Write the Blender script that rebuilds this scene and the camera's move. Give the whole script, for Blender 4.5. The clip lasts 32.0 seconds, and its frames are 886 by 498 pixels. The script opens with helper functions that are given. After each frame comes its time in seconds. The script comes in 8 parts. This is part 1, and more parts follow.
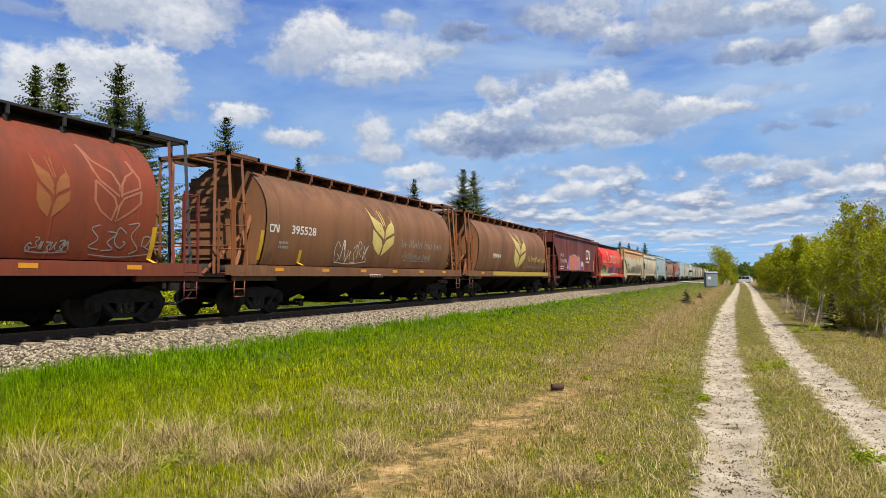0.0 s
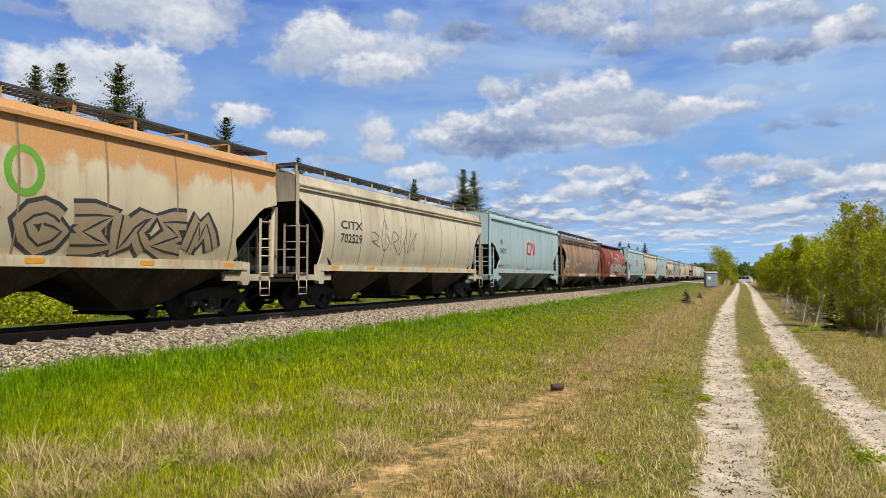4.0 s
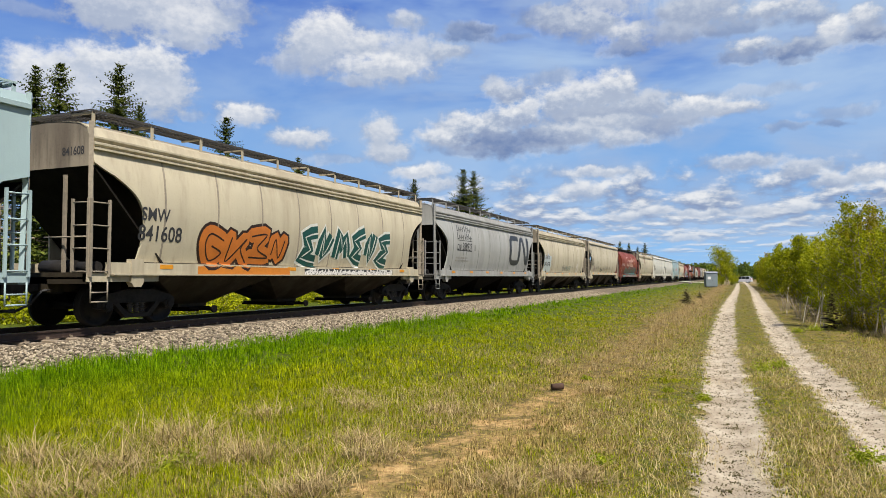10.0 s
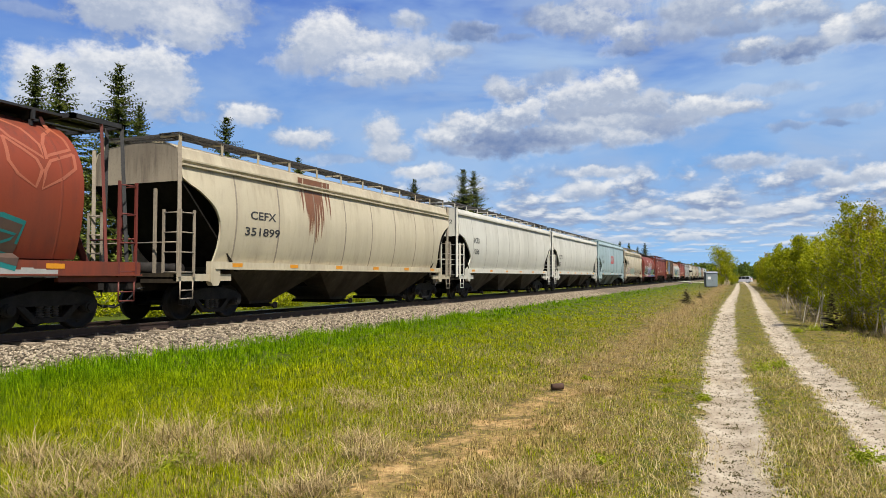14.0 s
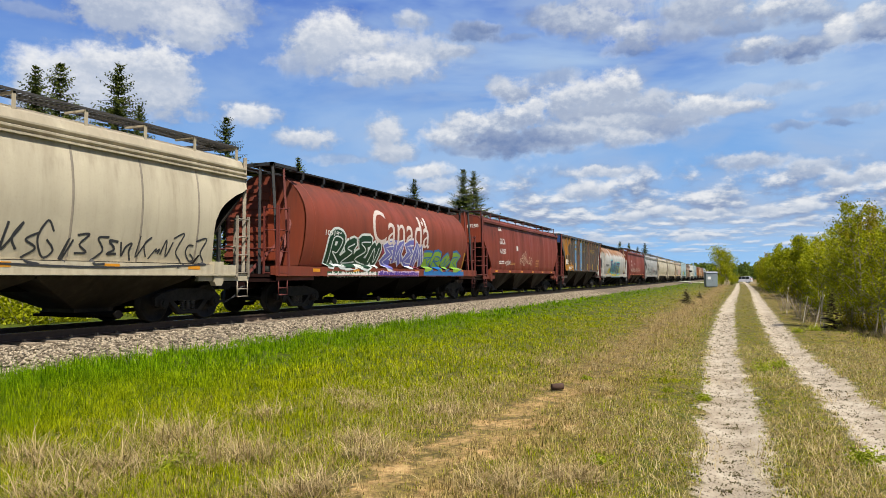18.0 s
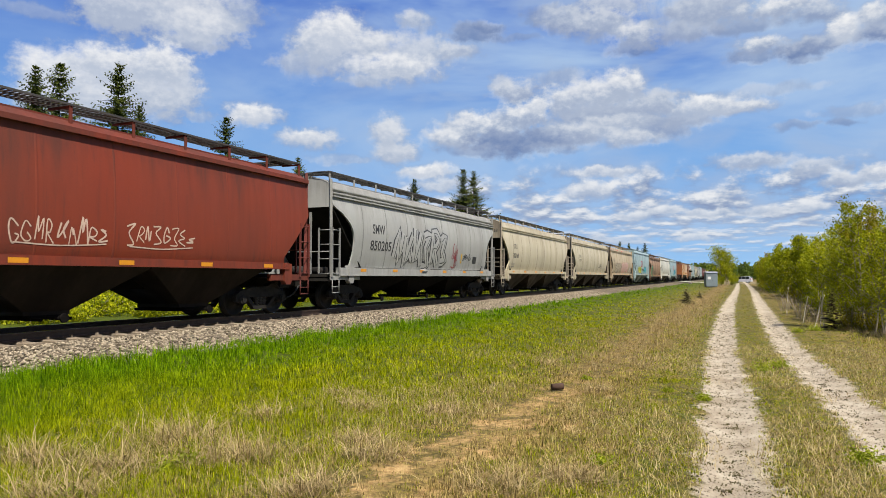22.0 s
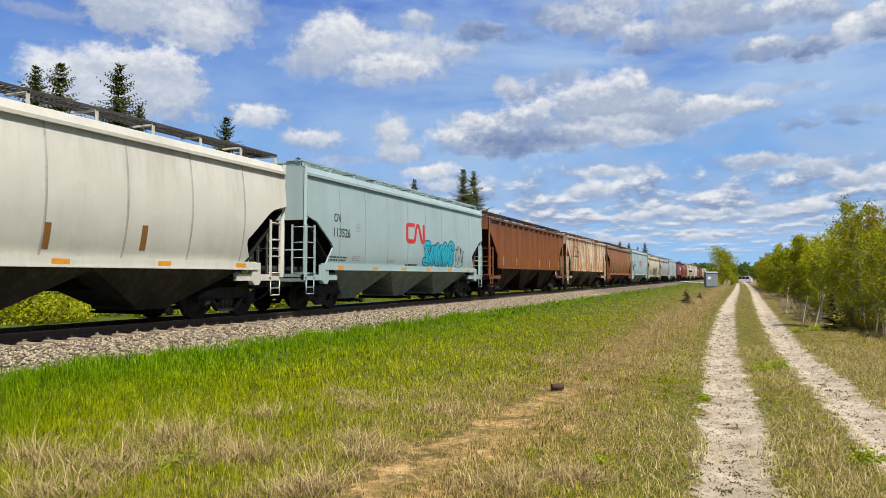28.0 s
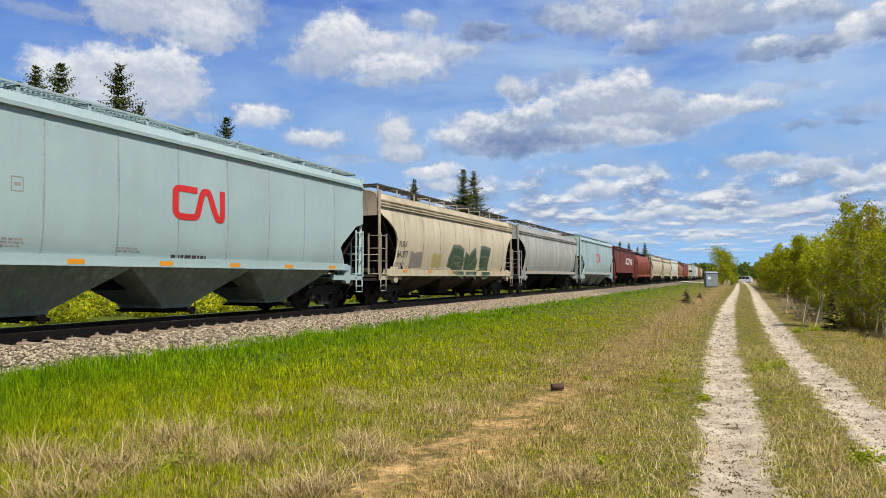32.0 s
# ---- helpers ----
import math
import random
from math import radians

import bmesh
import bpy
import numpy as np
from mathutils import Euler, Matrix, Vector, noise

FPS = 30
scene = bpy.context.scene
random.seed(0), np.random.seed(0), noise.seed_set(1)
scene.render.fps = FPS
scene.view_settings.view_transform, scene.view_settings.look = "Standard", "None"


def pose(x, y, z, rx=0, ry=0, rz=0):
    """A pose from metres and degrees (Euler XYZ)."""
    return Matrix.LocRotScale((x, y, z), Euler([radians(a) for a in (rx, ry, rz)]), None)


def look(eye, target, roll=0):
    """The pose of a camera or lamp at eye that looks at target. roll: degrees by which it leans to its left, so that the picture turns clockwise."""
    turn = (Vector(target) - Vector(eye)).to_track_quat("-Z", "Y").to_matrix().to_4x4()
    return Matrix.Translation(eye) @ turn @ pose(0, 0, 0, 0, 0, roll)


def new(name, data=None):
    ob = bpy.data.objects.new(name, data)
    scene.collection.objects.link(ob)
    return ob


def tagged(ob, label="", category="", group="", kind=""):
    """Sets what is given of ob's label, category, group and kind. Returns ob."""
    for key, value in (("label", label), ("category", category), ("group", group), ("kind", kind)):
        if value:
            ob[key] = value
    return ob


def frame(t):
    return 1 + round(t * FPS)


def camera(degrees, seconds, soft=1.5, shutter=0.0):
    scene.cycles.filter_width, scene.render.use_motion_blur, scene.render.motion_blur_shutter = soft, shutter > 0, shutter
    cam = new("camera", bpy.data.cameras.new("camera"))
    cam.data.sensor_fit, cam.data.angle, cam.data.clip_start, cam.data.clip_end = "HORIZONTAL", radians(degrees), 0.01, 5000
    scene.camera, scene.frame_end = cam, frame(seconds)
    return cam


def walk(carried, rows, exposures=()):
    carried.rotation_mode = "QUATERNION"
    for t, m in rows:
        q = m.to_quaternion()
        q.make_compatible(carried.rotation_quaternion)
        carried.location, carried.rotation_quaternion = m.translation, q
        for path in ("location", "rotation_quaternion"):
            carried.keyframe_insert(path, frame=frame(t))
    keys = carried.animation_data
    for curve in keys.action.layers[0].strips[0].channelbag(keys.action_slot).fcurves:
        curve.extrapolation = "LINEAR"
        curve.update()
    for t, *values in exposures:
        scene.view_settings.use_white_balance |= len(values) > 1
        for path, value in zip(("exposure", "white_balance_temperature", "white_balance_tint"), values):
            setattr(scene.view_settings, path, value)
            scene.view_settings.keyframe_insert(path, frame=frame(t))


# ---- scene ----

# Track runs along +Y, the train comes towards -Y. z = 0 is the dirt road by the camera.
SECONDS = 32.0
SPEED = 21.6            # metres a second
EYE = 1.6
RAIL = 0.49             # rail head
TRACK = -13.85         # track centre
FACE = 12.35            # from the eye to the near side of the cars
TURN, TILT = 22.97, 2.30

cam = camera(65.4, SECONDS, 0.65)
cam_pose = pose(0, 0, EYE, 90 + TILT, 0, TURN)
walk(cam, [(0, cam_pose), (SECONDS, cam_pose)], [(0, 0.7), (SECONDS, 0.7)])

# ---- light ----
SUN_EL, SUN_AZ = 55.0, -44.0      # azimuth from +X, anticlockwise
world = bpy.data.worlds.new("sky")
scene.world = world
world.use_nodes = True
_n = world.node_tree.nodes
_sky = _n.new("ShaderNodeTexSky")
_sky.sky_type = "NISHITA"
_sky.sun_disc = False
_sky.sun_elevation = radians(SUN_EL)
_sky.sun_rotation = radians(90 - SUN_AZ)
_n["Background"].inputs[1].default_value = 0.05
world.node_tree.links.new(_sky.outputs[0], _n["Background"].inputs[0])
sun = new("sun", bpy.data.lights.new("sun", "SUN"))
sun.data.energy, sun.data.angle, sun.data.color = 5.0, radians(0.53), (1.0, 0.94, 0.84)
sun.matrix_world = look((math.cos(radians(SUN_AZ)) * math.cos(radians(SUN_EL)) * 50,
                         math.sin(radians(SUN_AZ)) * math.cos(radians(SUN_EL)) * 50,
                         math.sin(radians(SUN_EL)) * 50), (0, 0, 0))


# ---- material helpers ----
class Nodes:
    """A node material and short ways to add nodes to it."""

    def __init__(self, name):
        self.mat = bpy.data.materials.new(name)
        self.mat.use_nodes = True
        self.tree = self.mat.node_tree
        self.bsdf = self.tree.nodes["Principled BSDF"]

    def add(self, kind, **values):
        node = self.tree.nodes.new(kind)
        for key, value in values.items():
            setattr(node, key, value)
        return node

    def link(self, a, b):
        self.tree.links.new(a, b)

    def put(self, socket, value):
        if isinstance(value, bpy.types.NodeSocket):
            self.link(value, socket)
        else:
            socket.default_value = value

    def coords(self, kind="Object", scale=(1, 1, 1), shift=False):
        tc = self.add("ShaderNodeTexCoord")
        mp = self.add("ShaderNodeMapping")
        mp.inputs["Scale"].default_value = scale
        self.link(tc.outputs[kind], mp.inputs["Vector"])
        if shift:
            info = self.add("ShaderNodeObjectInfo")
            mul = self.math("MULTIPLY", info.outputs["Random"], 60.0)
            comb = self.add("ShaderNodeCombineXYZ")
            self.link(mul, comb.inputs[0])
            self.link(mul, comb.inputs[1])
            self.link(comb.outputs[0], mp.inputs["Location"])
        return mp.outputs[0]

    def noise(self, vec, scale, detail=4.0, rough=0.55, distort=0.0):
        n = self.add("ShaderNodeTexNoise")
        self.link(vec, n.inputs["Vector"])
        n.inputs["Scale"].default_value = scale
        n.inputs["Detail"].default_value = detail
        n.inputs["Roughness"].default_value = rough
        n.inputs["Distortion"].default_value = distort
        return n.outputs["Fac"]

    def ramp(self, fac, lo, hi, a=0.0, b=1.0, smooth=True):
        n = self.add("ShaderNodeMapRange")
        n.interpolation_type = "SMOOTHSTEP" if smooth else "LINEAR"
        self.put(n.inputs["Value"], fac)
        n.inputs["From Min"].default_value, n.inputs["From Max"].default_value = lo, hi
        n.inputs["To Min"].default_value, n.inputs["To Max"].default_value = a, b
        return n.outputs["Result"]

    def math(self, op, a, b=0.0, clamp=False):
        n = self.add("ShaderNodeMath", operation=op, use_clamp=clamp)
        self.put(n.inputs[0], a)
        self.put(n.inputs[1], b)
        return n.outputs[0]

    def mix(self, fac, a, b, blend="MIX"):
        n = self.add("ShaderNodeMix", data_type="RGBA", blend_type=blend)
        self.put(n.inputs[0], fac)
        self.put(n.inputs[6], (*a, 1) if isinstance(a, tuple) and len(a) == 3 else a)
        self.put(n.inputs[7], (*b, 1) if isinstance(b, tuple) and len(b) == 3 else b)
        return n.outputs[2]

    def bump(self, height, strength=0.3, distance=0.02):
        n = self.add("ShaderNodeBump")
        self.link(height, n.inputs["Height"])
        n.inputs["Strength"].default_value = strength
        n.inputs["Distance"].default_value = distance
        self.link(n.outputs[0], self.bsdf.inputs["Normal"])

    def finish(self, colour, rough=0.6, metal=0.0, spec=0.5):
        self.put(self.bsdf.inputs["Base Color"], (*colour, 1) if isinstance(colour, tuple) and len(colour) == 3 else colour)
        self.put(self.bsdf.inputs["Roughness"], rough)
        self.put(self.bsdf.inputs["Metallic"], metal)
        self.bsdf.inputs["Specular IOR Level"].default_value = spec
        return self.mat


def paint(name, col, rust=0.12, grime=0.35, dirt=(0.10, 0.075, 0.055), rough=0.55, rust_col=(0.20, 0.075, 0.028), top_rust=0.0, soot=0.45, spec=0.28, runs=False):
    """Weathered railway paint: streaks of soot run down from the roof, splashes rise from the sill, blotches and rust between."""
    m = Nodes(name)
    flat = m.coords("Object", (0.35, 0.35, 0.35), True)
    streak = m.coords("Object", (0.9, 0.9, 0.10), True)
    tc = m.add("ShaderNodeTexCoord")
    sep = m.add("ShaderNodeSeparateXYZ")
    m.link(tc.outputs["Object"], sep.inputs[0])
    z = sep.outputs[2]
    big = m.noise(flat, 1.6, 5, 0.6)
    blotch = m.noise(flat, 6.0, 5, 0.65)
    lines = m.noise(streak, 1.3, 5, 0.55)
    thin = m.noise(streak, 8.0, 4, 0.6)
    fine = m.noise(flat, 60, 3, 0.6)
    c = m.mix(m.ramp(big, 0.3, 0.75, 0, 0.45), col, tuple(min(1, v * 0.72 + 0.01) for v in col))
    c = m.mix(m.ramp(blotch, 0.55, 0.8, 0, 0.35), c, tuple(min(0.9, v * 1.18 + 0.008) for v in col))
    c = m.mix(m.math("MULTIPLY", m.ramp(lines, 0.42, 0.78), grime * 0.85), c, dirt)
    c = m.mix(m.math("MULTIPLY", m.ramp(thin, 0.50, 0.78), grime * 0.6), c, dirt)
    c = m.mix(m.math("MULTIPLY", m.ramp(fine, 0.5, 0.8), grime * 0.4), c, dirt)
    run = m.math("ADD", m.math("MULTIPLY", lines, 0.6), m.math("MULTIPLY", thin, 0.4))
    high = m.ramp(m.math("ADD", m.ramp(z, 2.3, 4.3, -0.30, 0.22, False), run), 0.44, 0.74)
    c = m.mix(m.math("MULTIPLY", high, soot * min(1.0, grime * 2.6)), c, dirt)
    splash = m.math("ADD", m.math("MULTIPLY", thin, 0.55), m.math("MULTIPLY", blotch, 0.45))
    low = m.ramp(m.math("ADD", m.ramp(z, 1.0, 2.4, 0.22, -0.25, False), splash), 0.46, 0.74)
    c = m.mix(m.math("MULTIPLY", low, soot * min(1.0, grime * 2.4)), c, tuple(v * 0.8 + w * 0.15 for v, w in zip(dirt, col)))
    if rust:
        mask = m.math("ADD", m.math("MULTIPLY", lines, 0.6), m.math("MULTIPLY", m.noise(flat, 5, 6, 0.7), 0.55))
        if top_rust:
            mask = m.math("ADD", mask, m.ramp(z, top_rust, top_rust + 0.9, 0, 0.3))
        if runs:
            mask = m.math("ADD", m.math("MULTIPLY", m.math("ADD", m.math("MULTIPLY", lines, 0.5), m.math("MULTIPLY", thin, 0.5)), 0.95), m.math("MULTIPLY", m.noise(flat, 5, 6, 0.7), 0.2))
        edge = 0.84 - rust * 0.55
        c = m.mix(m.ramp(mask, edge - 0.05, edge + 0.09), c, m.mix(fine, rust_col, tuple(v * 1.9 for v in rust_col)))
    # sheets are slightly wavy
    wave = m.noise(m.coords("Object", (0.3, 0.9, 0.12), True), 1.0, 2, 0.4)
    m.bump(m.math("ADD", fine, m.math("ADD", m.math("MULTIPLY", big, 2.0), m.math("MULTIPLY", wave, 16.0))), 0.16, 0.012)
    return m.finish(c, m.ramp(lines, 0.2, 0.8, rough - 0.1, rough + 0.25), 0, spec)


def plain(name, col, rough=0.6, metal=0.0, vary=0.25, scale=8.0, bump=0.15, spec=0.5):
    """A plain surface with grain and blotches."""
    m = Nodes(name)
    v = m.coords("Object", (1, 1, 1), True)
    a, b = m.noise(v, scale, 5, 0.6), m.noise(v, scale * 9, 3, 0.6)
    f = m.math("ADD", m.math("MULTIPLY", a, 0.6), m.math("MULTIPLY", b, 0.4))
    c = m.mix(m.ramp(f, 0.3, 0.7), tuple(x * (1 - vary) for x in col), tuple(min(1, x * (1 + vary)) for x in col))
    m.bump(f, bump, 0.01)
    return m.finish(c, rough, metal, spec)


def hue(r, g, b):
    """Base colour from the 0..255 values of the sunlit surface."""
    return tuple(((v / 255) / 12.92 * 0.62 if v / 255 <= 0.04045 else 0.62 * ((v / 255 + 0.055) / 1.055) ** 2.4) for v in (r, g, b))


# ---- mesh helpers ----
class G:
    """Collects vertices and faces of one mesh."""

    def __init__(self):
        self.v, self.f, self.s = [], [], []

    def face(self, pts, smooth=False):
        n = len(self.v)
        self.v += [tuple(p) for p in pts]
        self.f.append(tuple(range(n, n + len(pts))))
        self.s.append(smooth)

    def box(self, x0, y0, z0, x1, y1, z1, m=None):
        n = len(self.v)
        c = [(x, y, z) for x in (x0, x1) for y in (y0, y1) for z in (z0, z1)]
        self.v += [tuple(m @ Vector(p)) for p in c] if m else c
        for q in ((0, 1, 3, 2), (4, 6, 7, 5), (0, 4, 5, 1), (2, 3, 7, 6), (0, 2, 6, 4), (1, 5, 7, 3)):
            self.f.append(tuple(n + i for i in q))
            self.s.append(False)
        return self

    def tube(self, a, b, r0, r1=None, sides=8, caps=True, smooth=True):
        a, b = Vector(a), Vector(b)
        r1 = r0 if r1 is None else r1
        d = (b - a).normalized()
        u = d.orthogonal().normalized()
        w = d.cross(u)
        n = len(self.v)
        for p, r in ((a, r0), (b, r1)):
            for i in range(sides):
                t = 2 * math.pi * (i + 0.5) / sides
                self.v.append(tuple(p + (u * math.cos(t) + w * math.sin(t)) * r))
        for i in range(sides):
            j = (i + 1) % sides
            self.f.append((n + i, n + j, n + sides + j, n + sides + i))
            self.s.append(smooth and sides > 5)
        if caps:
            self.f.append(tuple(n + i for i in reversed(range(sides))))
            self.f.append(tuple(n + sides + i for i in range(sides)))
            self.s += [False, False]
        return self

    def path(self, pts, r, sides=6):
        for a, b in zip(pts, pts[1:]):
            self.tube(a, b, r, sides=sides)
        return self

    def lathe(self, profile, axis="x", at=(0, 0, 0), sides=20):
        """profile: (along the axis, radius)."""
        n = len(self.v)
        for h, r in profile:
            for i in range(sides):
                t = 2 * math.pi * i / sides
                c, s = math.cos(t) * r, math.sin(t) * r
                p = (h, c, s) if axis == "x" else ((c, h, -s) if axis == "y" else (c, s, h))
                self.v.append((p[0] + at[0], p[1] + at[1], p[2] + at[2]))
        for k in range(len(profile) - 1):
            for i in range(sides):
                j = (i + 1) % sides
                self.f.append((n + k * sides + i, n + k * sides + j, n + (k + 1) * sides + j, n + (k + 1) * sides + i))
                self.s.append(False if sides < 6 else True)
        return self

    def prism(self, poly, x0, x1):
        """poly: (y, z) outline, extruded along x."""
        n, k = len(self.v), len(poly)
        self.v += [(x0, y, z) for y, z in poly] + [(x1, y, z) for y, z in poly]
        self.f.append(tuple(n + i for i in reversed(range(k))))
        self.f.append(tuple(n + k + i for i in range(k)))
        self.s += [False, False]
        for i in range(k):
            j = (i + 1) % k
            self.f.append((n + i, n + j, n + k + j, n + k + i))
            self.s.append(False)
        return self

    def mesh(self, name):
        me = bpy.data.meshes.new(name)
        me.from_pydata(self.v, [], self.f)
        me.polygons.foreach_set("use_smooth", self.s)
        me.update()
        return me


def array_mesh(name, verts, faces_n, per):
    """A mesh from numpy arrays: verts (n, 3), faces as an index array (m, per)."""
    me = bpy.data.meshes.new(name)
    m = len(faces_n)
    me.vertices.add(len(verts))
    me.vertices.foreach_set("co", np.asarray(verts, dtype=np.float32).ravel())
    me.loops.add(m * per)
    me.loops.foreach_set("vertex_index", np.asarray(faces_n, dtype=np.int32).ravel())
    me.polygons.add(m)
    me.polygons.foreach_set("loop_start", np.arange(0, m * per, per, dtype=np.int32))
    me.update(calc_edges=True)
    return me


def part(name, data, material, parent, label=""):
    """One mesh object under a thing or a part; meshes may be shared."""
    me = data.mesh(name) if isinstance(data, G) else data
    ob = new(name, me)
    if not me.materials:
        me.materials.append(None)
    ob.material_slots[0].link = "OBJECT"
    ob.material_slots[0].material = material
    ob.parent = parent
    if label:
        ob["label"] = label
    return ob


def thing(name, label, category, group="", kind="", data=None, material=None):
    """A top-level thing: an Empty, or one mesh."""
    if data is None:
        ob = new(name)
        ob.empty_display_size = 0.2
    else:
        ob = part(name, data, material, None)
    return tagged(ob, label, category, group, kind)


CACHE = {}


def shared(key, build):
    """A mesh built once and shared by all that ask for the same key."""
    if key not in CACHE:
        CACHE[key] = build().mesh(key if isinstance(key, str) else key[0])
    return CACHE[key]


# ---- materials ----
# the next three are near black: deep shade under the cars is in their colour
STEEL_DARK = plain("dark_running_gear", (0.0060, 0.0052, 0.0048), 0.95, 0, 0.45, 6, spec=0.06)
STEEL_TRUCK = plain("dusty_shaded_cast_steel", (0.014, 0.012, 0.0105), 0.8, 0, 0.6, 5, spec=0.3)
WHEEL_STEEL = plain("worn_shaded_wheel_steel", (0.012, 0.0105, 0.009), 0.6, 0.1, 0.4, 7, spec=0.2)
SPRING_STEEL = plain("dusty_spring_steel", (0.055, 0.048, 0.042), 0.7, 0.1, 0.4, 7, spec=0.2)
RAIL_STEEL = plain("rusty_rail", (0.05, 0.032, 0.025), 0.6, 0.4, 0.3, 9)
RAIL_TOP = plain("polished_rail_head", (0.5, 0.48, 0.46), 0.25, 1.0, 0.1, 9)
GRATE = plain("galvanised_grating", (0.05, 0.046, 0.042), 0.7, 0.2, 0.3, 12)
GRATE_BLACK = plain("black_running_board", (0.02, 0.02, 0.021), 0.7, 0.2, 0.4, 12)
# black for slope sheets of pale cars: the recess's shade put into the colour
RECESS_SHADE = plain("shade_black_sheet", (0.012, 0.010, 0.008), 0.9, 0, 0.5, 3, spec=0.1)
REFLECT = plain("yellow_reflector", hue(236, 158, 30), 0.4, 0, 0.08, 6)
YELLOW = plain("yellow_stripe", hue(226, 180, 40), 0.5, 0, 0.12, 6)
WHITE_INK = plain("white_lettering", (0.55, 0.53, 0.50), 0.6, 0, 0.12, 3, 0.02)
BLACK_INK = plain("black_lettering", (0.025, 0.025, 0.027), 0.6, 0, 0.2, 3, 0.02)
RED_INK = plain("red_lettering", hue(222, 44, 38), 0.5, 0, 0.06, 3, 0.02)
GREY_INK = plain("faded_grey_lettering", (0.22, 0.205, 0.185), 0.6, 0, 0.25, 3, 0.02)
CREAM_INK = plain("yellow_wheat_paint", hue(226, 205, 120), 0.6, 0, 0.12, 3, 0.02)


# ---- grain train ----
PAINTS = {
    "brown": paint("faded_brown_paint", hue(150, 104, 70), 0.10, 0.5, (0.05, 0.030, 0.021)),
    "rustred": paint("faded_red_brown_paint", hue(152, 72, 44), 0.10, 0.5, (0.055, 0.030, 0.022)),
    "maroon": paint("maroon_paint", hue(124, 56, 46), 0.0, 0.25, (0.04, 0.025, 0.025)),
    "red": paint("bright_red_paint", hue(240, 60, 40), 0.02, 0.2, (0.12, 0.035, 0.025)),
    "oxide": paint("oxide_red_paint", hue(150, 68, 42), 0.06, 0.45, (0.055, 0.027, 0.022)),
    "oxidebrown": paint("rust_brown_paint", hue(146, 62, 38), 0.10, 0.5, (0.045, 0.022, 0.018)),
    "sand": paint("sand_coloured_paint", hue(214, 196, 166), 0.03, 0.35, (0.13, 0.09, 0.06)),
    "cream": paint("cream_paint", hue(222, 210, 182), 0.05, 0.3, (0.15, 0.12, 0.08)),
    "creamrust": paint("rust_stained_cream_paint", hue(218, 204, 172), 0.30, 0.4, (0.15, 0.11, 0.07), rust_col=(0.26, 0.14, 0.055), top_rust=3.1),
    "creamstreak": paint("heavily_rusted_cream_paint", hue(236, 226, 204), 0.53, 0.25, (0.15, 0.12, 0.09), rust_col=(0.19, 0.085, 0.030), runs=True),
    "tan": paint("dusty_brown_paint", hue(186, 150, 120), 0.03, 0.65, (0.075, 0.048, 0.033), soot=0.9),
    "white": paint("white_paint", hue(232, 230, 218), 0.02, 0.2, (0.22, 0.20, 0.17)),
    "grey": paint("light_grey_paint", hue(190, 190, 186), 0.04, 0.35, (0.13, 0.12, 0.11)),
    "mint": paint("pale_blue_green_paint", hue(180, 203, 206), 0.0, 0.12, (0.17, 0.19, 0.185), 0.35, soot=0.3),
    "ribbrown": paint("rusty_brown_paint", hue(150, 90, 48), 0.22, 0.4, (0.06, 0.035, 0.03)),
    "bakedbrown": paint("sun_baked_brown_paint", hue(164, 108, 62), 0.10, 0.5, (0.07, 0.038, 0.022)),
    "oldblue": paint("rusty_blue_grey_paint", hue(88, 84, 80), 0.46, 0.6, (0.035, 0.03, 0.028), rust_col=(0.085, 0.045, 0.028), soot=0.7),
    "rusttop": paint("rust_topped_white_paint", hue(205, 203, 196), 0.12, 0.3, (0.15, 0.12, 0.09), rust_col=(0.15, 0.074, 0.032), top_rust=2.9),
    "dusty": paint("dirty_shaded_cream_steel", hue(172, 160, 140), 0.08, 0.8, (0.06, 0.045, 0.035)),
    "black": GRATE_BLACK,
}
WORN_ORANGE = paint("worn_orange_paint", hue(186, 128, 46), 0.26, 0.45, (0.06, 0.045, 0.03), rust_col=(0.055, 0.046, 0.042), soot=0.6)


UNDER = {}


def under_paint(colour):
    """A darker copy of the paint for bays, slope sheets and platforms: underside shade and road dirt in its colour."""
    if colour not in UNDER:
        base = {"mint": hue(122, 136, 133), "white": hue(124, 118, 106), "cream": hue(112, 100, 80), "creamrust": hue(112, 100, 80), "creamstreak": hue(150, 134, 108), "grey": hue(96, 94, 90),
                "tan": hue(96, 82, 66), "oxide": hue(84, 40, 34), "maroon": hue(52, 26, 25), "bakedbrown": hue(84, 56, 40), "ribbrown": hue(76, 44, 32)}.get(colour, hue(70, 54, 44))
        # mint is lifted so that its bays read as lit, the rest lowered as shade
        UNDER[colour] = paint("shaded_grimy_" + colour + "_paint", tuple(v * (2.1 if colour == "mint" else 0.6) for v in base), 0.03, 0.3 if colour == "mint" else 0.75, (0.009, 0.0075, 0.006), soot=0.7, spec=0.1)
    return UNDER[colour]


def seam_paint(colour):
    """Grime caught along the weld seams of pale cars."""
    if ("seam", colour) not in UNDER:
        base = {"mint": hue(156, 176, 178), "white": hue(186, 182, 172), "cream": hue(160, 148, 130), "sand": hue(164, 142, 112), "creamrust": hue(150, 128, 98), "grey": hue(146, 146, 143), "tan": hue(132, 106, 86)}[colour]
        UNDER[("seam", colour)] = plain("grimy_seam_on_" + colour, base, 0.7, 0, 0.25, 1.5)
    return UNDER[("seam", colour)]


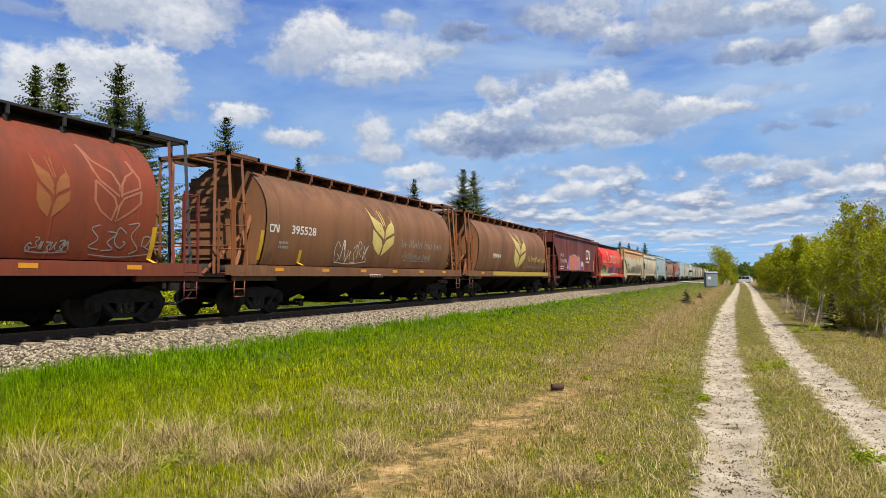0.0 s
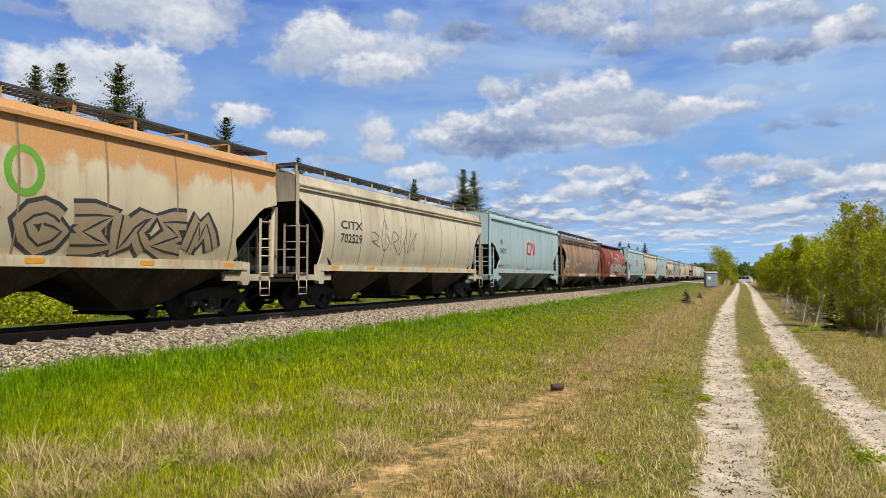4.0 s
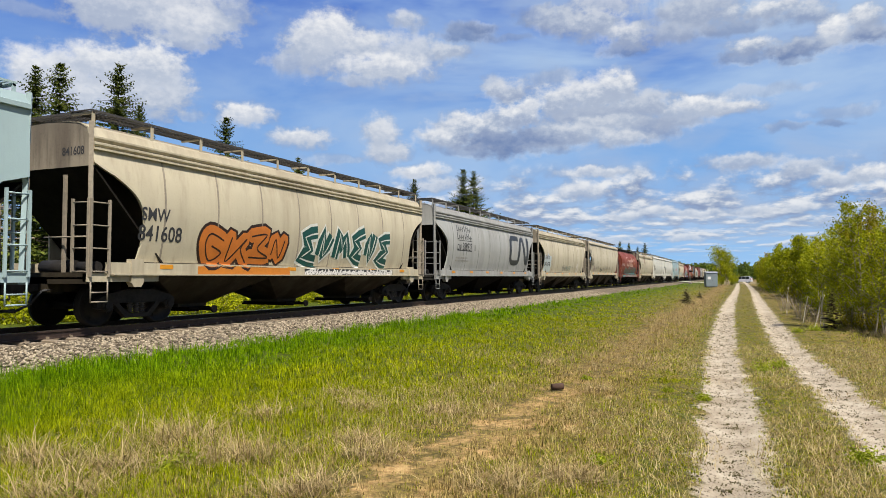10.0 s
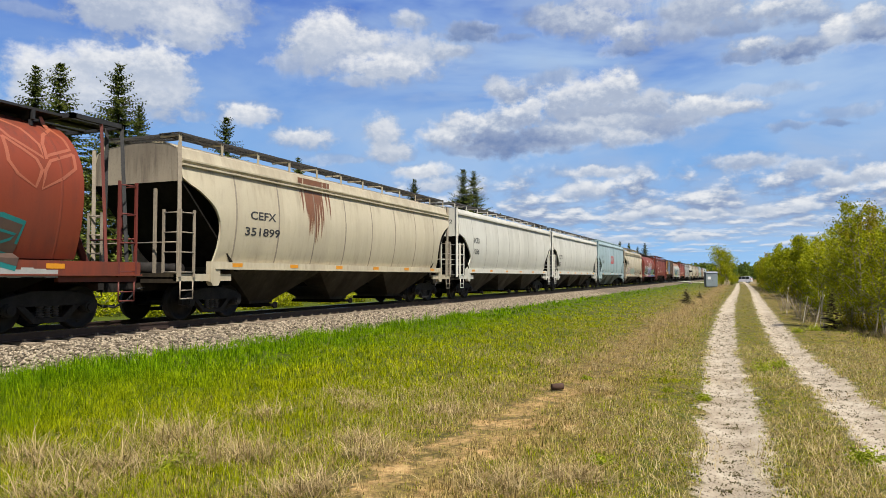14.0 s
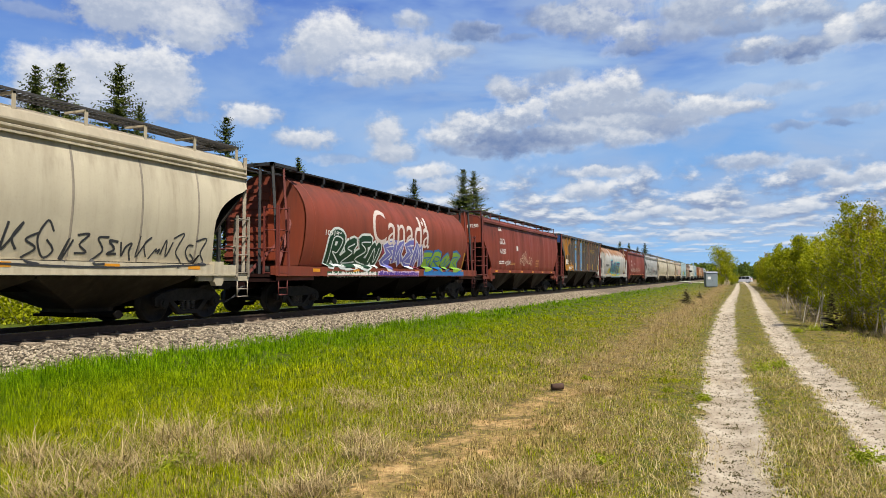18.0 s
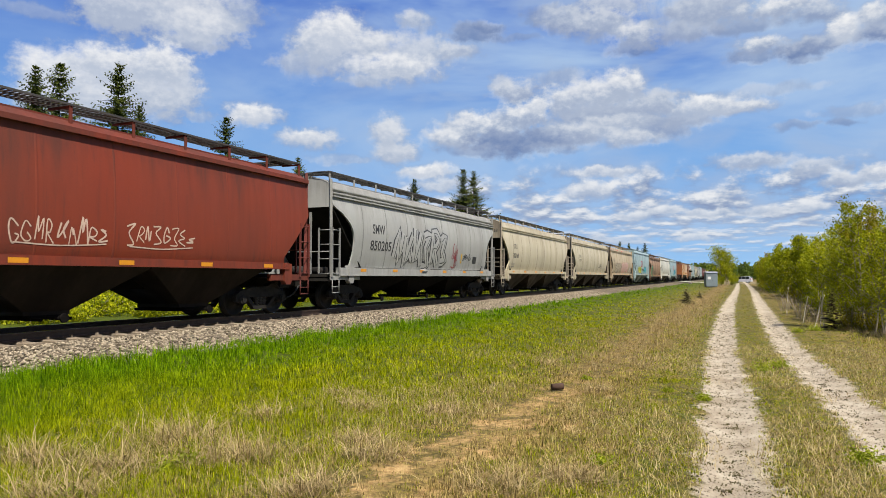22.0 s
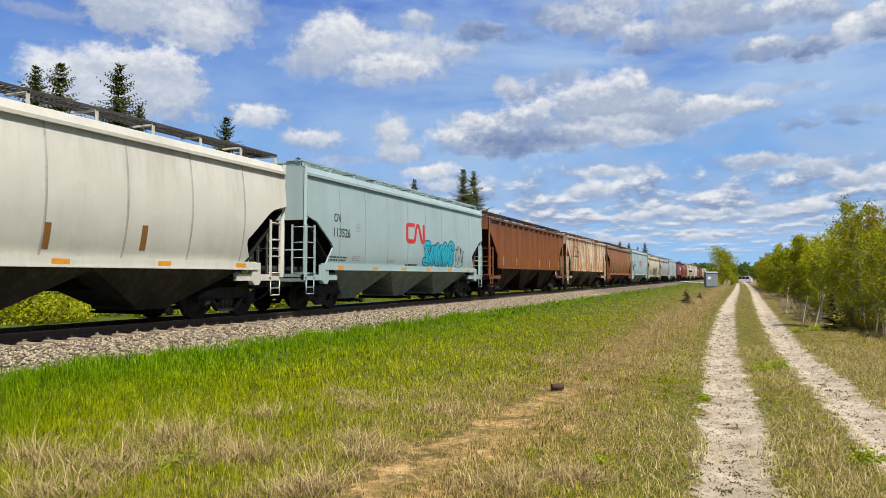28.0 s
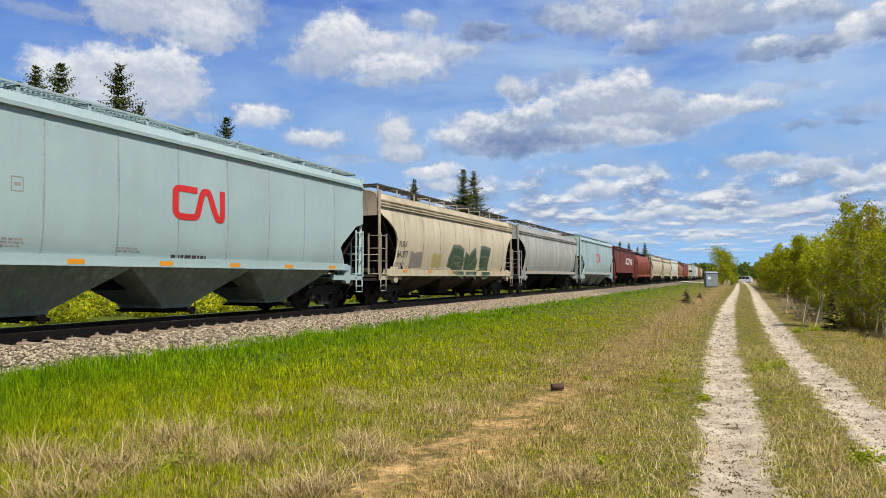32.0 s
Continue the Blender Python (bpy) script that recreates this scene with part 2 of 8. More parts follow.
class Style:
    """Shape of a kind of hopper car: side profile (half width, height) from sill to flange, roof, and the end outline."""

    def __init__(self, side, roof, outline, sill, recess):
        self.side, self.roof, self.outline, self.sill, self.recess = side, roof, outline, sill, recess

    def width(self, z):
        pts = self.side
        if z <= pts[0][1]:
            return pts[0][0]
        for (x0, z0), (x1, z1) in zip(pts, pts[1:]):
            if z <= z1:
                return x0 + (x1 - x0) * (z - z0) / (z1 - z0)
        return pts[-1][0]

    def inset(self, z):
        """How far the side sheet's end lies inside the end of the roof at the height z."""
        pts = self.outline
        if z <= pts[0][1]:
            return pts[0][0]
        for (d0, z0), (d1, z1) in zip(pts, pts[1:]):
            if z <= z1:
                return d0 + (d1 - d0) * (z - z0) / max(1e-6, z1 - z0)
        return pts[-1][0]


def fine_profile(a, n=20):
    """Smooths a short list of (x, z) points into n by a spline."""
    pts = [Vector((x, z)) for x, z in a]
    out = []
    m = len(pts) - 1
    for i in range(n + 1):
        u = i / n * m
        k = min(int(u), m - 1)
        t = u - k
        p0, p1, p2, p3 = pts[max(k - 1, 0)], pts[k], pts[k + 1], pts[min(k + 2, m)]
        p = 0.5 * (2 * p1 + (p2 - p0) * t + (2 * p0 - 5 * p1 + 4 * p2 - p3) * t * t + (3 * p1 - p0 - 3 * p2 + p3) * t ** 3)
        out.append((p.x, p.y))
    return out


SLAB_OUT = [(1.05, 1.36), (1.25, 1.7), (1.5, 2.1), (1.42, 2.2), (0.6, 2.78), (0.5, 2.86), (0.0, 2.9), (0.0, 5.0)]
ROUND_OUT = [(1.22, 1.40), (1.30, 1.9), (1.32, 2.3), (1.28, 2.55), (1.12, 2.85), (0.85, 3.08), (0.5, 3.28), (0.15, 3.42), (0.0, 3.5), (0.0, 5.0)]
RIB_OUT = [(1.55, 1.6), (1.55, 2.25), (0.0, 3.72), (0.0, 5.0)]
CUT_OUT = [(1.4, 1.40), (1.75, 2.08), (0.9, 2.85), (0.62, 3.04), (0.0, 3.1), (0.0, 5.0)]
RAKE_OUT = [(0.95, 1.40), (1.25, 2.1), (0.0, 3.38), (0.0, 5.0)]
GAC_OUT = [(1.1, 1.36), (1.25, 1.65), (0.0, 2.95), (0.0, 5.0)]


def arc_side(r, cz, half, z0, z1, n=18):
    """Side of a barrel from z0 to z1; below its middle it falls almost upright to the sill."""
    return [(half * math.sqrt(max(0.0, 1 - ((z - cz) / (r if z > cz else 1.75 * r)) ** 2)), z)
            for z in (z0 + (z1 - z0) * (0.5 - 0.5 * math.cos(math.pi * i / n)) for i in range(n + 1))]


STYLES = {
    # pale blue-green cars with flat sides
    "flat": Style(fine_profile([(1.47, 1.36), (1.55, 1.8), (1.58, 2.4), (1.58, 3.0), (1.56, 3.6), (1.52, 4.28)]),
                  [(1.59, 4.29), (1.59, 4.38), (1.53, 4.40), (1.46, 4.58), (1.2, 4.64), (0.6, 4.70), (0, 4.72)], SLAB_OUT, (1.36, 1.55), 0.72),
    # bulging cars with a flange below the roof
    "bulge": Style(fine_profile([(1.37, 1.40), (1.50, 1.85), (1.585, 2.4), (1.60, 2.9), (1.56, 3.5), (1.47, 4.13)]),
                   [(1.56, 4.14), (1.56, 4.22), (1.49, 4.24), (1.40, 4.42), (1.2, 4.48), (0.6, 4.53), (0, 4.55)], ROUND_OUT, (1.33, 1.52), 0.75),
    # the same with a triple flange and a deep straight sill
    "triple": Style(fine_profile([(1.42, 1.44), (1.52, 1.9), (1.59, 2.45), (1.60, 2.9), (1.55, 3.4), (1.46, 3.78)]),
                    [(1.54, 3.79), (1.54, 3.83), (1.47, 3.85), (1.53, 3.90), (1.53, 3.94), (1.45, 3.97), (1.51, 4.03), (1.51, 4.07), (1.41, 4.09), (1.33, 4.27),
                     (1.1, 4.38), (0.5, 4.46), (0, 4.48)], ROUND_OUT, (1.14, 1.42), 0.75),
    "bays": Style(fine_profile([(1.37, 1.40), (1.50, 1.85), (1.585, 2.4), (1.60, 2.9), (1.55, 3.4), (1.47, 3.82)]),
                  [(1.54, 3.83), (1.54, 3.87), (1.48, 3.89), (1.54, 3.95), (1.54, 3.99), (1.45, 4.01), (1.36, 4.27), (1.1, 4.38), (0.5, 4.46), (0, 4.48)],
                  ROUND_OUT, (1.33, 1.50), 0.75),
    # bulging cars whose side sheets are cut back in straight lines
    "cut": Style(fine_profile([(1.37, 1.40), (1.50, 1.85), (1.585, 2.4), (1.60, 2.9), (1.56, 3.5), (1.47, 4.13)]),
                 [(1.56, 4.14), (1.56, 4.22), (1.49, 4.24), (1.40, 4.42), (1.2, 4.48), (0.6, 4.53), (0, 4.55)], CUT_OUT, (1.33, 1.52), 0.45),
    "ridged": Style(fine_profile([(1.37, 1.40), (1.50, 1.85), (1.585, 2.4), (1.60, 2.9), (1.55, 3.4), (1.47, 3.82)]),
                    [(1.54, 3.83), (1.54, 3.87), (1.48, 3.89), (1.54, 3.95), (1.54, 3.99), (1.45, 4.01), (1.36, 4.27), (1.1, 4.38), (0.5, 4.46), (0, 4.48)], RAKE_OUT, (1.33, 1.50), 0.95),
    "slope": Style(fine_profile([(1.46, 1.36), (1.54, 1.7), (1.57, 2.3), (1.55, 3.0), (1.50, 3.6), (1.45, 4.02)]),
                   [(1.55, 4.03), (1.55, 4.14), (1.42, 4.17), (1.2, 4.33), (0.6, 4.45), (0, 4.48)], GAC_OUT, (1.36, 1.52), 0.72),
    "rib": Style([(1.50, 1.62), (1.50, 2.3), (1.50, 3.0), (1.50, 3.7), (1.50, 4.24)],
                 [(1.60, 4.25), (1.60, 4.36), (1.50, 4.38), (0.9, 4.46), (0, 4.50)], RIB_OUT, (1.55, 1.66), 0.7),
    "plate": Style([(1.50, 1.62), (1.51, 2.3), (1.51, 3.0), (1.51, 3.7), (1.50, 4.24)],
                   [(1.60, 4.25), (1.60, 4.36), (1.50, 4.38), (0.9, 4.46), (0, 4.50)], RIB_OUT, (1.55, 1.66), 0.7),
    "barrel": Style(arc_side(1.50, 2.9, 1.58, 1.46, 4.18), [(0.78, 4.2), (0.62, 4.30), (0.3, 4.38), (0, 4.40)],
                    [(0, 0), (0, 5)], (1.13, 1.43), 2.05),
}


# height of the lower edge of the upright end sheet
END_LOW = {"rib": 3.72, "plate": 3.72, "slope": 2.95, "flat": 2.9, "cut": 3.08, "ridged": 3.36}


def shell(style, length):
    """Side sheets and roof in one skin, from sill over the roof to the other sill, with ends cut to the outline."""
    s = STYLES[style]
    half = length / 2 - s.recess
    rows = [(x, z, half - s.inset(z)) for x, z in s.side] + [(x, z, half) for x, z in s.roof]
    # keep sharp breaks of the outline
    cols = 2
    g = G()
    ring = rows + [(-x, z, e) for x, z, e in reversed(rows[:-1])]
    n = len(ring)
    for x, z, e in ring:
        for c in range(cols):
            g.v.append((x, -e + 2 * e * c / (cols - 1), z))
    hard = style in ("barrel",)
    for i in range(n - 1):
        for c in range(cols - 1):
            a = i * cols + c
            g.f.append((a, a + cols, a + cols + 1, a + 1))
            k = i if i < n / 2 else n - 2 - i
            g.s.append(k < len(s.side) - 2 or hard)
    # inner skin at the ends, so that the sheets have thickness
    for sgn in (-1, 1):
        for i in range(n - 1):
            (x0, z0, e0), (x1, z1, e1) = ring[i], ring[i + 1]
            t = 0.96
            g.face([(x0, sgn * e0, z0), (x1, sgn * e1, z1), (x1 * t, sgn * e1, z1), (x0 * t, sgn * e0, z0)])
    return g


def end_panel(style, length, sgn):
    """The upper end sheet, and the slope sheet that leads down and inwards below it."""
    s = STYLES[style]
    half = length / 2 - s.recess
    g = G()
    if style == "barrel":
        y = sgn * half
        ring = s.side + s.roof
        loop = ring + [(-x, z) for x, z in reversed(ring[:-1])]
        g.face([(x * 0.985, y, z) for x, z in (loop if sgn < 0 else loop[::-1])])
        return g
    zb = END_LOW.get(style, 3.45)
    pts = [(x, z) for x, z in s.side if z > zb] + list(s.roof)
    loop = [(s.width(zb), zb)] + pts + [(-x, z) for x, z in reversed(pts[:-1])] + [(-s.width(zb), zb)]
    y = sgn * (half - 0.01)
    g.face([(x * 0.985, y, z) for x, z in (loop if sgn < 0 else loop[::-1])])
    return g


def slope_sheet(style, length, sgn):
    s = STYLES[style]
    half = length / 2 - s.recess
    g = G()
    if style == "barrel":
        # corrugated bulkhead between the end posts
        pts, n = [], 18
        for k in range(n + 1):
            z = 1.6 + 2.3 * k / n
            d = 0.62 - 0.022 * k + (0.06 if k % 2 else 0.0)
            pts += [(sgn * (half + d), z), (sgn * (half + d), z + 2.3 / n)]
        back = [(sgn * (half + 0.02), 3.98), (sgn * (half + 0.02), 1.6)]
        g.prism(pts + back, -1.05, 0.42)
        return g
    zb = END_LOW.get(style, 3.45)
    run = {"rib": 2.4, "plate": 2.4, "slope": 1.75, "flat": 1.75, "cut": 1.9, "ridged": 1.9}.get(style, 2.1)
    pts = [(0.0, zb), (run, 1.25), (run + 0.06, 1.25), (0.06, zb)]
    g.prism([(sgn * (half - d), z) for d, z in pts], -1.47, 1.47)
    return g


def hopper(style, w, top):
    """One discharge bay: a funnel with sloping front and back, and a gate frame below."""
    g = G()
    zb = 0.32
    xb = 0.5 if style in ("barrel", "triple") else 0.72
    ring = [[(sx * a, sy * b, z) for sx, sy in ((-1, -1), (1, -1), (1, 1), (-1, 1))]
            for a, b, z in ((1.43, w / 2, top), (1.36, w / 2 - 0.02, top - 0.12), (xb, max(0.32, w * 0.125), zb + 0.08), (xb, max(0.32, w * 0.125), zb))]
    n = len(g.v)
    for r in ring:
        g.v += r
    for k in range(len(ring) - 1):
        for i in range(4):
            j = (i + 1) % 4
            g.f.append((n + 4 * k + i, n + 4 * k + j, n + 4 * k + 4 + j, n + 4 * k + 4 + i))
            g.s.append(False)
    g.f.append((n + 15, n + 14, n + 13, n + 12))
    g.s.append(False)
    return g


def gate():
    g = G()
    g.box(-0.75, -0.38, 0.24, 0.75, 0.38, 0.32)
    g.box(-1.0, -0.36, 0.21, 1.0, -0.30, 0.27)
    g.box(-1.0, 0.30, 0.21, 1.0, 0.36, 0.27)
    g.tube((-1.2, 0, 0.27), (1.2, 0, 0.27), 0.05)
    g.tube((1.2, 0, 0.27), (1.26, 0, 0.27), 0.1)
    return g


def side_frame():
    """Cast truck side frame with spring window, bearing adapters and journal ends (on the +x side)."""
    g = G()
    # frame as upper chord, lower chord and columns round the spring window
    g.prism([(-1.12, 0.60), (-1.12, 0.42), (-0.98, 0.38), (-0.70, 0.52), (0.70, 0.52), (0.98, 0.38), (1.12, 0.42), (1.12, 0.60), (0.95, 0.70), (0.40, 0.82),
             (-0.40, 0.82), (-0.95, 0.70)][::-1], 0.94, 1.08)
    g.prism([(-0.72, 0.54), (-0.34, 0.18), (0.34, 0.18), (0.72, 0.54), (0.56, 0.54), (0.28, 0.28), (-0.28, 0.28), (-0.56, 0.54)], 0.94, 1.08)
    for y in (-0.89, 0.89):
        g.tube((0.92, y, 0.465), (1.16, y, 0.465), 0.13, sides=14)
        g.tube((1.16, y, 0.465), (1.19, y, 0.465), 0.09, sides=10)
    return g


def spring():
    """A coil spring of the truck as one ribbed column."""
    g = G()
    prof = []
    for k in range(5):
        z = 0.29 + k * 0.05
        prof += [(z, 0.058), (z + 0.008, 0.082), (z + 0.024, 0.082), (z + 0.032, 0.058)]
    return g.lathe([(0.28, 0.0)] + prof + [(0.54, 0.0)], "z", sides=10)


def wheelset():
    g = G()
    r = 0.465
    for s in (-1, 1):
        a = 0.70
        g.lathe([(s * (a - 0.02), 0.10), (s * (a + 0.02), 0.16), (s * (a + 0.0), r - 0.07), (s * (a - 0.03), r - 0.04), (s * (a - 0.035), r + 0.02), (s * (a - 0.01), r + 0.025),
                 (s * (a + 0.005), r), (s * (a + 0.10), r - 0.005), (s * (a + 0.10), r - 0.05), (s * (a + 0.07), r - 0.07), (s * (a + 0.06), 0.17), (s * (a + 0.14), 0.13), (s * (a + 0.14), 0.0)], "x", sides=24)
    g.tube((-1.1, 0, 0), (1.1, 0, 0), 0.085, sides=10)
    for k in range(4):
        t = k * math.pi / 2
        g.box(0.775, math.cos(t) * 0.3 - 0.03, math.sin(t) * 0.3 - 0.03, 0.785, math.cos(t) * 0.3 + 0.03, math.sin(t) * 0.3 + 0.03)
    return g


def bolster():
    g = G()
    g.prism([(-0.2, 0.45), (0.2, 0.45), (0.22, 0.72), (-0.22, 0.72)], -0.98, 0.98)
    g.tube((0, 0, 0.72), (0, 0, 0.95), 0.2, sides=12)
    for s in (-1, 1):
        g.box(-0.7, s * 0.36 - 0.05, 0.36, 0.7, s * 0.36 + 0.05, 0.46)
        g.box(0.55, s * 0.40 - 0.03, 0.3, 0.75, s * 0.40 + 0.03, 0.6)
    return g


def coupler():
    g = G()
    g.box(-0.09, -0.75, 0.80, 0.09, 0.0, 0.95)
    g.prism([(-0.75, 0.74), (-0.98, 0.74), (-1.02, 0.86), (-0.98, 1.02), (-0.75, 1.0)], -0.16, 0.14)
    g.box(-0.3, -0.3, 0.74, 0.3, 0.05, 1.02)
    return g


def air_hose():
    g = G()
    g.path([(0.32, 0.1, 0.86), (0.34, -0.25, 0.80), (0.30, -0.45, 0.55), (0.16, -0.72, 0.38), (0.04, -0.95, 0.42)], 0.028)
    return g


def ladder(h0, h1, w, rungs, stand=0.0):
    """Two stiles with round rungs, lying in the y-z plane."""
    g = G()
    for y in (0, w):
        g.box(-0.02, y - 0.025, h0, 0.03, y + 0.025, h1)
    for k in range(rungs):
        z = h0 + 0.12 + (h1 - h0 - 0.2) * k / max(1, rungs - 1)
        g.tube((0.01, 0, z), (0.01, w, z), 0.016, sides=6)
    return g


def end_ladder(h0, h1, w, rungs):
    """The same in the x-z plane."""
    g = G()
    for x in (0, -w):
        g.box(x - 0.025, -0.02, h0, x + 0.025, 0.03, h1)
    for k in range(rungs):
        z = h0 + 0.12 + (h1 - h0 - 0.2) * k / max(1, rungs - 1)
        g.tube((0, 0, z), (-w, 0, z), 0.016, sides=6)
    return g


def stirrup():
    g = G()
    g.path([(0, 0, 1.0), (0, 0, 0.58), (0, 0.42, 0.58), (0, 0.42, 1.0)], 0.018)
    g.tube((0, 0, 0.78), (0, 0.42, 0.78), 0.016, sides=6)
    return g


def grating(length, w, step=0.115):
    """Running board of open bars: long edge bars and many cross bars."""
    g = G()
    for x in (-w / 2, 0, w / 2):
        g.box(x - 0.012, -length / 2, -0.045, x + 0.012, length / 2, 0.0)
    n = int(length / step)
    for k in range(n + 1):
        y = -length / 2 + length * k / n
        g.box(-w / 2, y - 0.028, -0.02, w / 2, y + 0.028, -0.004)
    return g


def seam_strip(style, w=0.03):
    """A weld seam on the side sheet, standing a little proud, at y = 0."""
    s = STYLES[style]
    g = G()
    pts = [(x, z) for x, z in s.side]
    n = len(g.v)
    for x, z in pts:
        for dx, dy in ((0.001, -w), (0.006, -w * 0.5), (0.006, w * 0.5), (0.001, w)):
            g.v.append((x + dx, dy, z))
    for i in range(len(pts) - 1):
        for k in range(3):
            a = n + i * 4 + k
            g.f.append((a, a + 1, a + 5, a + 4))
            g.s.append(True)
    return g


def on_side(style, flat, y0, z0, lift=0.006, half=8.0):
    """Lays a flat shape (u, w) on the near side sheet at (y0, z0): follows the bulge of the sheet."""
    s = STYLES[style]
    bm = bmesh.new()
    # later strokes lie over earlier ones
    vs = [bm.verts.new((u, w, 0.0014 * i / len(flat.v))) for i, (u, w) in enumerate(flat.v)]
    for f in flat.f:
        try:
            bm.faces.new([vs[i] for i in f])
        except ValueError:
            pass
    lo, hi = min(w for u, w in flat.v), max(w for u, w in flat.v)
    step = 0.09
    k = math.floor(lo / step) + 1
    while k * step < hi:
        bmesh.ops.bisect_plane(bm, geom=bm.verts[:] + bm.edges[:] + bm.faces[:], plane_co=(0, k * step, 0), plane_no=(0, 1, 0))
        k += 1
    posts = []
    if style == "rib":
        posts = [-(half - 1.55) + 2 * (half - 1.55) * i / 12 for i in range(13)]
        for q in posts:
            for e in (-0.066, -0.06, 0.06, 0.066):
                if min(u for u, w in flat.v) < q + e - y0 < max(u for u, w in flat.v):
                    bmesh.ops.bisect_plane(bm, geom=bm.verts[:] + bm.edges[:] + bm.faces[:], plane_co=(q + e - y0, 0, 0), plane_no=(1, 0, 0))
    for v in bm.verts:
        u, w = v.co.x, v.co.y
        z = z0 + w
        x = s.width(z) if z > s.side[0][1] else 1.565
        if any(abs(y0 + u - q) < 0.0605 for q in posts):
            x += 0.11
        v.co = (x + lift + v.co.z, y0 + u, z)
    me = bpy.data.meshes.new("marking")
    bm.to_mesh(me)
    bm.free()
    return me


class Flat:
    """A flat shape in (u, w)."""

    def __init__(self):
        self.v, self.f = [], []

    def poly(self, pts):
        n = len(self.v)
        self.v += [tuple(p) for p in pts]
        self.f.append(tuple(range(n, n + len(pts))))
        return self

    def rect(self, u, w, du, dw):
        return self.poly([(u, w), (u + du, w), (u + du, w + dw), (u, w + dw)])

    def stroke(self, pts, width, cap=False):
        """A ribbon of even width along a line of points, its ends rounded off if capped."""
        if cap:
            p = [Vector(q) for q in pts]
            pts = [p[0] + (p[0] - p[1]).normalized() * width * 0.4] + p + [p[-1] + (p[-1] - p[-2]).normalized() * width * 0.4]
        left, right = [], []
        for i, p in enumerate(pts):
            a, b = Vector(pts[max(i - 1, 0)]), Vector(pts[min(i + 1, len(pts) - 1)])
            d = (b - a)
            if d.length < 1e-6:
                d = Vector((1, 0))
            d.normalize()
            nrm = Vector((-d.y, d.x)) * width / 2 * (0.55 if cap and i in (0, len(pts) - 1) else 1.0)
            q = Vector(p)
            left.append(q + nrm)
            right.append(q - nrm)
        n = len(self.v)
        for a, b in zip(left, right):
            self.v += [tuple(a), tuple(b)]
        for i in range(len(pts) - 1):
            self.f.append((n + 2 * i, n + 2 * i + 1, n + 2 * i + 3, n + 2 * i + 2))
        return self

    def blob(self, u, w, a, b, n=14, wob=0.0, seed=0):
        r = random.Random(seed)
        ph = r.random() * 6
        return self.poly([(u + a * math.cos(t) * (1 + wob * math.sin(3 * t + ph)), w + b * math.sin(t) * (1 + wob * math.cos(2 * t + ph)))
                          for t in (2 * math.pi * i / n for i in range(n))])


def smooth(pts, n=6):
    """A spline through points."""
    out = []
    p = [Vector(q) for q in pts]
    for k in range(len(p) - 1):
        p0, p1, p2, p3 = p[max(k - 1, 0)], p[k], p[k + 1], p[min(k + 2, len(p) - 1)]
        for i in range(n):
            t = i / n
            out.append(0.5 * (2 * p1 + (p2 - p0) * t + (2 * p0 - 5 * p1 + 4 * p2 - p3) * t * t + (3 * p1 - p0 - 3 * p2 + p3) * t ** 3))
    out.append(p[-1])
    return out


def worm(h, width=0.19):
    """The railway's looped mark as one bent ribbon, h high."""
    w = width * h
    f = Flat()
    pts = [(0.80, 1 - 0.5 * width), (0.25, 1 - 0.5 * width), (0.12, 0.84), (0.10, 0.72), (0.10, 0.30), (0.12, 0.18), (0.25, 0.5 * width),
           (0.62, 0.5 * width), (0.76, 0.13), (0.82, 0.25), (0.90, 0.60), (0.99, 0.86), (1.10, 0.91), (1.20, 0.84), (1.40, 0.30), (1.50, 0.12), (1.60, 0.10), (1.66, 0.2), (1.66, 1.0)]
    f.stroke(smooth([(u * h, v * h) for u, v in pts], 4), w)
    return f


def lettering(text, size, spacing=1.0):
    """Letters of the built-in font as a flat shape, size being the height of a capital."""
    key = ("text", text, size, spacing)
    if key in CACHE:
        return CACHE[key]
    cu = bpy.data.curves.new("text", "FONT")
    cu.body, cu.size, cu.resolution_u, cu.space_character, cu.offset = text, size / 0.7, 8 if text == "Canada" else 3, spacing, (0.0 if text == "Canada" else 0.022) * size
    ob = bpy.data.objects.new("text", cu)
    scene.collection.objects.link(ob)
    bpy.context.view_layer.update()
    me = bpy.data.meshes.new_from_object(ob.evaluated_get(bpy.context.evaluated_depsgraph_get()))
    bpy.data.objects.remove(ob)
    f = Flat()
    f.v = [(v.co.x, v.co.y) for v in me.vertices]
    f.f = [tuple(p.vertices) for p in me.polygons]
    bpy.data.meshes.remove(me)
    CACHE[key] = f
    return f


def bars(w, h, lines, seed=1, fill=0.55):
    """Small print as bars: lines of short dashes."""
    r = random.Random(seed)
    f = Flat()
    for k in range(lines):
        z = h - (k + 1) * h / lines
        u = 0.0
        end = w * (0.7 + 0.3 * r.random())
        while u < end:
            d = min(end - u, 0.05 + 0.16 * r.random())
            f.rect(u, z, d, h / lines * fill)
            u += d + 0.035
    return f


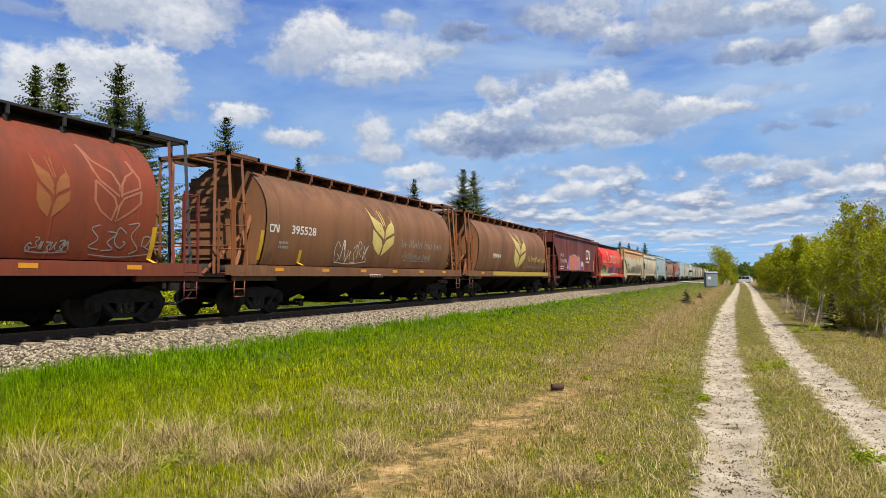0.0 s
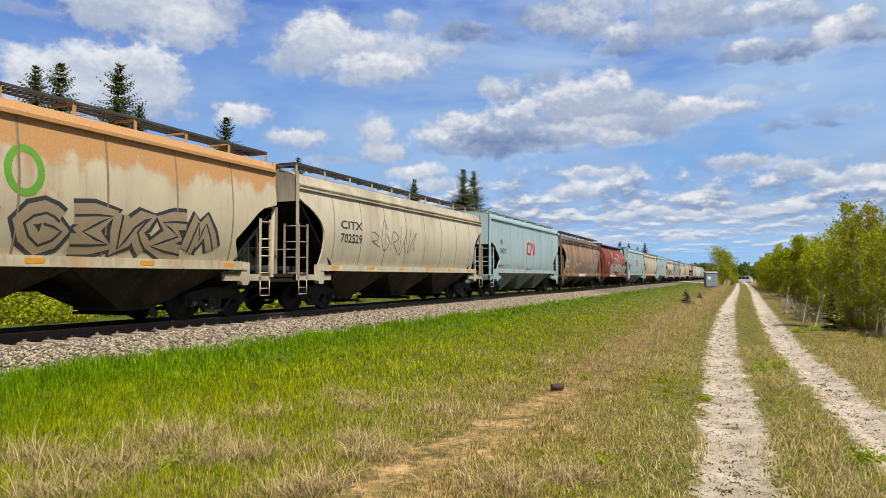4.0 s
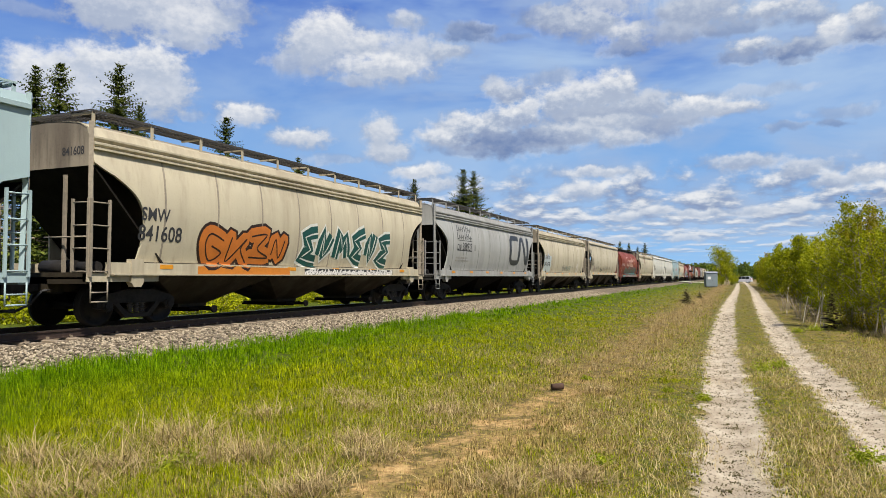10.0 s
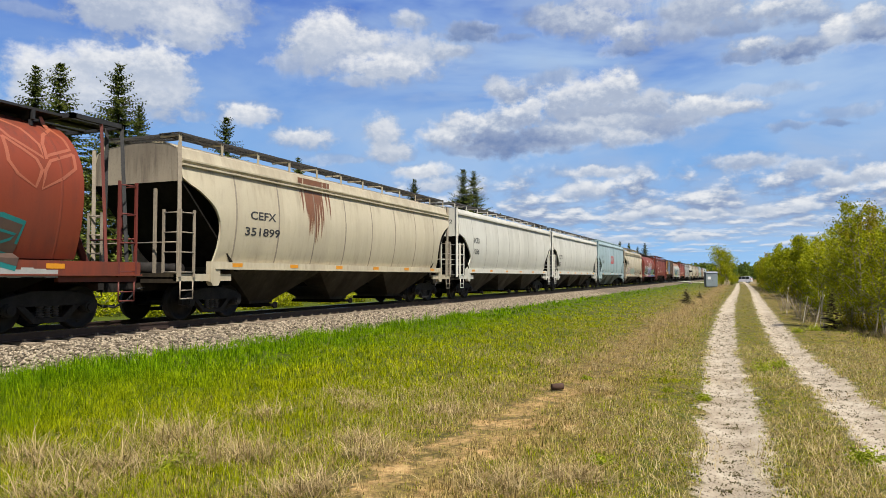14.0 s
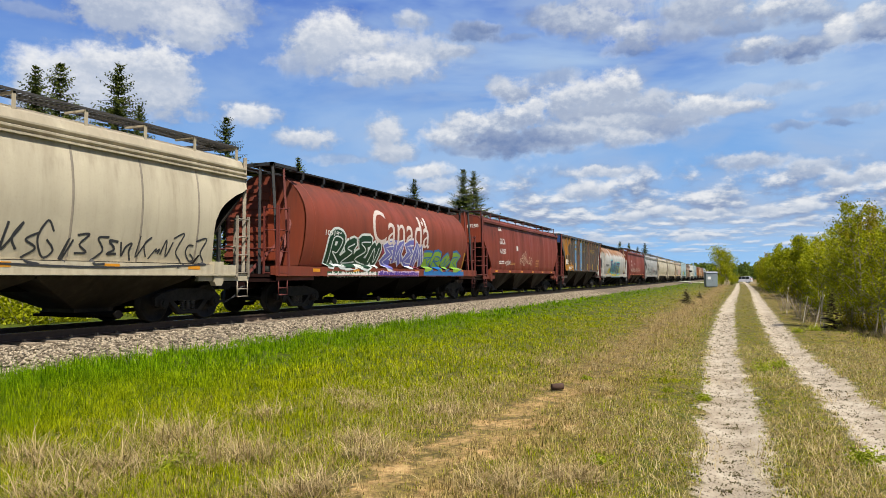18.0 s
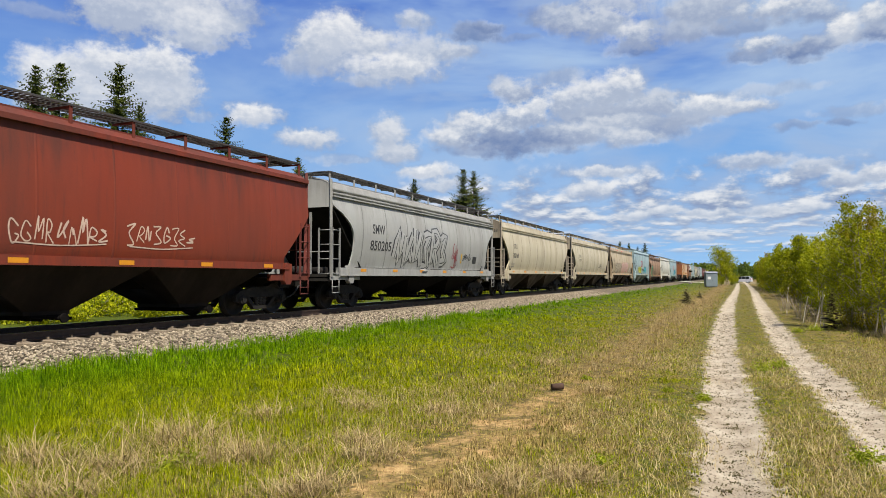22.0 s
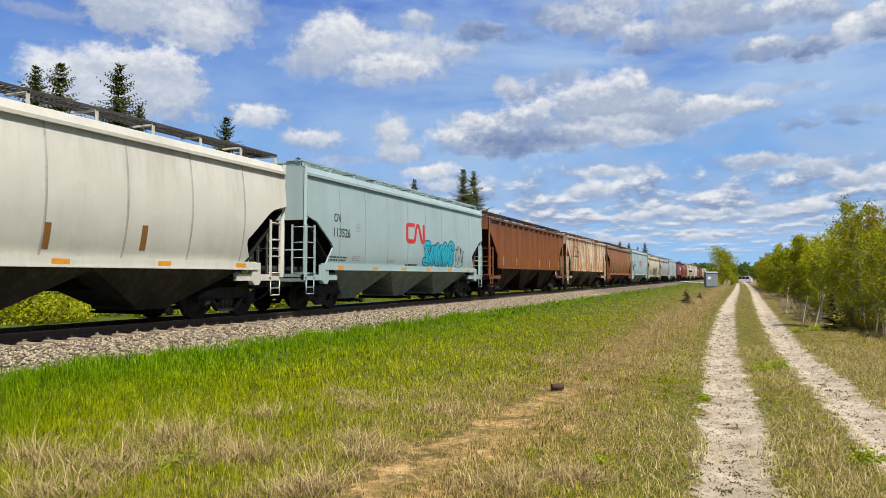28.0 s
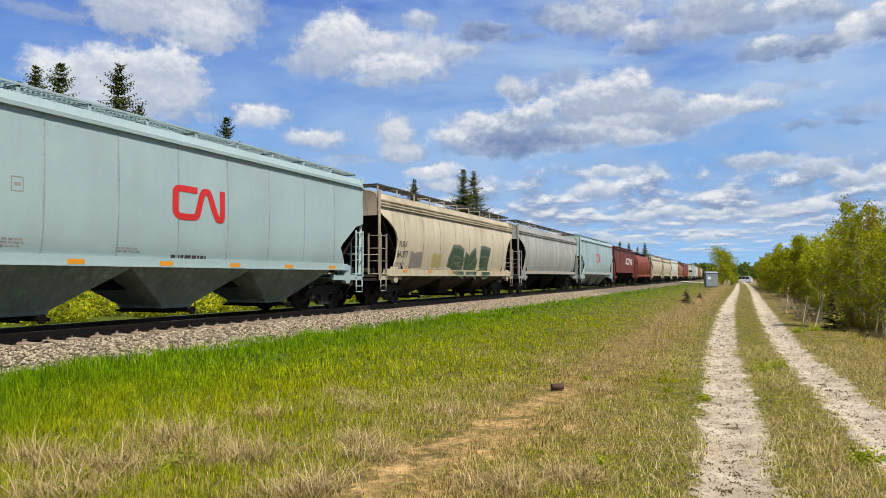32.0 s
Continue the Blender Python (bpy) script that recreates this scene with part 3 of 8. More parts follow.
# strokes of sprayed shapes that read as letters from afar
SPRAY = [[(0.1, 0), (0.35, 1), (0.5, 0.4), (0.75, 0.95), (0.95, 0.05)], [(0.95, 0.95), (0.2, 0.8), (0.75, 0.5), (0.1, 0.12), (0.95, 0.0)],
         [(0.1, 0.2), (0.4, 0.95), (0.45, 0.1), (0.9, 0.9)], [(0.9, 0.75), (0.45, 1.0), (0.08, 0.5), (0.45, 0.0), (0.92, 0.3), (0.55, 0.5)],
         [(0.15, 1.0), (0.1, 0.0), (0.55, 0.55), (0.9, 1.0), (0.6, 0.5), (0.95, 0.0)], [(0.05, 0.9), (0.9, 1.0), (0.35, 0.5), (0.9, 0.1), (0.1, 0.0)],
         [(0.1, 0.0), (0.2, 0.95), (0.85, 0.85), (0.6, 0.45), (0.2, 0.45), (0.95, 0.0)]]


def scrawl(w, h, seed, width=0.035):
    """A thin sprayed hand: quick uneven strokes, some underlined."""
    r = random.Random(seed)
    n = max(4, int(w / h * 2.4))
    f = Flat()
    step = w / n
    for k in range(n):
        tall, low, lean = r.uniform(0.55, 1.0), r.uniform(0.0, 0.3), r.uniform(-0.15, 0.35)
        pts = [((k + 0.9 * u + lean * v + r.uniform(-0.12, 0.12)) * step, h * (low + (tall - low) * v + r.uniform(-0.08, 0.08))) for u, v in r.choice(SPRAY)]
        f.stroke(smooth(pts, 5), width * r.uniform(0.7, 1.1))
    if r.random() < 0.5:
        f.stroke(smooth([(0.05 * w, 0.05 * h), (0.5 * w, 0.0), (0.98 * w, 0.12 * h)], 5), width * 0.8)
    return f


def fat_letters(w, h, seed, n=5, width=0.3, soft=True, lift=0.0):
    """Fat sprayed shapes, side by side, round or angular: a flat shape for each."""
    r = random.Random(seed)
    out = []
    step = w / n
    for k in range(n):
        sh = r.choice(SPRAY)
        lean, up, grow = r.uniform(-0.1, 0.2), r.uniform(-0.06, 0.08), r.uniform(0.86, 1.08)
        pts = [((k + 0.06 + 0.88 * u + lean * (v - 0.5) + r.uniform(-0.10, 0.10)) * step + lift, h * (0.12 + up + 0.80 * v * grow + r.uniform(-0.07, 0.07)) - lift) for u, v in sh]
        out.append(Flat().stroke(smooth(pts, 5 if soft else 2), width * step, soft))
    return out


def wheat(h):
    """A wheat ear of four pointed leaves and two thin awns."""
    f = Flat()
    for leaf in (((0.0, 1.0), (0.10, 0.80), (0.32, 0.67), (0.405, 0.50), (0.405, 0.35), (0.17, 0.53), (0.10, 0.65)), ((0.11, 0.53), (0.34, 0.325), (0.375, 0.21), (0.315, 0.01), (0.17, 0.13), (0.105, 0.26)),
                 ((0.565, 0.88), (0.68, 0.635), (0.68, 0.505), (0.46, 0.39), (0.43, 0.34), (0.44, 0.52), (0.495, 0.635), (0.61, 0.73)), ((0.695, 0.455), (0.68, 0.28), (0.56, 0.15), (0.37, 0.0), (0.405, 0.21), (0.46, 0.325))):
        f.poly([(u * h, v * h) for u, v in leaf])
    f.stroke([(0.28 * h, 0.93 * h), (0.38 * h, 0.63 * h)], 0.022 * h)
    f.stroke([(0.35 * h, 0.92 * h), (0.43 * h, 0.62 * h)], 0.022 * h)
    return f


def wheat_lines(h):
    """The same ear drawn in thin outlines."""
    f = wheat(h)
    g = Flat()
    for face in f.f[:4]:
        pts = [f.v[i] for i in face]
        g.stroke(pts + pts[:1], 0.03 * h)
    return g


INKS = {}


def ink(r, g, b):
    key = (r, g, b)
    if key not in INKS:
        INKS[key] = plain("sprayed_paint", hue(r, g, b), 0.5, 0, 0.12, 4, 0.02)
    return INKS[key]


PALE = ("cream", "sand", "creamrust", "white", "grey", "mint", "tan")


class Car:
    """One covered hopper car. Car space: origin on the rail head in the car's middle, y along the track."""

    def __init__(self, name, style, length, colour, label, sill=None, roof=None, near=True, seams=8, bays=3, dark_bays=False, walkway="grate", reflectors=6, frame_col=None):
        self.style, self.length = style, length
        s = STYLES[style]
        L = length
        half = L / 2 - s.recess
        P = PAINTS[colour]
        SILL = PAINTS[sill] if sill else P
        FRAME = PAINTS[frame_col or {"oxide": "maroon", "red": "maroon", "rustred": "maroon", "oxidebrown": "maroon", "brown": "ribbrown", "bakedbrown": "ribbrown", "oldblue": "maroon"}.get(colour, colour)] if colour not in ("cream", "sand", "tan", "grey") else seam_paint(colour)
        self.half = half
        key = (style, round(L, 2))
        self.root = root = thing(name, label, "rail car", "cars of the grain train")
        body = self.body = part("body", shared(("body",) + key, lambda: shell(style, L)), P, root)
        for sg in (-1, 1):
            # end sheets of cream, sand and tan cars: dirt plus end shade as darker paint
            part("end_sheet", shared(("end_sheet", sg) + key, lambda: end_panel(style, L, sg)), PAINTS["dusty"] if colour in ("cream", "sand", "tan") else P, root)
            # slope sheets are coloured dark to stand for shade in the end recess
            part("slope_sheet", shared(("slope_sheet", sg) + key, lambda: slope_sheet(style, L, sg)), P if style == "barrel" else RECESS_SHADE if colour in PALE else under_paint(colour), root)
        # side sills
        z0, z1 = s.sill
        for sx in (-1, 1):
            if style in ("triple", "barrel"):
                a = L / 2 - (0.55 if style == "barrel" else 1.2)
                part("side_sill", shared(("side_sill", sx) + key, lambda: G().box(sx * 1.36, -a, z0, sx * 1.56, a, z1).box(sx * 1.36, -a, z0, sx * 1.62, a, z0 + 0.03)), SILL, root)
            elif style not in ("rib", "plate"):
                a = half - s.inset(1.5) + 0.12
                part("side_sill", shared(("side_sill", sx) + key, lambda: G().box(sx * 1.40, -a, z0, sx * 1.56, a, z1).box(sx * 1.40, -a, z0 - 0.03, sx * 1.61, a, z0)), SILL, root)
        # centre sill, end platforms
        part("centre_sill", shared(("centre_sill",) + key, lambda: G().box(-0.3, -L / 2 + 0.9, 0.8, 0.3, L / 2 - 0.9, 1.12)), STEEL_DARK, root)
        for sg in (-1, 1):
            y0, y1 = sorted((sg * (L / 2 - 0.62), sg * (L / 2 - 2.55)))
            ye = sg * (L / 2 - 0.62)

            def platform():
                g = G()
                g.box(-1.5, min(ye, ye - sg * 0.22), 0.96, 1.5, max(ye, ye - sg * 0.22), 1.2)
                g.box(-1.45, y0, 1.06, 1.45, y1 - 0.0, 1.1)
                g.box(-0.35, y0, 0.78, 0.35, y1, 1.06)
                return g
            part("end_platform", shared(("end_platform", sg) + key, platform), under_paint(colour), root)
            for sx in (-1, 1):
                part("platform_beam", shared(("platform_beam", sg, sx) + key, lambda: G().box(min(sx * 1.40, sx * 1.52), y0, 1.0, max(sx * 1.40, sx * 1.52), y1, 1.18)), P, root)
            if style not in ("barrel", "rib", "plate"):
                ya = sg * (half - s.inset(1.5) + 0.10)
                part("jacking_pad", shared(("jacking_pad", sg) + key, lambda: G().prism([(ya - 0.17, 1.5), (ya - 0.17, 0.98), (ya - 0.10, 0.88), (ya + 0.10, 0.88), (ya + 0.17, 0.98), (ya + 0.17, 1.5)], 1.42, 1.585)), SILL, root)
        # bays
        # these bays are coloured near black in place of the shade under the car
        if style == "barrel" or colour in ("grey", "maroon"):
            dark_bays = True
        nb = 4 if style == "barrel" else bays
        span = 2 * (half - (1.75 if style != "barrel" else 0.5)) - 0.3
        w = span / nb
        top = s.sill[0] + (0.05 if style not in ("rib", "plate") else 0.08)
        for k in range(nb):
            y = -span / 2 + (k + 0.5) * w
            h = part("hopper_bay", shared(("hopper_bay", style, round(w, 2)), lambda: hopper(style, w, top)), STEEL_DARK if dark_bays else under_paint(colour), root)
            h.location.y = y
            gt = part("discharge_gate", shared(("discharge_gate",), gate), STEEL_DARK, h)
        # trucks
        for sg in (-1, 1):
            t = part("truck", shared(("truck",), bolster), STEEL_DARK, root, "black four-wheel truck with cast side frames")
            t.location.y = sg * (L / 2 - 2.38)
            for r in (0, 180):
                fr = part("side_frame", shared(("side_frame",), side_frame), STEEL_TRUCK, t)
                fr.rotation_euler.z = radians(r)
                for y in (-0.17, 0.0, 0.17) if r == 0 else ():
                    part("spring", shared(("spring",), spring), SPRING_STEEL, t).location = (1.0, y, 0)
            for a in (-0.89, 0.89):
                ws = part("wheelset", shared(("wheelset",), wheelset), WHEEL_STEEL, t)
                ws.location = (0, a, 0.465)
                WHEELSETS[a].append(ws)
        # couplers, hoses
        for r in (0, 180):
            c = part("coupler", shared(("coupler",), coupler), STEEL_TRUCK, root)
            c.matrix_basis = pose(0, 0, 0, 0, 0, r) @ pose(0, -L / 2 + 1.0, 0)
            c = part("air_hose", shared(("air_hose",), air_hose), GRATE_BLACK, root)
            c.matrix_basis = pose(0, 0, 0, 0, 0, r) @ pose(0, -L / 2 + 0.75, 0)
        # roof: hatches and running boards
        zt = s.roof[-1][1]
        if style == "barrel":
            WALK = PAINTS[roof] if roof else GRATE_BLACK
            a = L / 2 - 0.95
            for x in (-0.62, 0.62):
                b = part("running_board", shared(("running_board_solid",) + key, lambda: G().box(-0.34, -a, -0.05, 0.34, a, 0.0)), WALK, root)
                b.location = (x, 0, zt + 0.10)
            part("roof_hatch", shared(("roof_hatch",) + key, lambda: G().box(-0.28, -half + 0.5, zt - 0.1, 0.28, half - 0.5, zt + 0.12)), WALK, root)
            n = 11
            for k in range(n):
                b = part("roof_bracket", shared(("roof_bracket_barrel",), lambda: G().prism([(-0.03, 0.0), (0.03, 0.0), (0.03, 0.22), (-0.03, 0.22)], 0.55, 0.98).box(0.86, -0.03, -0.12, 0.92, 0.03, 0.1)), WALK, root)
                b.location = (0, -half + 0.7 + (2 * half - 1.4) * k / (n - 1), zt - 0.14)
            # end canopies on posts
            for sg in (-1, 1):
                yo, yi = sg * (L / 2 - 0.75), sg * (half - 0.05)
                ya, yb = sorted((yo, yi))
                part("end_canopy", shared(("end_canopy", sg) + key, lambda: G().box(-1.25, ya, zt + 0.02, 1.25, ya + 0.10, zt + 0.12).box(-1.25, yb - 0.10, zt + 0.02, 1.25, yb, zt + 0.12)
                     .box(-1.25, ya, zt + 0.02, -1.15, yb, zt + 0.12).box(1.15, ya, zt + 0.02, 1.25, yb, zt + 0.12)
                     .box(-0.72, ya, zt + 0.05, -0.52, yb, zt + 0.08).box(-0.1, ya, zt + 0.05, 0.1, yb, zt + 0.08).box(0.52, ya, zt + 0.05, 0.72, yb, zt + 0.08)), WALK, root)
                for x in (-1.45, -0.75, 0.75, 1.45):
                    xt = max(-1.2, min(1.2, x))
                    part("end_post", shared(("end_post", sg, x) + key, lambda: G().tube((x, yo - sg * 0.06, 1.15), (xt, yo - sg * 0.06, zt + 0.08), 0.055, sides=4)), WALK if roof == "black" else FRAME, root)
                part("end_post", shared(("end_post_in", sg) + key, lambda: G().tube((1.45, yi + sg * 0.75, 1.15), (1.2, yi + sg * 0.75, zt + 0.08), 0.045, sides=4)), FRAME, root)
                part("brace", shared(("brace", sg) + key, lambda: G().tube((0.3, yo - sg * 0.1, 1.2), (0.95, yi, 2.6), 0.06, sides=4).tube((0.95, yo - sg * 0.6, 1.2), (0.95, yi, 2.9), 0.07, sides=4)), FRAME, root)
        else:
            GR = GRATE if walkway in ("grate", "none") else PAINTS[walkway]
            lift = 0.20 if walkway == "grate" else -0.02 if walkway == "none" else 0.10
            a = 2 * half - 0.2
            for x in (-0.98, 0.98):
                b = part("running_board", shared(("running_board", round(a, 2)), lambda: grating(a, 0.62)), GR, root)
                b.location = (x, 0, zt + lift)
            for sg in (-1, 1):
                b = part("cross_board", shared(("cross_board",), lambda: grating(1.9, 0.6)), GR, root)
                b.matrix_basis = pose(0, sg * (half - 0.45), zt + lift - 0.004, 0, 0, 90)
            part("roof_hatch", shared(("hatch_trough",) + key, lambda: G().prism([(-0.3, zt - 0.05), (0.3, zt - 0.05), (0.3, zt + 0.12), (0, zt + 0.16), (-0.3, zt + 0.12)], -half + 0.6, half - 0.6)), P, root).rotation_euler.z = radians(90)
            n = max(8, int(a / 1.5))
            for k in range(n + 1):
                y = -a / 2 + 0.05 + (a - 0.1) * k / n
                b = part("stanchion", shared(("stanchion", style, lift), lambda: G().box(1.27, -0.035, zt - 0.28, 1.30, 0.035, zt + lift).box(0.65, -0.03, zt + lift - 0.09, 1.3, 0.03, zt + lift - 0.045)), P, root)
                b.location.y = y
                if near:
                    b = part("stanchion", shared(("stanchion", style, lift), None), P, root)
                    b.matrix_basis = pose(0, y, 0, 0, 0, 180)
            # corner posts from the platform up along the end sheet
            for sg in (-1, 1):
                for x in (-1.44, 1.44):
                    xt = x * (s.roof[0][0] - 0.1) / 1.44
                    part("corner_post", shared(("corner_post", sg, x) + key, lambda: G().tube((x, sg * (half - 0.02), 1.1), (xt, sg * (half + 0.02), zt - 0.1), 0.065, sides=4)), FRAME, root)
                for x in (-0.6, 0.6):
                    part("end_post", shared(("end_post", sg, x) + key, lambda: G().box(x - 0.035, sg * (half - 0.06) - 0.03, 1.1, x + 0.035, sg * (half - 0.06) + 0.03, 3.3)), FRAME, root)
        # ladders, grab irons, steps
        zl = 2.75 if style != "barrel" else 3.2
        for sx in (-1, 1):
            for sg in (-1, 1):
                yo = sg * (L / 2 - 0.68)
                ld = part("ladder", shared(("ladder", zl), lambda: ladder(1.1, zl, 0.46, 4)), FRAME, root)
                ld.location = (sx * 1.54, yo if sg < 0 else yo - 0.46, 0)
                ld = part("end_ladder", shared(("end_ladder", zl), lambda: end_ladder(1.1, zl, 0.46, 4)), FRAME, root)
                ld.location = (sx * 1.5 + (0.46 if sx < 0 else 0), yo + sg * 0.03, 0)
                st = part("step", shared(("step",), stirrup), FRAME, root)
                st.location = (sx * 1.54, yo + 0.02 if sg < 0 else yo - 0.44, 0)
                part("grab_iron", shared(("grab_iron", sx, sg) + key, lambda: G().path([(sx * 0.15, yo, 1.95), (sx * 1.5, yo, 1.95)], 0.018)), FRAME, root)
        if style in ("rib", "plate"):
            n = 13 if style == "rib" else 0
            for sx in (-1, 1):
                for k in range(n):
                    y = -(half - 1.55) + 2 * (half - 1.55) * k / (n - 1)
                    b = part("side_post", shared(("side_post",), lambda: G().prism([(-0.06, 1.62), (0.06, 1.62), (0.06, 4.3), (-0.06, 4.3)], 0.0, 0.11)), P, root)
                    b.matrix_basis = pose(sx * 1.5, y, 0, 0, 0, 0 if sx > 0 else 180)
                part("side_sill", shared(("rib_sill", sx) + key, lambda: G().box(sx * 1.46, -half + 1.5, 1.58, sx * 1.59, half - 1.5, 1.68)), P, root)
        elif style != "barrel" and seams:
            for k in range(seams):
                y = -(half - 1.9) + 2 * (half - 1.9) * k / (seams - 1)
                for r in ((0, 180) if near else (0,)):
                    b = part("seam", shared(("seam", style, colour == "tan"), lambda: seam_strip(style, 0.08 if colour == "tan" else 0.03)), seam_paint(colour) if colour in PALE else P, root)
                    b.matrix_basis = pose(0, y if r == 0 else y, 0, 0, 0, r)
        elif style == "barrel":
            for k in range(7):
                y = -half + 0.5 + (2 * half - 1.0) * k / 6
                b = part("seam", shared(("seam", style), lambda: seam_strip(style)), P, root)
                b.location.y = y
        # brake gear
        part("brake_reservoir", shared(("brake_reservoir",), lambda: G().tube((-0.9, 0, 1.32), (0.1, 0, 1.32), 0.17, sides=14).tube((0.25, 0, 1.32), (0.8, 0, 1.32), 0.13, sides=12)), STEEL_TRUCK, root).location.y = -L / 2 + 1.5
        part("brake_wheel", shared(("brake_wheel",), lambda: G().lathe([(-0.02, 0.26), (0.0, 0.28), (0.02, 0.26), (0.0, 0.24), (-0.02, 0.26)], "y", sides=16).box(-0.26, -0.01, -0.015, 0.26, 0.01, 0.015).box(-0.015, -0.01, -0.26, 0.015, 0.01, 0.26)), FRAME, root).location = (-0.6, L / 2 - 0.72, 2.2)
        if reflectors and style != "plate":
            zr = {"rib": 1.75, "plate": 1.75, "triple": 1.34, "barrel": 1.32}.get(style, 1.42)
            a = half - (2.0 if style != "barrel" else 0.6)
            for k in range(reflectors):
                y = -a + 2 * a * k / (reflectors - 1)
                tall = style == "rib" or reflectors == 4
                if tall:
                    m = shared(("reflector_tall", style), lambda: G().box(1.592 if style == "rib" else 1.575, -0.05, 1.75, 1.60 if style == "rib" else 1.6, 0.05, 2.25))
                else:
                    m = shared(("reflector", style), lambda: G().box(1.558, -0.2, zr - 0.05, 1.566, 0.2, zr + 0.05))
                r = part("reflector", m, YELLOW if tall else REFLECT, root, "yellow reflective strip")
                r.location.y = y + (0.12 if style == "rib" else 0)

    def mark(self, name, flat, y, z, material, label="", lift=0.006):
        """A painted mark on the near side; y is measured from the end that leads."""
        me = on_side(self.style, flat, -self.length / 2 + y, z, lift * 0.5, self.half)
        return part(name, me, material, self.body, label)

    def flat_mark(self, name, flat, x, z, material, sgn=-1):
        """A painted mark on the leading end sheet."""
        g = G()
        g.v = [(x + u, -self.half + 0.005, z + w) for u, w in flat.v]
        g.f = [tuple(f) for f in flat.f]
        g.s = [False] * len(g.f)
        return part(name, g, material, self.body)


WHEELSETS = {-0.89: [], 0.89: []}
TRAIN = []

# the words are drawn first, while the scene is still empty
for words in ["093", "101 52", "1066", "109188", "110158", "111680", "111783", "113517", "113526", "113608", "113860", "114089", "114215", "114529", "11521", "1 3 8 3 9 6", "270", "351899", "382656", "384663", "388937", "395528", "396964", "552", "63166", "63250", "702168", "702529", "71209", "71211", "841608", "841877", "841878", "849391", "850205", "851152", "86086", "A L A", "CEFX", "CITX", "Canada", "FCTX", "FURX", "G R A I N", "GACX", "GT  W", "IC", "L A S K A N", "S E R V I N G", "S K A  A N D", "SAMX", "SMW", "SMW 841081", "W O R L D", "WC"]:
    lettering(words, 1.0)

# where the couplings lie, as the seconds at which they draw level with the lens
COUPLINGS = [0.07, 0.895, 1.713, 2.529, 3.378, 4.167, 5.03, 5.865, 6.642, 7.458, 8.289, 9.074, 9.905, 10.689, 11.516, 12.333, 13.134, 13.981, 14.805, 15.655, 16.53, 17.37,
             18.165, 18.984, 19.813, 20.643, 21.467, 22.29, 23.119, 23.953, 24.803, 25.684, 26.546, 27.375, 28.20, 29.05, 29.859, 30.727, 31.594, 32.466, 33.276, 34.115, 34.97,
             35.8, 36.66, 37.5, 38.35, 39.2, 40.05, 40.9, 41.74, 42.58, 43.43, 44.28, 45.12, 45.97]
LABELS = {
    "barrel": "cylindrical hopper car with end canopies",
    "flat": "flat-sided hopper car with ladders",
    "bulge": "hopper car with bulging sides and roof walkway",
    "triple": "hopper car with a deep side sill",
    "bays": "hopper car with a ribbed roof edge",
    "cut": "hopper car with bulging sides and raked end openings",
    "ridged": "hopper car with a ridged roof edge and raked end openings",
    "slope": "straight-sided hopper car with raking ends",
    "rib": "hopper car with vertical side posts",
    "plate": "smooth-sided hopper car with raking ends",
}
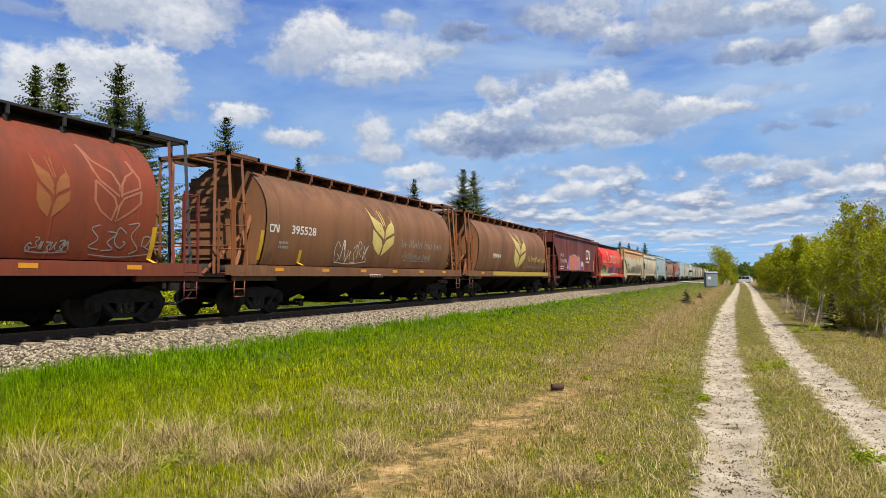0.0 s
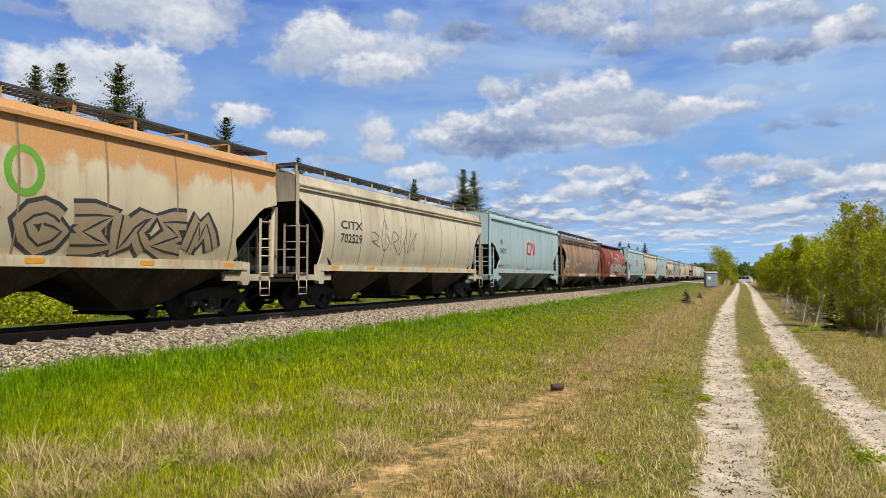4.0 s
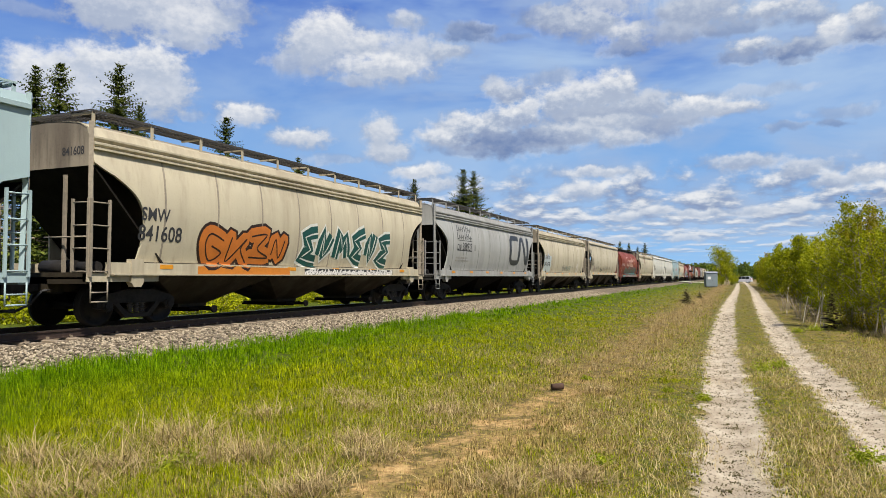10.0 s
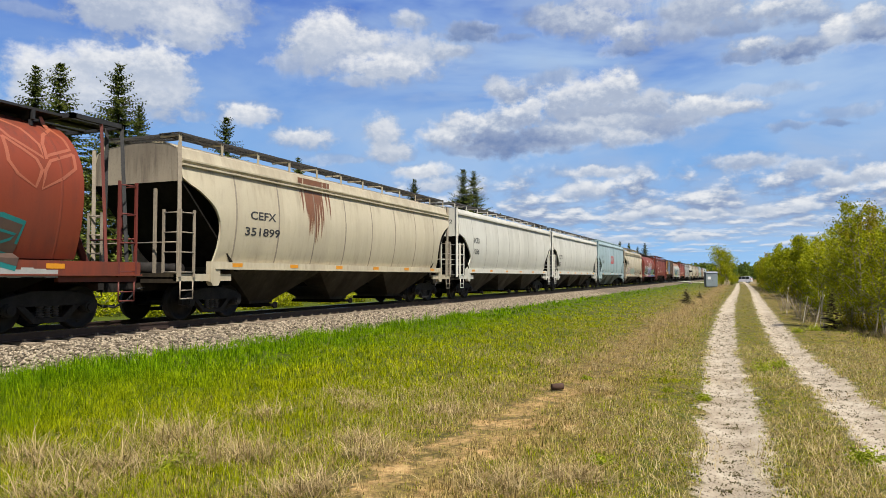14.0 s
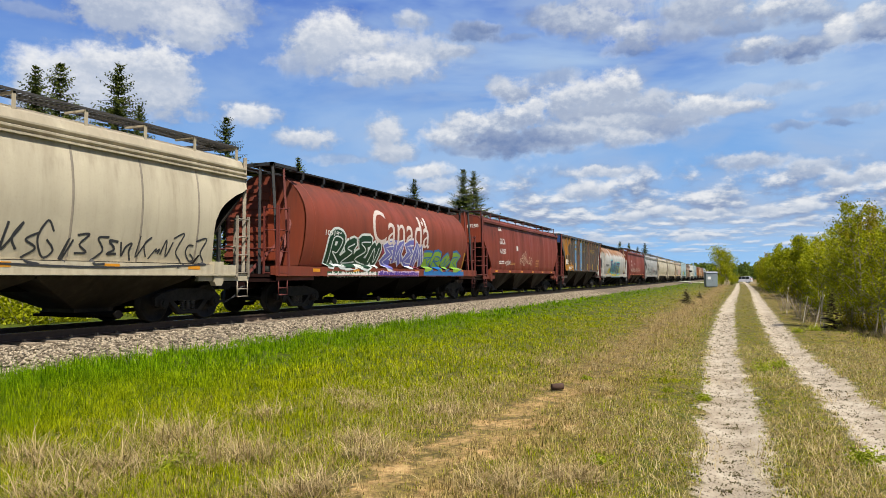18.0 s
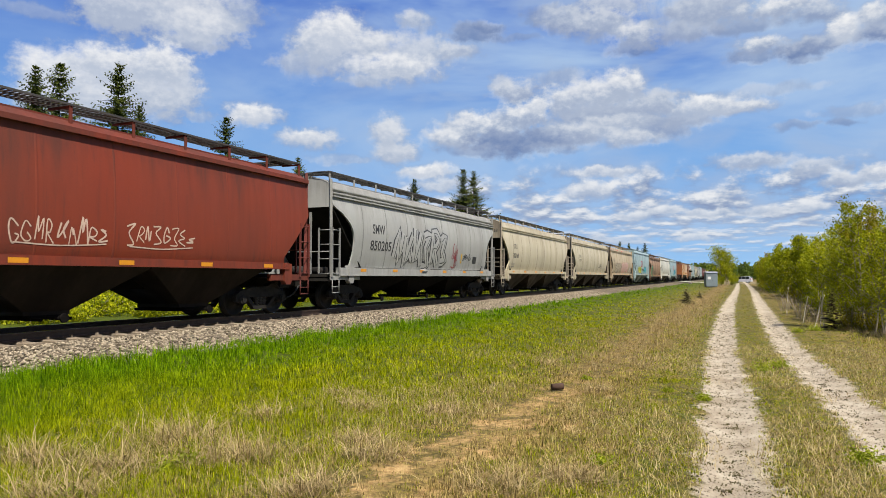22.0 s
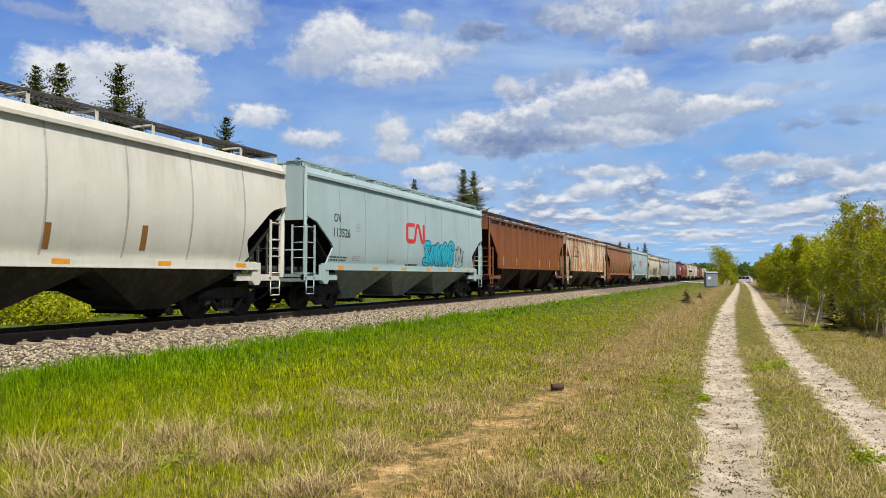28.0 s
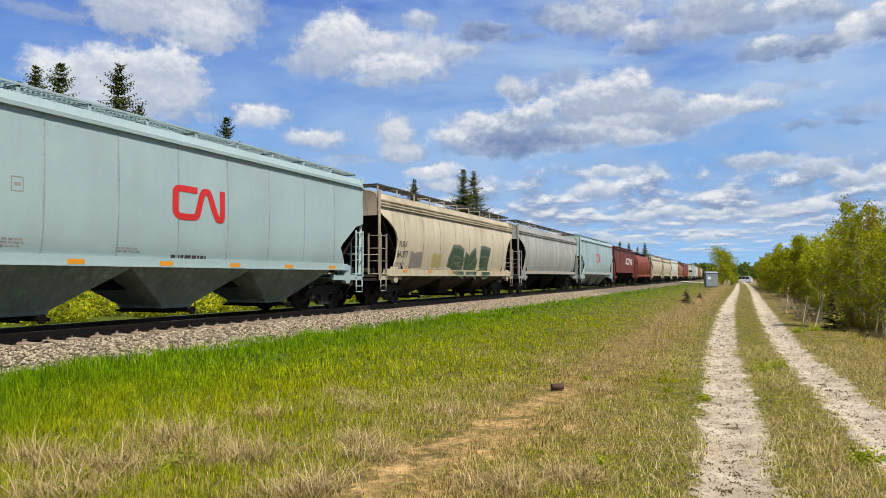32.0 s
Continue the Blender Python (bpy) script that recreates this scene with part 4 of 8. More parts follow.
# style, paint, words for the paint, further settings
ROSTER = [
    ("barrel", "rustred", "faded red-brown", dict(roof="black")),
    ("barrel", "brown", "weathered brown", dict(roof="ribbrown")),
    ("barrel", "brown", "weathered brown", dict(roof="ribbrown")),
    ("plate", "maroon", "maroon", dict(walkway="maroon")),
    ("barrel", "red", "bright red", dict(roof="black")),
    ("cut", "creamrust", "rust-stained cream", {}),
    ("bays", "cream", "cream", {}),
    ("flat", "mint", "pale blue-green", dict(walkway="mint")),
    ("triple", "tan", "dusty tan", {}),
    ("barrel", "oxide", "dark red", dict(roof="black")),
    ("flat", "mint", "pale blue-green", dict(walkway="mint")),
    ("cut", "cream", "cream", {}),
    ("flat", "mint", "pale blue-green", dict(walkway="mint")),
    ("triple", "cream", "dirty cream", {}),
    ("triple", "grey", "light grey", {}),
    ("triple", "cream", "dirty cream", {}),
    ("bulge", "cream", "cream", {}),
    ("barrel", "oxide", "faded red", dict(roof="black")),
    ("bays", "cream", "cream with a rust streak", {}),
    ("cut", "white", "white", {}),
    ("cut", "white", "white", {}),
    ("flat", "mint", "pale blue-green", dict(walkway="mint")),
    ("triple", "cream", "dirty cream", {}),
    ("barrel", "oxide", "dark red", dict(roof="black")),
    ("slope", "oxidebrown", "rust-brown", dict(walkway="grate")),
    ("rib", "oldblue", "rusty blue-grey and orange", dict(walkway="none")),
    ("barrel", "rusttop", "white with a rusty top", {}),
    ("slope", "oxidebrown", "rust-brown", dict(walkway="grate")),
    ("triple", "grey", "light grey", {}),
    ("ridged", "cream", "cream", {}),
    ("ridged", "cream", "cream", {}),
    ("ridged", "sand", "sand-coloured", {}),
    ("flat", "mint", "pale blue-green", dict(walkway="mint")),
    ("triple", "tan", "dusty tan", {}),
    ("cut", "white", "white", {}),
    ("flat", "mint", "pale blue-green", dict(walkway="mint")),
    ("rib", "ribbrown", "rusty brown", {}),
    ("rib", "creamstreak", "cream and heavily rusted", {}),
    ("bulge", "bakedbrown", "sun-baked brown", {}),
    ("flat", "mint", "pale blue-green", dict(walkway="mint")),
    ("triple", "cream", "dirty cream", {}),
    ("bays", "grey", "light grey", {}),
    ("flat", "mint", "pale blue-green", dict(walkway="mint")),
    ("plate", "maroon", "maroon", dict(walkway="maroon")),
    ("barrel", "oxide", "dark red", dict(roof="black")),
    ("bays", "cream", "cream", {}),
    ("bays", "cream", "cream", {}),
    ("bulge", "white", "white", {}),
    ("barrel", "brown", "weathered brown", dict(roof="ribbrown")),
    ("slope", "oxidebrown", "rust-brown", {}),
    ("bays", "cream", "cream", {}),
    ("flat", "mint", "pale blue-green", dict(walkway="mint")),
    ("bulge", "white", "white", {}),
    ("slope", "bakedbrown", "sun-baked brown", {}),
    ("bays", "cream", "cream", {}),
]
BACK = FACE * math.tan(radians(TURN))
for k, (style, colour, words, extra) in enumerate(ROSTER):
    a, b = COUPLINGS[k] * SPEED - BACK, COUPLINGS[k + 1] * SPEED - BACK
    far = k > 44
    car = Car("hopper_car", style, round(b - a, 1), colour, words + " " + LABELS[style], near=not far, **extra)
    car.start = (a + b) / 2
    car.root.location = (TRACK, car.start, RAIL)
    TRAIN.append(car)


# ---- markings ----
def fit_text(text, w, h):
    """Lettering stretched to a width and a height."""
    f = lettering(text, 1.0)
    u0, u1 = min(u for u, v in f.v), max(u for u, v in f.v)
    v0, v1 = min(v for u, v in f.v), max(v for u, v in f.v)
    q = Flat()
    q.v = [((u - u0) * w / (u1 - u0), (v - v0) * h / (v1 - v0)) for u, v in f.v]
    q.f = f.f
    return q


def letters(k, y, z, w, h, text, material):
    TRAIN[k].mark("lettering", fit_text(text, w, h), y, z, material, "", 0.014)


def print_bars(k, y, z, w, h, lines, material):
    TRAIN[k].mark("small_print", bars(w, h, lines, k + lines), y, z, material)


def tag(k, y, z, w, h, material, width):
    TRAIN[k].mark("graffiti_scrawl", scrawl(w, h, int(y * 100) + k, width), y, z, material, "thin sprayed scrawl", 0.013)


def piece(k, y, z, w, h, n, fill, line, back=None, soft=False):
    """Graffiti: cloud behind, outline, fill; it ends above the side sill."""
    low = STYLES[TRAIN[k].style].sill[1] + 0.03
    if z < low:
        z, h = low, h - (low - z)
    s = int(y * 100) + k
    if back:
        f = Flat()
        r = random.Random(s)
        for i in range(n * 4):
            f.blob(w * r.random(), h * r.uniform(0.1, 1.0), h * r.uniform(0.10, 0.22), h * r.uniform(0.10, 0.2), 12, 0.1, i)
        TRAIN[k].mark("graffiti_cloud", f, y, z, back, "sprayed cloud behind graffiti letters", 0.008)
    for i, f in enumerate(fat_letters(w, h, s, n, 0.62 if soft else 0.58, soft)):
        TRAIN[k].mark("graffiti_outline", f, y, z, line, "outline of a sprayed graffiti letter", 0.010 + 0.0003 * i)
    for i, f in enumerate(fat_letters(w, h, s, n, 0.44 if soft else 0.40, soft)):
        TRAIN[k].mark("graffiti_fill", f, y, z, fill, "sprayed graffiti letter", 0.0145 + 0.0003 * i)
    for i, f in enumerate(fat_letters(w, h, s, n, 0.05, soft, 0.03 * h)):
        TRAIN[k].mark("graffiti_shade", f, y, z, line, "thin line inside a graffiti letter", 0.0195 + 0.0003 * i)


def flag(k, y, z, w, h, material):
    """The small flag over the last letter of a word: two bars and a leaf."""
    f = Flat()
    for u in (0.80, 0.92):
        f.rect(u * w, 0.66 * h, 0.035 * w, 0.36 * h)
    f.poly([(0.878 * w, 0.72 * h), (0.855 * w, 0.86 * h), (0.868 * w, 0.86 * h), (0.878 * w, 0.98 * h), (0.888 * w, 0.86 * h), (0.90 * w, 0.86 * h)])
    TRAIN[k].mark("flag_emblem", f, y, z, material, "small painted flag", 0.018)


def horns(k, y, z, w, h, n, material):
    """Sprayed lumps with curling horns, side by side."""
    r = random.Random(k)
    f = Flat()
    for i in range(n):
        u = w * (i + 0.5) / n
        f.blob(u, h * 0.14, w / n * r.uniform(0.35, 0.6), h * r.uniform(0.14, 0.24), 12, 0.25, i)
        tip, bend = h * r.uniform(0.6, 1.0), w / n * r.uniform(-0.5, 0.5)
        line = smooth([(u, h * 0.15), (u - bend * 0.4, tip * 0.5), (u + bend * 0.2, tip * 0.8), (u + bend, tip)], 4)
        wide = w / n * r.uniform(0.22, 0.36)
        f.poly([(p.x - wide * 0.5 * (1 - j / len(line)), p.y) for j, p in enumerate(line)] + [(p.x + wide * 0.5 * (1 - j / len(line)), p.y) for j, p in reversed(list(enumerate(line)))])
    TRAIN[k].mark("graffiti_fill", f, y, z, material, "pale green sprayed figures", 0.0135)


def word_bars(k, y, z, w, h, words, material):
    """Words of an emblem as upright bars, one for each letter."""
    r = random.Random(k)
    f = Flat()
    total = sum(words) + 1.2 * (len(words) - 1)
    u = 0.0
    for count in words:
        for i in range(count):
            tall = 1.0 if i == 0 else r.choice((0.66, 0.66, 0.7, 1.0))
            f.rect(u * w / total, 0, 0.30 * w / total, h * tall)
            f.rect((u + 0.30) * w / total, h * r.choice((0.0, 0.25, 0.5)), 0.42 * w / total, h * 0.16)
            u += 1
        u += 1.2
    TRAIN[k].mark("emblem_words", f, y, z, material, "", 0.012)


def loop_mark(k, y, z, h, w, material, width):
    f = worm(h, width)
    u1 = max(u for u, v in f.v)
    f.v = [(u * w / u1, v) for u, v in f.v]
    TRAIN[k].mark("emblem", f, y, z, material, "", 0.014)


def ear(k, y, z, h, w, material, lines=False):
    f = wheat_lines(h) if lines else wheat(h)
    u1 = max(u for u, v in f.v)
    f.v = [(u * w / u1, v) for u, v in f.v]
    TRAIN[k].mark("wheat_emblem", f, y, z, material, "painted wheat ear", 0.012)


def patch(k, y, z, w, h, material, name):
    r = random.Random(int(y * 50) + k)
    f = Flat()
    if name == "patch":
        n = max(3, int(w / 0.25))
        for i in range(n):
            f.rect(w * i / n, h * r.uniform(0, 0.08), w / n * 1.001, h * r.uniform(0.82, 1.0))
    elif name == "rust_streak":
        for i in range(70):
            u, d = w * (0.5 + r.gauss(0, 0.2)), w * r.uniform(0.015, 0.07)
            b = h * min(0.8, abs(r.gauss(0.0, 0.45)) + abs(u / w - 0.5))
            f.poly([(u, h), (u + d * 0.3, b + 0.3), (u + d * 0.5, b), (u + d * 0.8, b + 0.3), (u + d, h)])
    else:
        f.rect(0, 0, w, h)
    TRAIN[k].mark(name, f, y, z, material, "", 0.008)


def blob(k, y, z, w, h, material, lift):
    TRAIN[k].mark("spray_cloud", Flat().blob(w / 2, h / 2, w / 2, h / 2, 20, 0.10, int(w * 50)), y, z, material, "sprayed cloud of paint", lift)


def bubbles(k, y, z, w, h, material):
    """A sprayed cloud with a bubbling upper edge and loose drops over it."""
    low = STYLES[TRAIN[k].style].sill[1] + 0.03
    if z < low:
        z, h = low, h - (low - z)
    r = random.Random(k)
    f = Flat()
    n = max(3, int(w / 0.22))
    for i in range(n):
        u = w * (i + 0.5) / n
        top = h * (0.16 + 0.70 * math.sin(math.pi * u / w) ** 0.5) * r.uniform(0.9, 1.08)
        f.rect(w * i / n, 0, w / n, top)
        f.blob(u, top - 0.06, r.uniform(0.08, 0.17), r.uniform(0.08, 0.17), 12, 0.05, i)
        f.blob(u + r.uniform(-0.1, 0.1), top + r.uniform(0.06, 0.18), *[r.uniform(0.03, 0.075)] * 2, 10, 0.05, i)
    TRAIN[k].mark("graffiti_cloud", f, y, z, material, "sprayed bubbles behind graffiti letters", 0.006)


def polygon(k, y, z, pts, material):
    TRAIN[k].mark("old_paint_patch", Flat().poly(pts), y, z, material, "older orange paint showing through", 0.004)


def outline(k, y, z, w, h, material):
    f = Flat()
    f.rect(0, 0, w, 0.02).rect(0, h - 0.02, w, 0.02).rect(0, 0.02, 0.02, h - 0.04).rect(w - 0.02, 0.02, 0.02, h - 0.04).rect(0.06, h * 0.4, w - 0.12, 0.06)
    TRAIN[k].mark("stencil_box", f, y, z, material)


def ring_mark(k, y, z, radius, material):
    f = Flat()
    f.stroke([(radius * 0.8 * math.cos(t), radius * math.sin(t)) for t in (i * math.pi / 12 for i in range(25))], radius * 0.35)
    TRAIN[k].mark("round_emblem", f, y, z, material)


tag(0, 14.01, 1.54, 1.74, 0.74, GREY_INK, 0.03)
tag(0, 12.67, 1.58, 0.94, 0.3, GREY_INK, 0.03)
patch(0, 15.68, 1.42, 0.13, 0.83, YELLOW, "stripe")
ear(0, 12.64, 2.26, 1.28, 0.86, ink(168, 104, 56))
ear(0, 13.87, 2.3, 1.57, 1.46, ink(176, 112, 84), True)
loop_mark(1, 2.17, 2.4, 0.23, 0.45, WHITE_INK, 0.19)
letters(1, 3.24, 2.4, 1.31, 0.26, "395528", WHITE_INK)
ear(1, 7.97, 1.9, 1.81, 2.04, CREAM_INK)
word_bars(1, 10.7, 2.29, 4.05, 0.34, (3, 8, 5, 5), GREY_INK)
tag(1, 5.8, 1.56, 2.25, 0.83, WHITE_INK, 0.03)
tag(1, 10.86, 1.75, 2.81, 0.38, GREY_INK, 0.03)
patch(1, 1.79, 1.59, 0.15, 0.83, YELLOW, "stripe")
patch(1, 3.77, 1.46, 0.15, 0.47, YELLOW, "stripe")
print_bars(1, 2.68, 1.95, 0.59, 0.27, 2, GREY_INK)
print_bars(1, 8.06, 1.09, 1.1, 0.15, 2, WHITE_INK)
ear(2, 7.88, 1.63, 2.27, 2.78, CREAM_INK)
word_bars(2, 11.32, 2.1, 4.31, 0.36, (3, 8, 5, 5), CREAM_INK)
word_bars(2, 10.9, 1.62, 4.9, 0.30, (2, 10, 10, 2, 3), GREY_INK)
letters(2, 4.32, 2.16, 1.4, 0.25, "396964", WHITE_INK)
patch(2, 4.29, 1.18, 11.96, 0.22, ink(200, 168, 60), "stripe")
letters(3, 2.79, 2.66, 1.06, 0.27, "GT  W", WHITE_INK)
letters(3, 2.79, 2.2, 2.04, 0.30, "1 3 8 3 9 6", WHITE_INK)
print_bars(3, 2.79, 1.7, 1.25, 0.33, 2, WHITE_INK)
patch(3, 5.0, 1.63, 0.09, 0.5, YELLOW, "stripe")
bubbles(3, 5.05, 1.46, 5.45, 1.45, ink(126, 100, 204))
piece(3, 5.8, 1.58, 4.1, 1.25, 4, ink(232, 104, 24), ink(150, 190, 214), None, True)
blob(3, 11.25, 1.5, 0.42, 0.85, ink(226, 120, 40), 0.008)
loop_mark(3, 12.49, 2.63, 0.86, 1.88, WHITE_INK, 0.19)
print_bars(3, 12.42, 2.36, 1.94, 0.21, 1, WHITE_INK)
patch(3, 10.56, 2.02, 0.59, 0.4, WHITE_INK, "bubble")
patch(3, 10.37, 1.6, 0.13, 0.86, YELLOW, "stripe")
patch(3, 16.05, 1.67, 0.17, 0.91, YELLOW, "stripe")
tag(3, 4.98, 1.81, 0.53, 0.13, WHITE_INK, 0.03)
letters(4, 5.66, 2.53, 5.23, 1.33, "Canada", ink(224, 170, 140))
flag(4, 5.66, 2.53, 5.23, 1.33, ink(224, 170, 140))
ear(4, 11.39, 2.43, 1.21, 1.74, ink(206, 150, 70))
blob(4, 6.05, 1.26, 4.8, 1.05, ink(40, 120, 205), 0.004)
blob(4, 6.4, 1.31, 4.05, 0.81, ink(104, 40, 44), 0.006)
blob(4, 6.22, 1.5, 1.2, 0.66, ink(112, 36, 90), 0.008)
blob(4, 9.49, 1.28, 1.4, 1.02, ink(190, 84, 160), 0.008)
blob(4, 5.14, 1.4, 0.83, 0.66, ink(150, 170, 100), 0.008)
blob(4, 11.26, 1.49, 3.82, 0.67, ink(96, 40, 30), 0.0035)
tag(4, 7.35, 1.46, 1.99, 0.62, ink(150, 90, 84), 0.05)
tag(4, 5.55, 1.48, 0.42, 0.58, ink(230, 235, 215), 0.03)
patch(4, 6.29, 1.49, 0.17, 0.43, YELLOW, "stripe")
patch(4, 9.38, 1.46, 0.16, 0.45, YELLOW, "stripe")
patch(4, 12.49, 1.45, 0.19, 0.44, YELLOW, "stripe")
patch(4, 15.09, 1.43, 0.28, 0.49, YELLOW, "stripe")
patch(4, 1.2, 1.2, 6.0, 0.22, ink(206, 216, 136), "patch")
blob(4, 1.7, 1.3, 3.2, 1.1, ink(74, 30, 30), 0.0034)
horns(4, 1.6, 1.43, 4.7, 1.2, 9, ink(200, 210, 160))
patch(4, 7.49, 1.27, 4.43, 0.24, ink(196, 150, 150), "patch")
letters(4, 2.63, 2.52, 1.88, 0.25, "110158", WHITE_INK)
ear(4, 13.38, 2.17, 1.4, 1.56, ink(170, 70, 50), True)
letters(5, 2.67, 2.43, 0.95, 0.33, "SAMX", BLACK_INK)
letters(5, 2.57, 2.0, 0.82, 0.27, "11521", BLACK_INK)
ring_mark(5, 10.41, 3.11, 0.42, ink(110, 170, 50))
tag(5, 3.49, 1.61, 2.31, 0.57, BLACK_INK, 0.05)
piece(5, 5.96, 1.56, 3.84, 0.8, 6, ink(120, 130, 110), BLACK_INK)
piece(5, 10.31, 1.62, 5.32, 0.96, 5, ink(170, 150, 120), BLACK_INK)
print_bars(5, 2.57, 1.7, 0.89, 0.2, 2, GREY_INK)
letters(6, 3.05, 2.75, 1.45, 0.28, "CITX", BLACK_INK)
letters(6, 3.05, 2.28, 1.45, 0.31, "702529", BLACK_INK)
tag(6, 5.15, 1.86, 3.81, 1.6, ink(90, 88, 90), 0.04)
patch(8, 2.07, 1.79, 1.1, 0.83, ink(206, 196, 176), "patch")
letters(8, 2.54, 2.45, 0.37, 0.23, "WC", BLACK_INK)
letters(8, 2.17, 2.02, 1.05, 0.24, "86086", BLACK_INK)
tag(8, 5.78, 1.97, 2.18, 0.47, WHITE_INK, 0.03)
piece(8, 6.69, 1.44, 3.01, 0.86, 4, ink(150, 140, 130), ink(90, 80, 76))
piece(8, 10.85, 1.41, 3.78, 0.86, 4, ink(170, 160, 150), BLACK_INK)
patch(8, 14.3, 2.94, 1.51, 0.57, ink(120, 106, 92), "panel")
patch(8, 6.69, 1.11, 2.85, 0.26, WHITE_INK, "patch")
print_bars(8, 5.02, 2.24, 0.71, 0.17, 3, GREY_INK)
letters(9, 6.54, 2.39, 5.2, 1.31, "Canada", ink(220, 176, 160))
flag(9, 6.54, 2.39, 5.2, 1.31, ink(220, 176, 160))
letters(9, 3.81, 2.43, 0.87, 0.19, "111680", WHITE_INK)
piece(9, 5.67, 1.49, 11.16, 0.79, 8, ink(210, 205, 200), ink(50, 60, 50))
patch(9, 4.9, 1.08, 3.71, 0.26, WHITE_INK, "patch")
ear(9, 13.96, 2.5, 2.29, 2.02, ink(190, 120, 90), True)
ear(9, 12.27, 2.31, 1.62, 1.42, ink(196, 124, 62))
letters(11, 2.99, 2.82, 1.02, 0.36, "FURX", BLACK_INK)
letters(11, 2.99, 2.38, 1.27, 0.36, "851152", BLACK_INK)
tag(11, 2.07, 1.78, 0.85, 0.5, ink(200, 80, 60), 0.05)
print_bars(11, 12.42, 1.9, 1.16, 0.18, 2, GREY_INK)
patch(11, 13.27, 1.93, 0.38, 0.23, ink(70, 66, 60), "panel")
print_bars(11, 13.79, 1.84, 0.62, 0.27, 3, GREY_INK)
letters(13, 1.96, 2.38, 0.84, 0.31, "SMW", BLACK_INK)
letters(13, 1.9, 1.92, 1.32, 0.37, "841608", BLACK_INK)
piece(13, 3.85, 1.33, 3.7, 0.98, 4, ink(216, 124, 44), ink(50, 26, 16), None, True)
piece(13, 8.07, 1.38, 6.0, 1.3, 6, ink(16, 84, 76), ink(232, 232, 222))
patch(13, 3.77, 1.14, 3.83, 0.23, ink(222, 136, 40), "sprayed_patch")
patch(13, 8.37, 1.15, 5.94, 0.21, ink(60, 58, 56), "sprayed_patch")
word_bars(14, 3.15, 3.30, 1.94, 0.34, (8,), BLACK_INK)
word_bars(14, 3.15, 2.92, 1.99, 0.32, (8,), BLACK_INK)
letters(14, 3.85, 2.39, 1.29, 0.39, "388937", BLACK_INK)
loop_mark(14, 3.15, 2.41, 0.27, 0.49, BLACK_INK, 0.19)
patch(14, 3.15, 2.86, 1.99, 0.03, BLACK_INK, "line")
patch(14, 3.15, 2.37, 1.99, 0.05, BLACK_INK, "line")
tag(13, 8.37, 1.15, 5.9, 0.21, WHITE_INK, 0.05)
print_bars(14, 3.07, 1.85, 1.94, 0.28, 2, GREY_INK)
patch(14, 4.0, 1.8, 0.03, 0.57, BLACK_INK, "line")
loop_mark(14, 11.43, 1.81, 1.75, 3.99, ink(50, 52, 56), 0.17)
patch(14, 5.48, 2.42, 0.22, 0.3, ink(150, 150, 146), "panel")
patch(15, 1.97, 1.42, 1.93, 1.29, ink(205, 215, 216), "patch")
letters(15, 2.19, 2.35, 1.24, 0.26, "FURX", BLACK_INK)
letters(15, 2.08, 1.85, 1.53, 0.31, "841878", BLACK_INK)
ring_mark(15, 12.94, 1.84, 0.3, WHITE_INK)
tag(15, 8.89, 1.62, 1.6, 0.38, ink(130, 150, 140), 0.04)
tag(15, 7.55, 1.57, 1.19, 0.46, ink(120, 120, 110), 0.04)
letters(16, 1.8, 2.51, 0.99, 0.37, "FURX", BLACK_INK)
letters(16, 1.8, 2.11, 1.31, 0.35, "849391", BLACK_INK)
tag(16, 0.65, 3.08, 1.15, 0.72, BLACK_INK, 0.045)
tag(16, 3.1, 1.63, 0.82, 0.61, ink(120, 70, 100), 0.045)
tag(16, 6.42, 1.64, 1.11, 0.4, BLACK_INK, 0.06)
tag(16, 7.86, 1.68, 4.35, 0.59, ink(110, 100, 92), 0.03)
tag(16, 4.17, 1.67, 1.67, 0.59, ink(150, 140, 124), 0.04)
print_bars(16, 1.69, 1.82, 0.84, 0.26, 2, GREY_INK)
patch(16, 4.84, 2.31, 0.28, 0.27, ink(150, 140, 124), "panel")
loop_mark(17, 1.85, 2.44, 0.21, 0.49, WHITE_INK, 0.19)
letters(17, 3.05, 2.44, 1.18, 0.24, "111783", WHITE_INK)
letters(17, 6.24, 2.37, 5.27, 1.26, "Canada", ink(226, 190, 170))
flag(17, 6.24, 2.37, 5.27, 1.26, ink(226, 190, 170))
ear(17, 11.81, 2.6, 1.13, 2.09, ink(176, 112, 50))
piece(17, 4.87, 1.43, 9.6, 0.68, 9, ink(96, 76, 66), ink(30, 130, 130))
patch(17, 3.02, 1.07, 1.78, 0.23, ink(70, 190, 205), "patch")
patch(17, 4.98, 1.09, 10.22, 0.18, ink(180, 180, 176), "patch")
patch(17, 1.59, 1.45, 0.15, 0.83, YELLOW, "stripe")
print_bars(17, 1.79, 1.78, 1.06, 0.16, 2, GREY_INK)
ear(17, 13.91, 2.8, 1.79, 1.74, ink(176, 100, 70), True)
patch(18, 5.34, 1.96, 2.09, 2.22, ink(138, 92, 60), "rust_streak")
letters(18, 3.22, 2.69, 1.14, 0.23, "CEFX", BLACK_INK)
letters(18, 3.02, 2.24, 1.55, 0.23, "351899", BLACK_INK)
letters(19, 2.48, 2.83, 0.83, 0.27, "FCTX", BLACK_INK)
letters(19, 2.44, 2.26, 0.83, 0.29, "1066", BLACK_INK)
letters(20, 1.97, 2.44, 1.09, 0.31, "FCTX", BLACK_INK)
letters(20, 1.85, 1.88, 0.84, 0.35, "093", BLACK_INK)
letters(22, 1.69, 2.61, 1.97, 0.5, "SMW 841081", BLACK_INK)
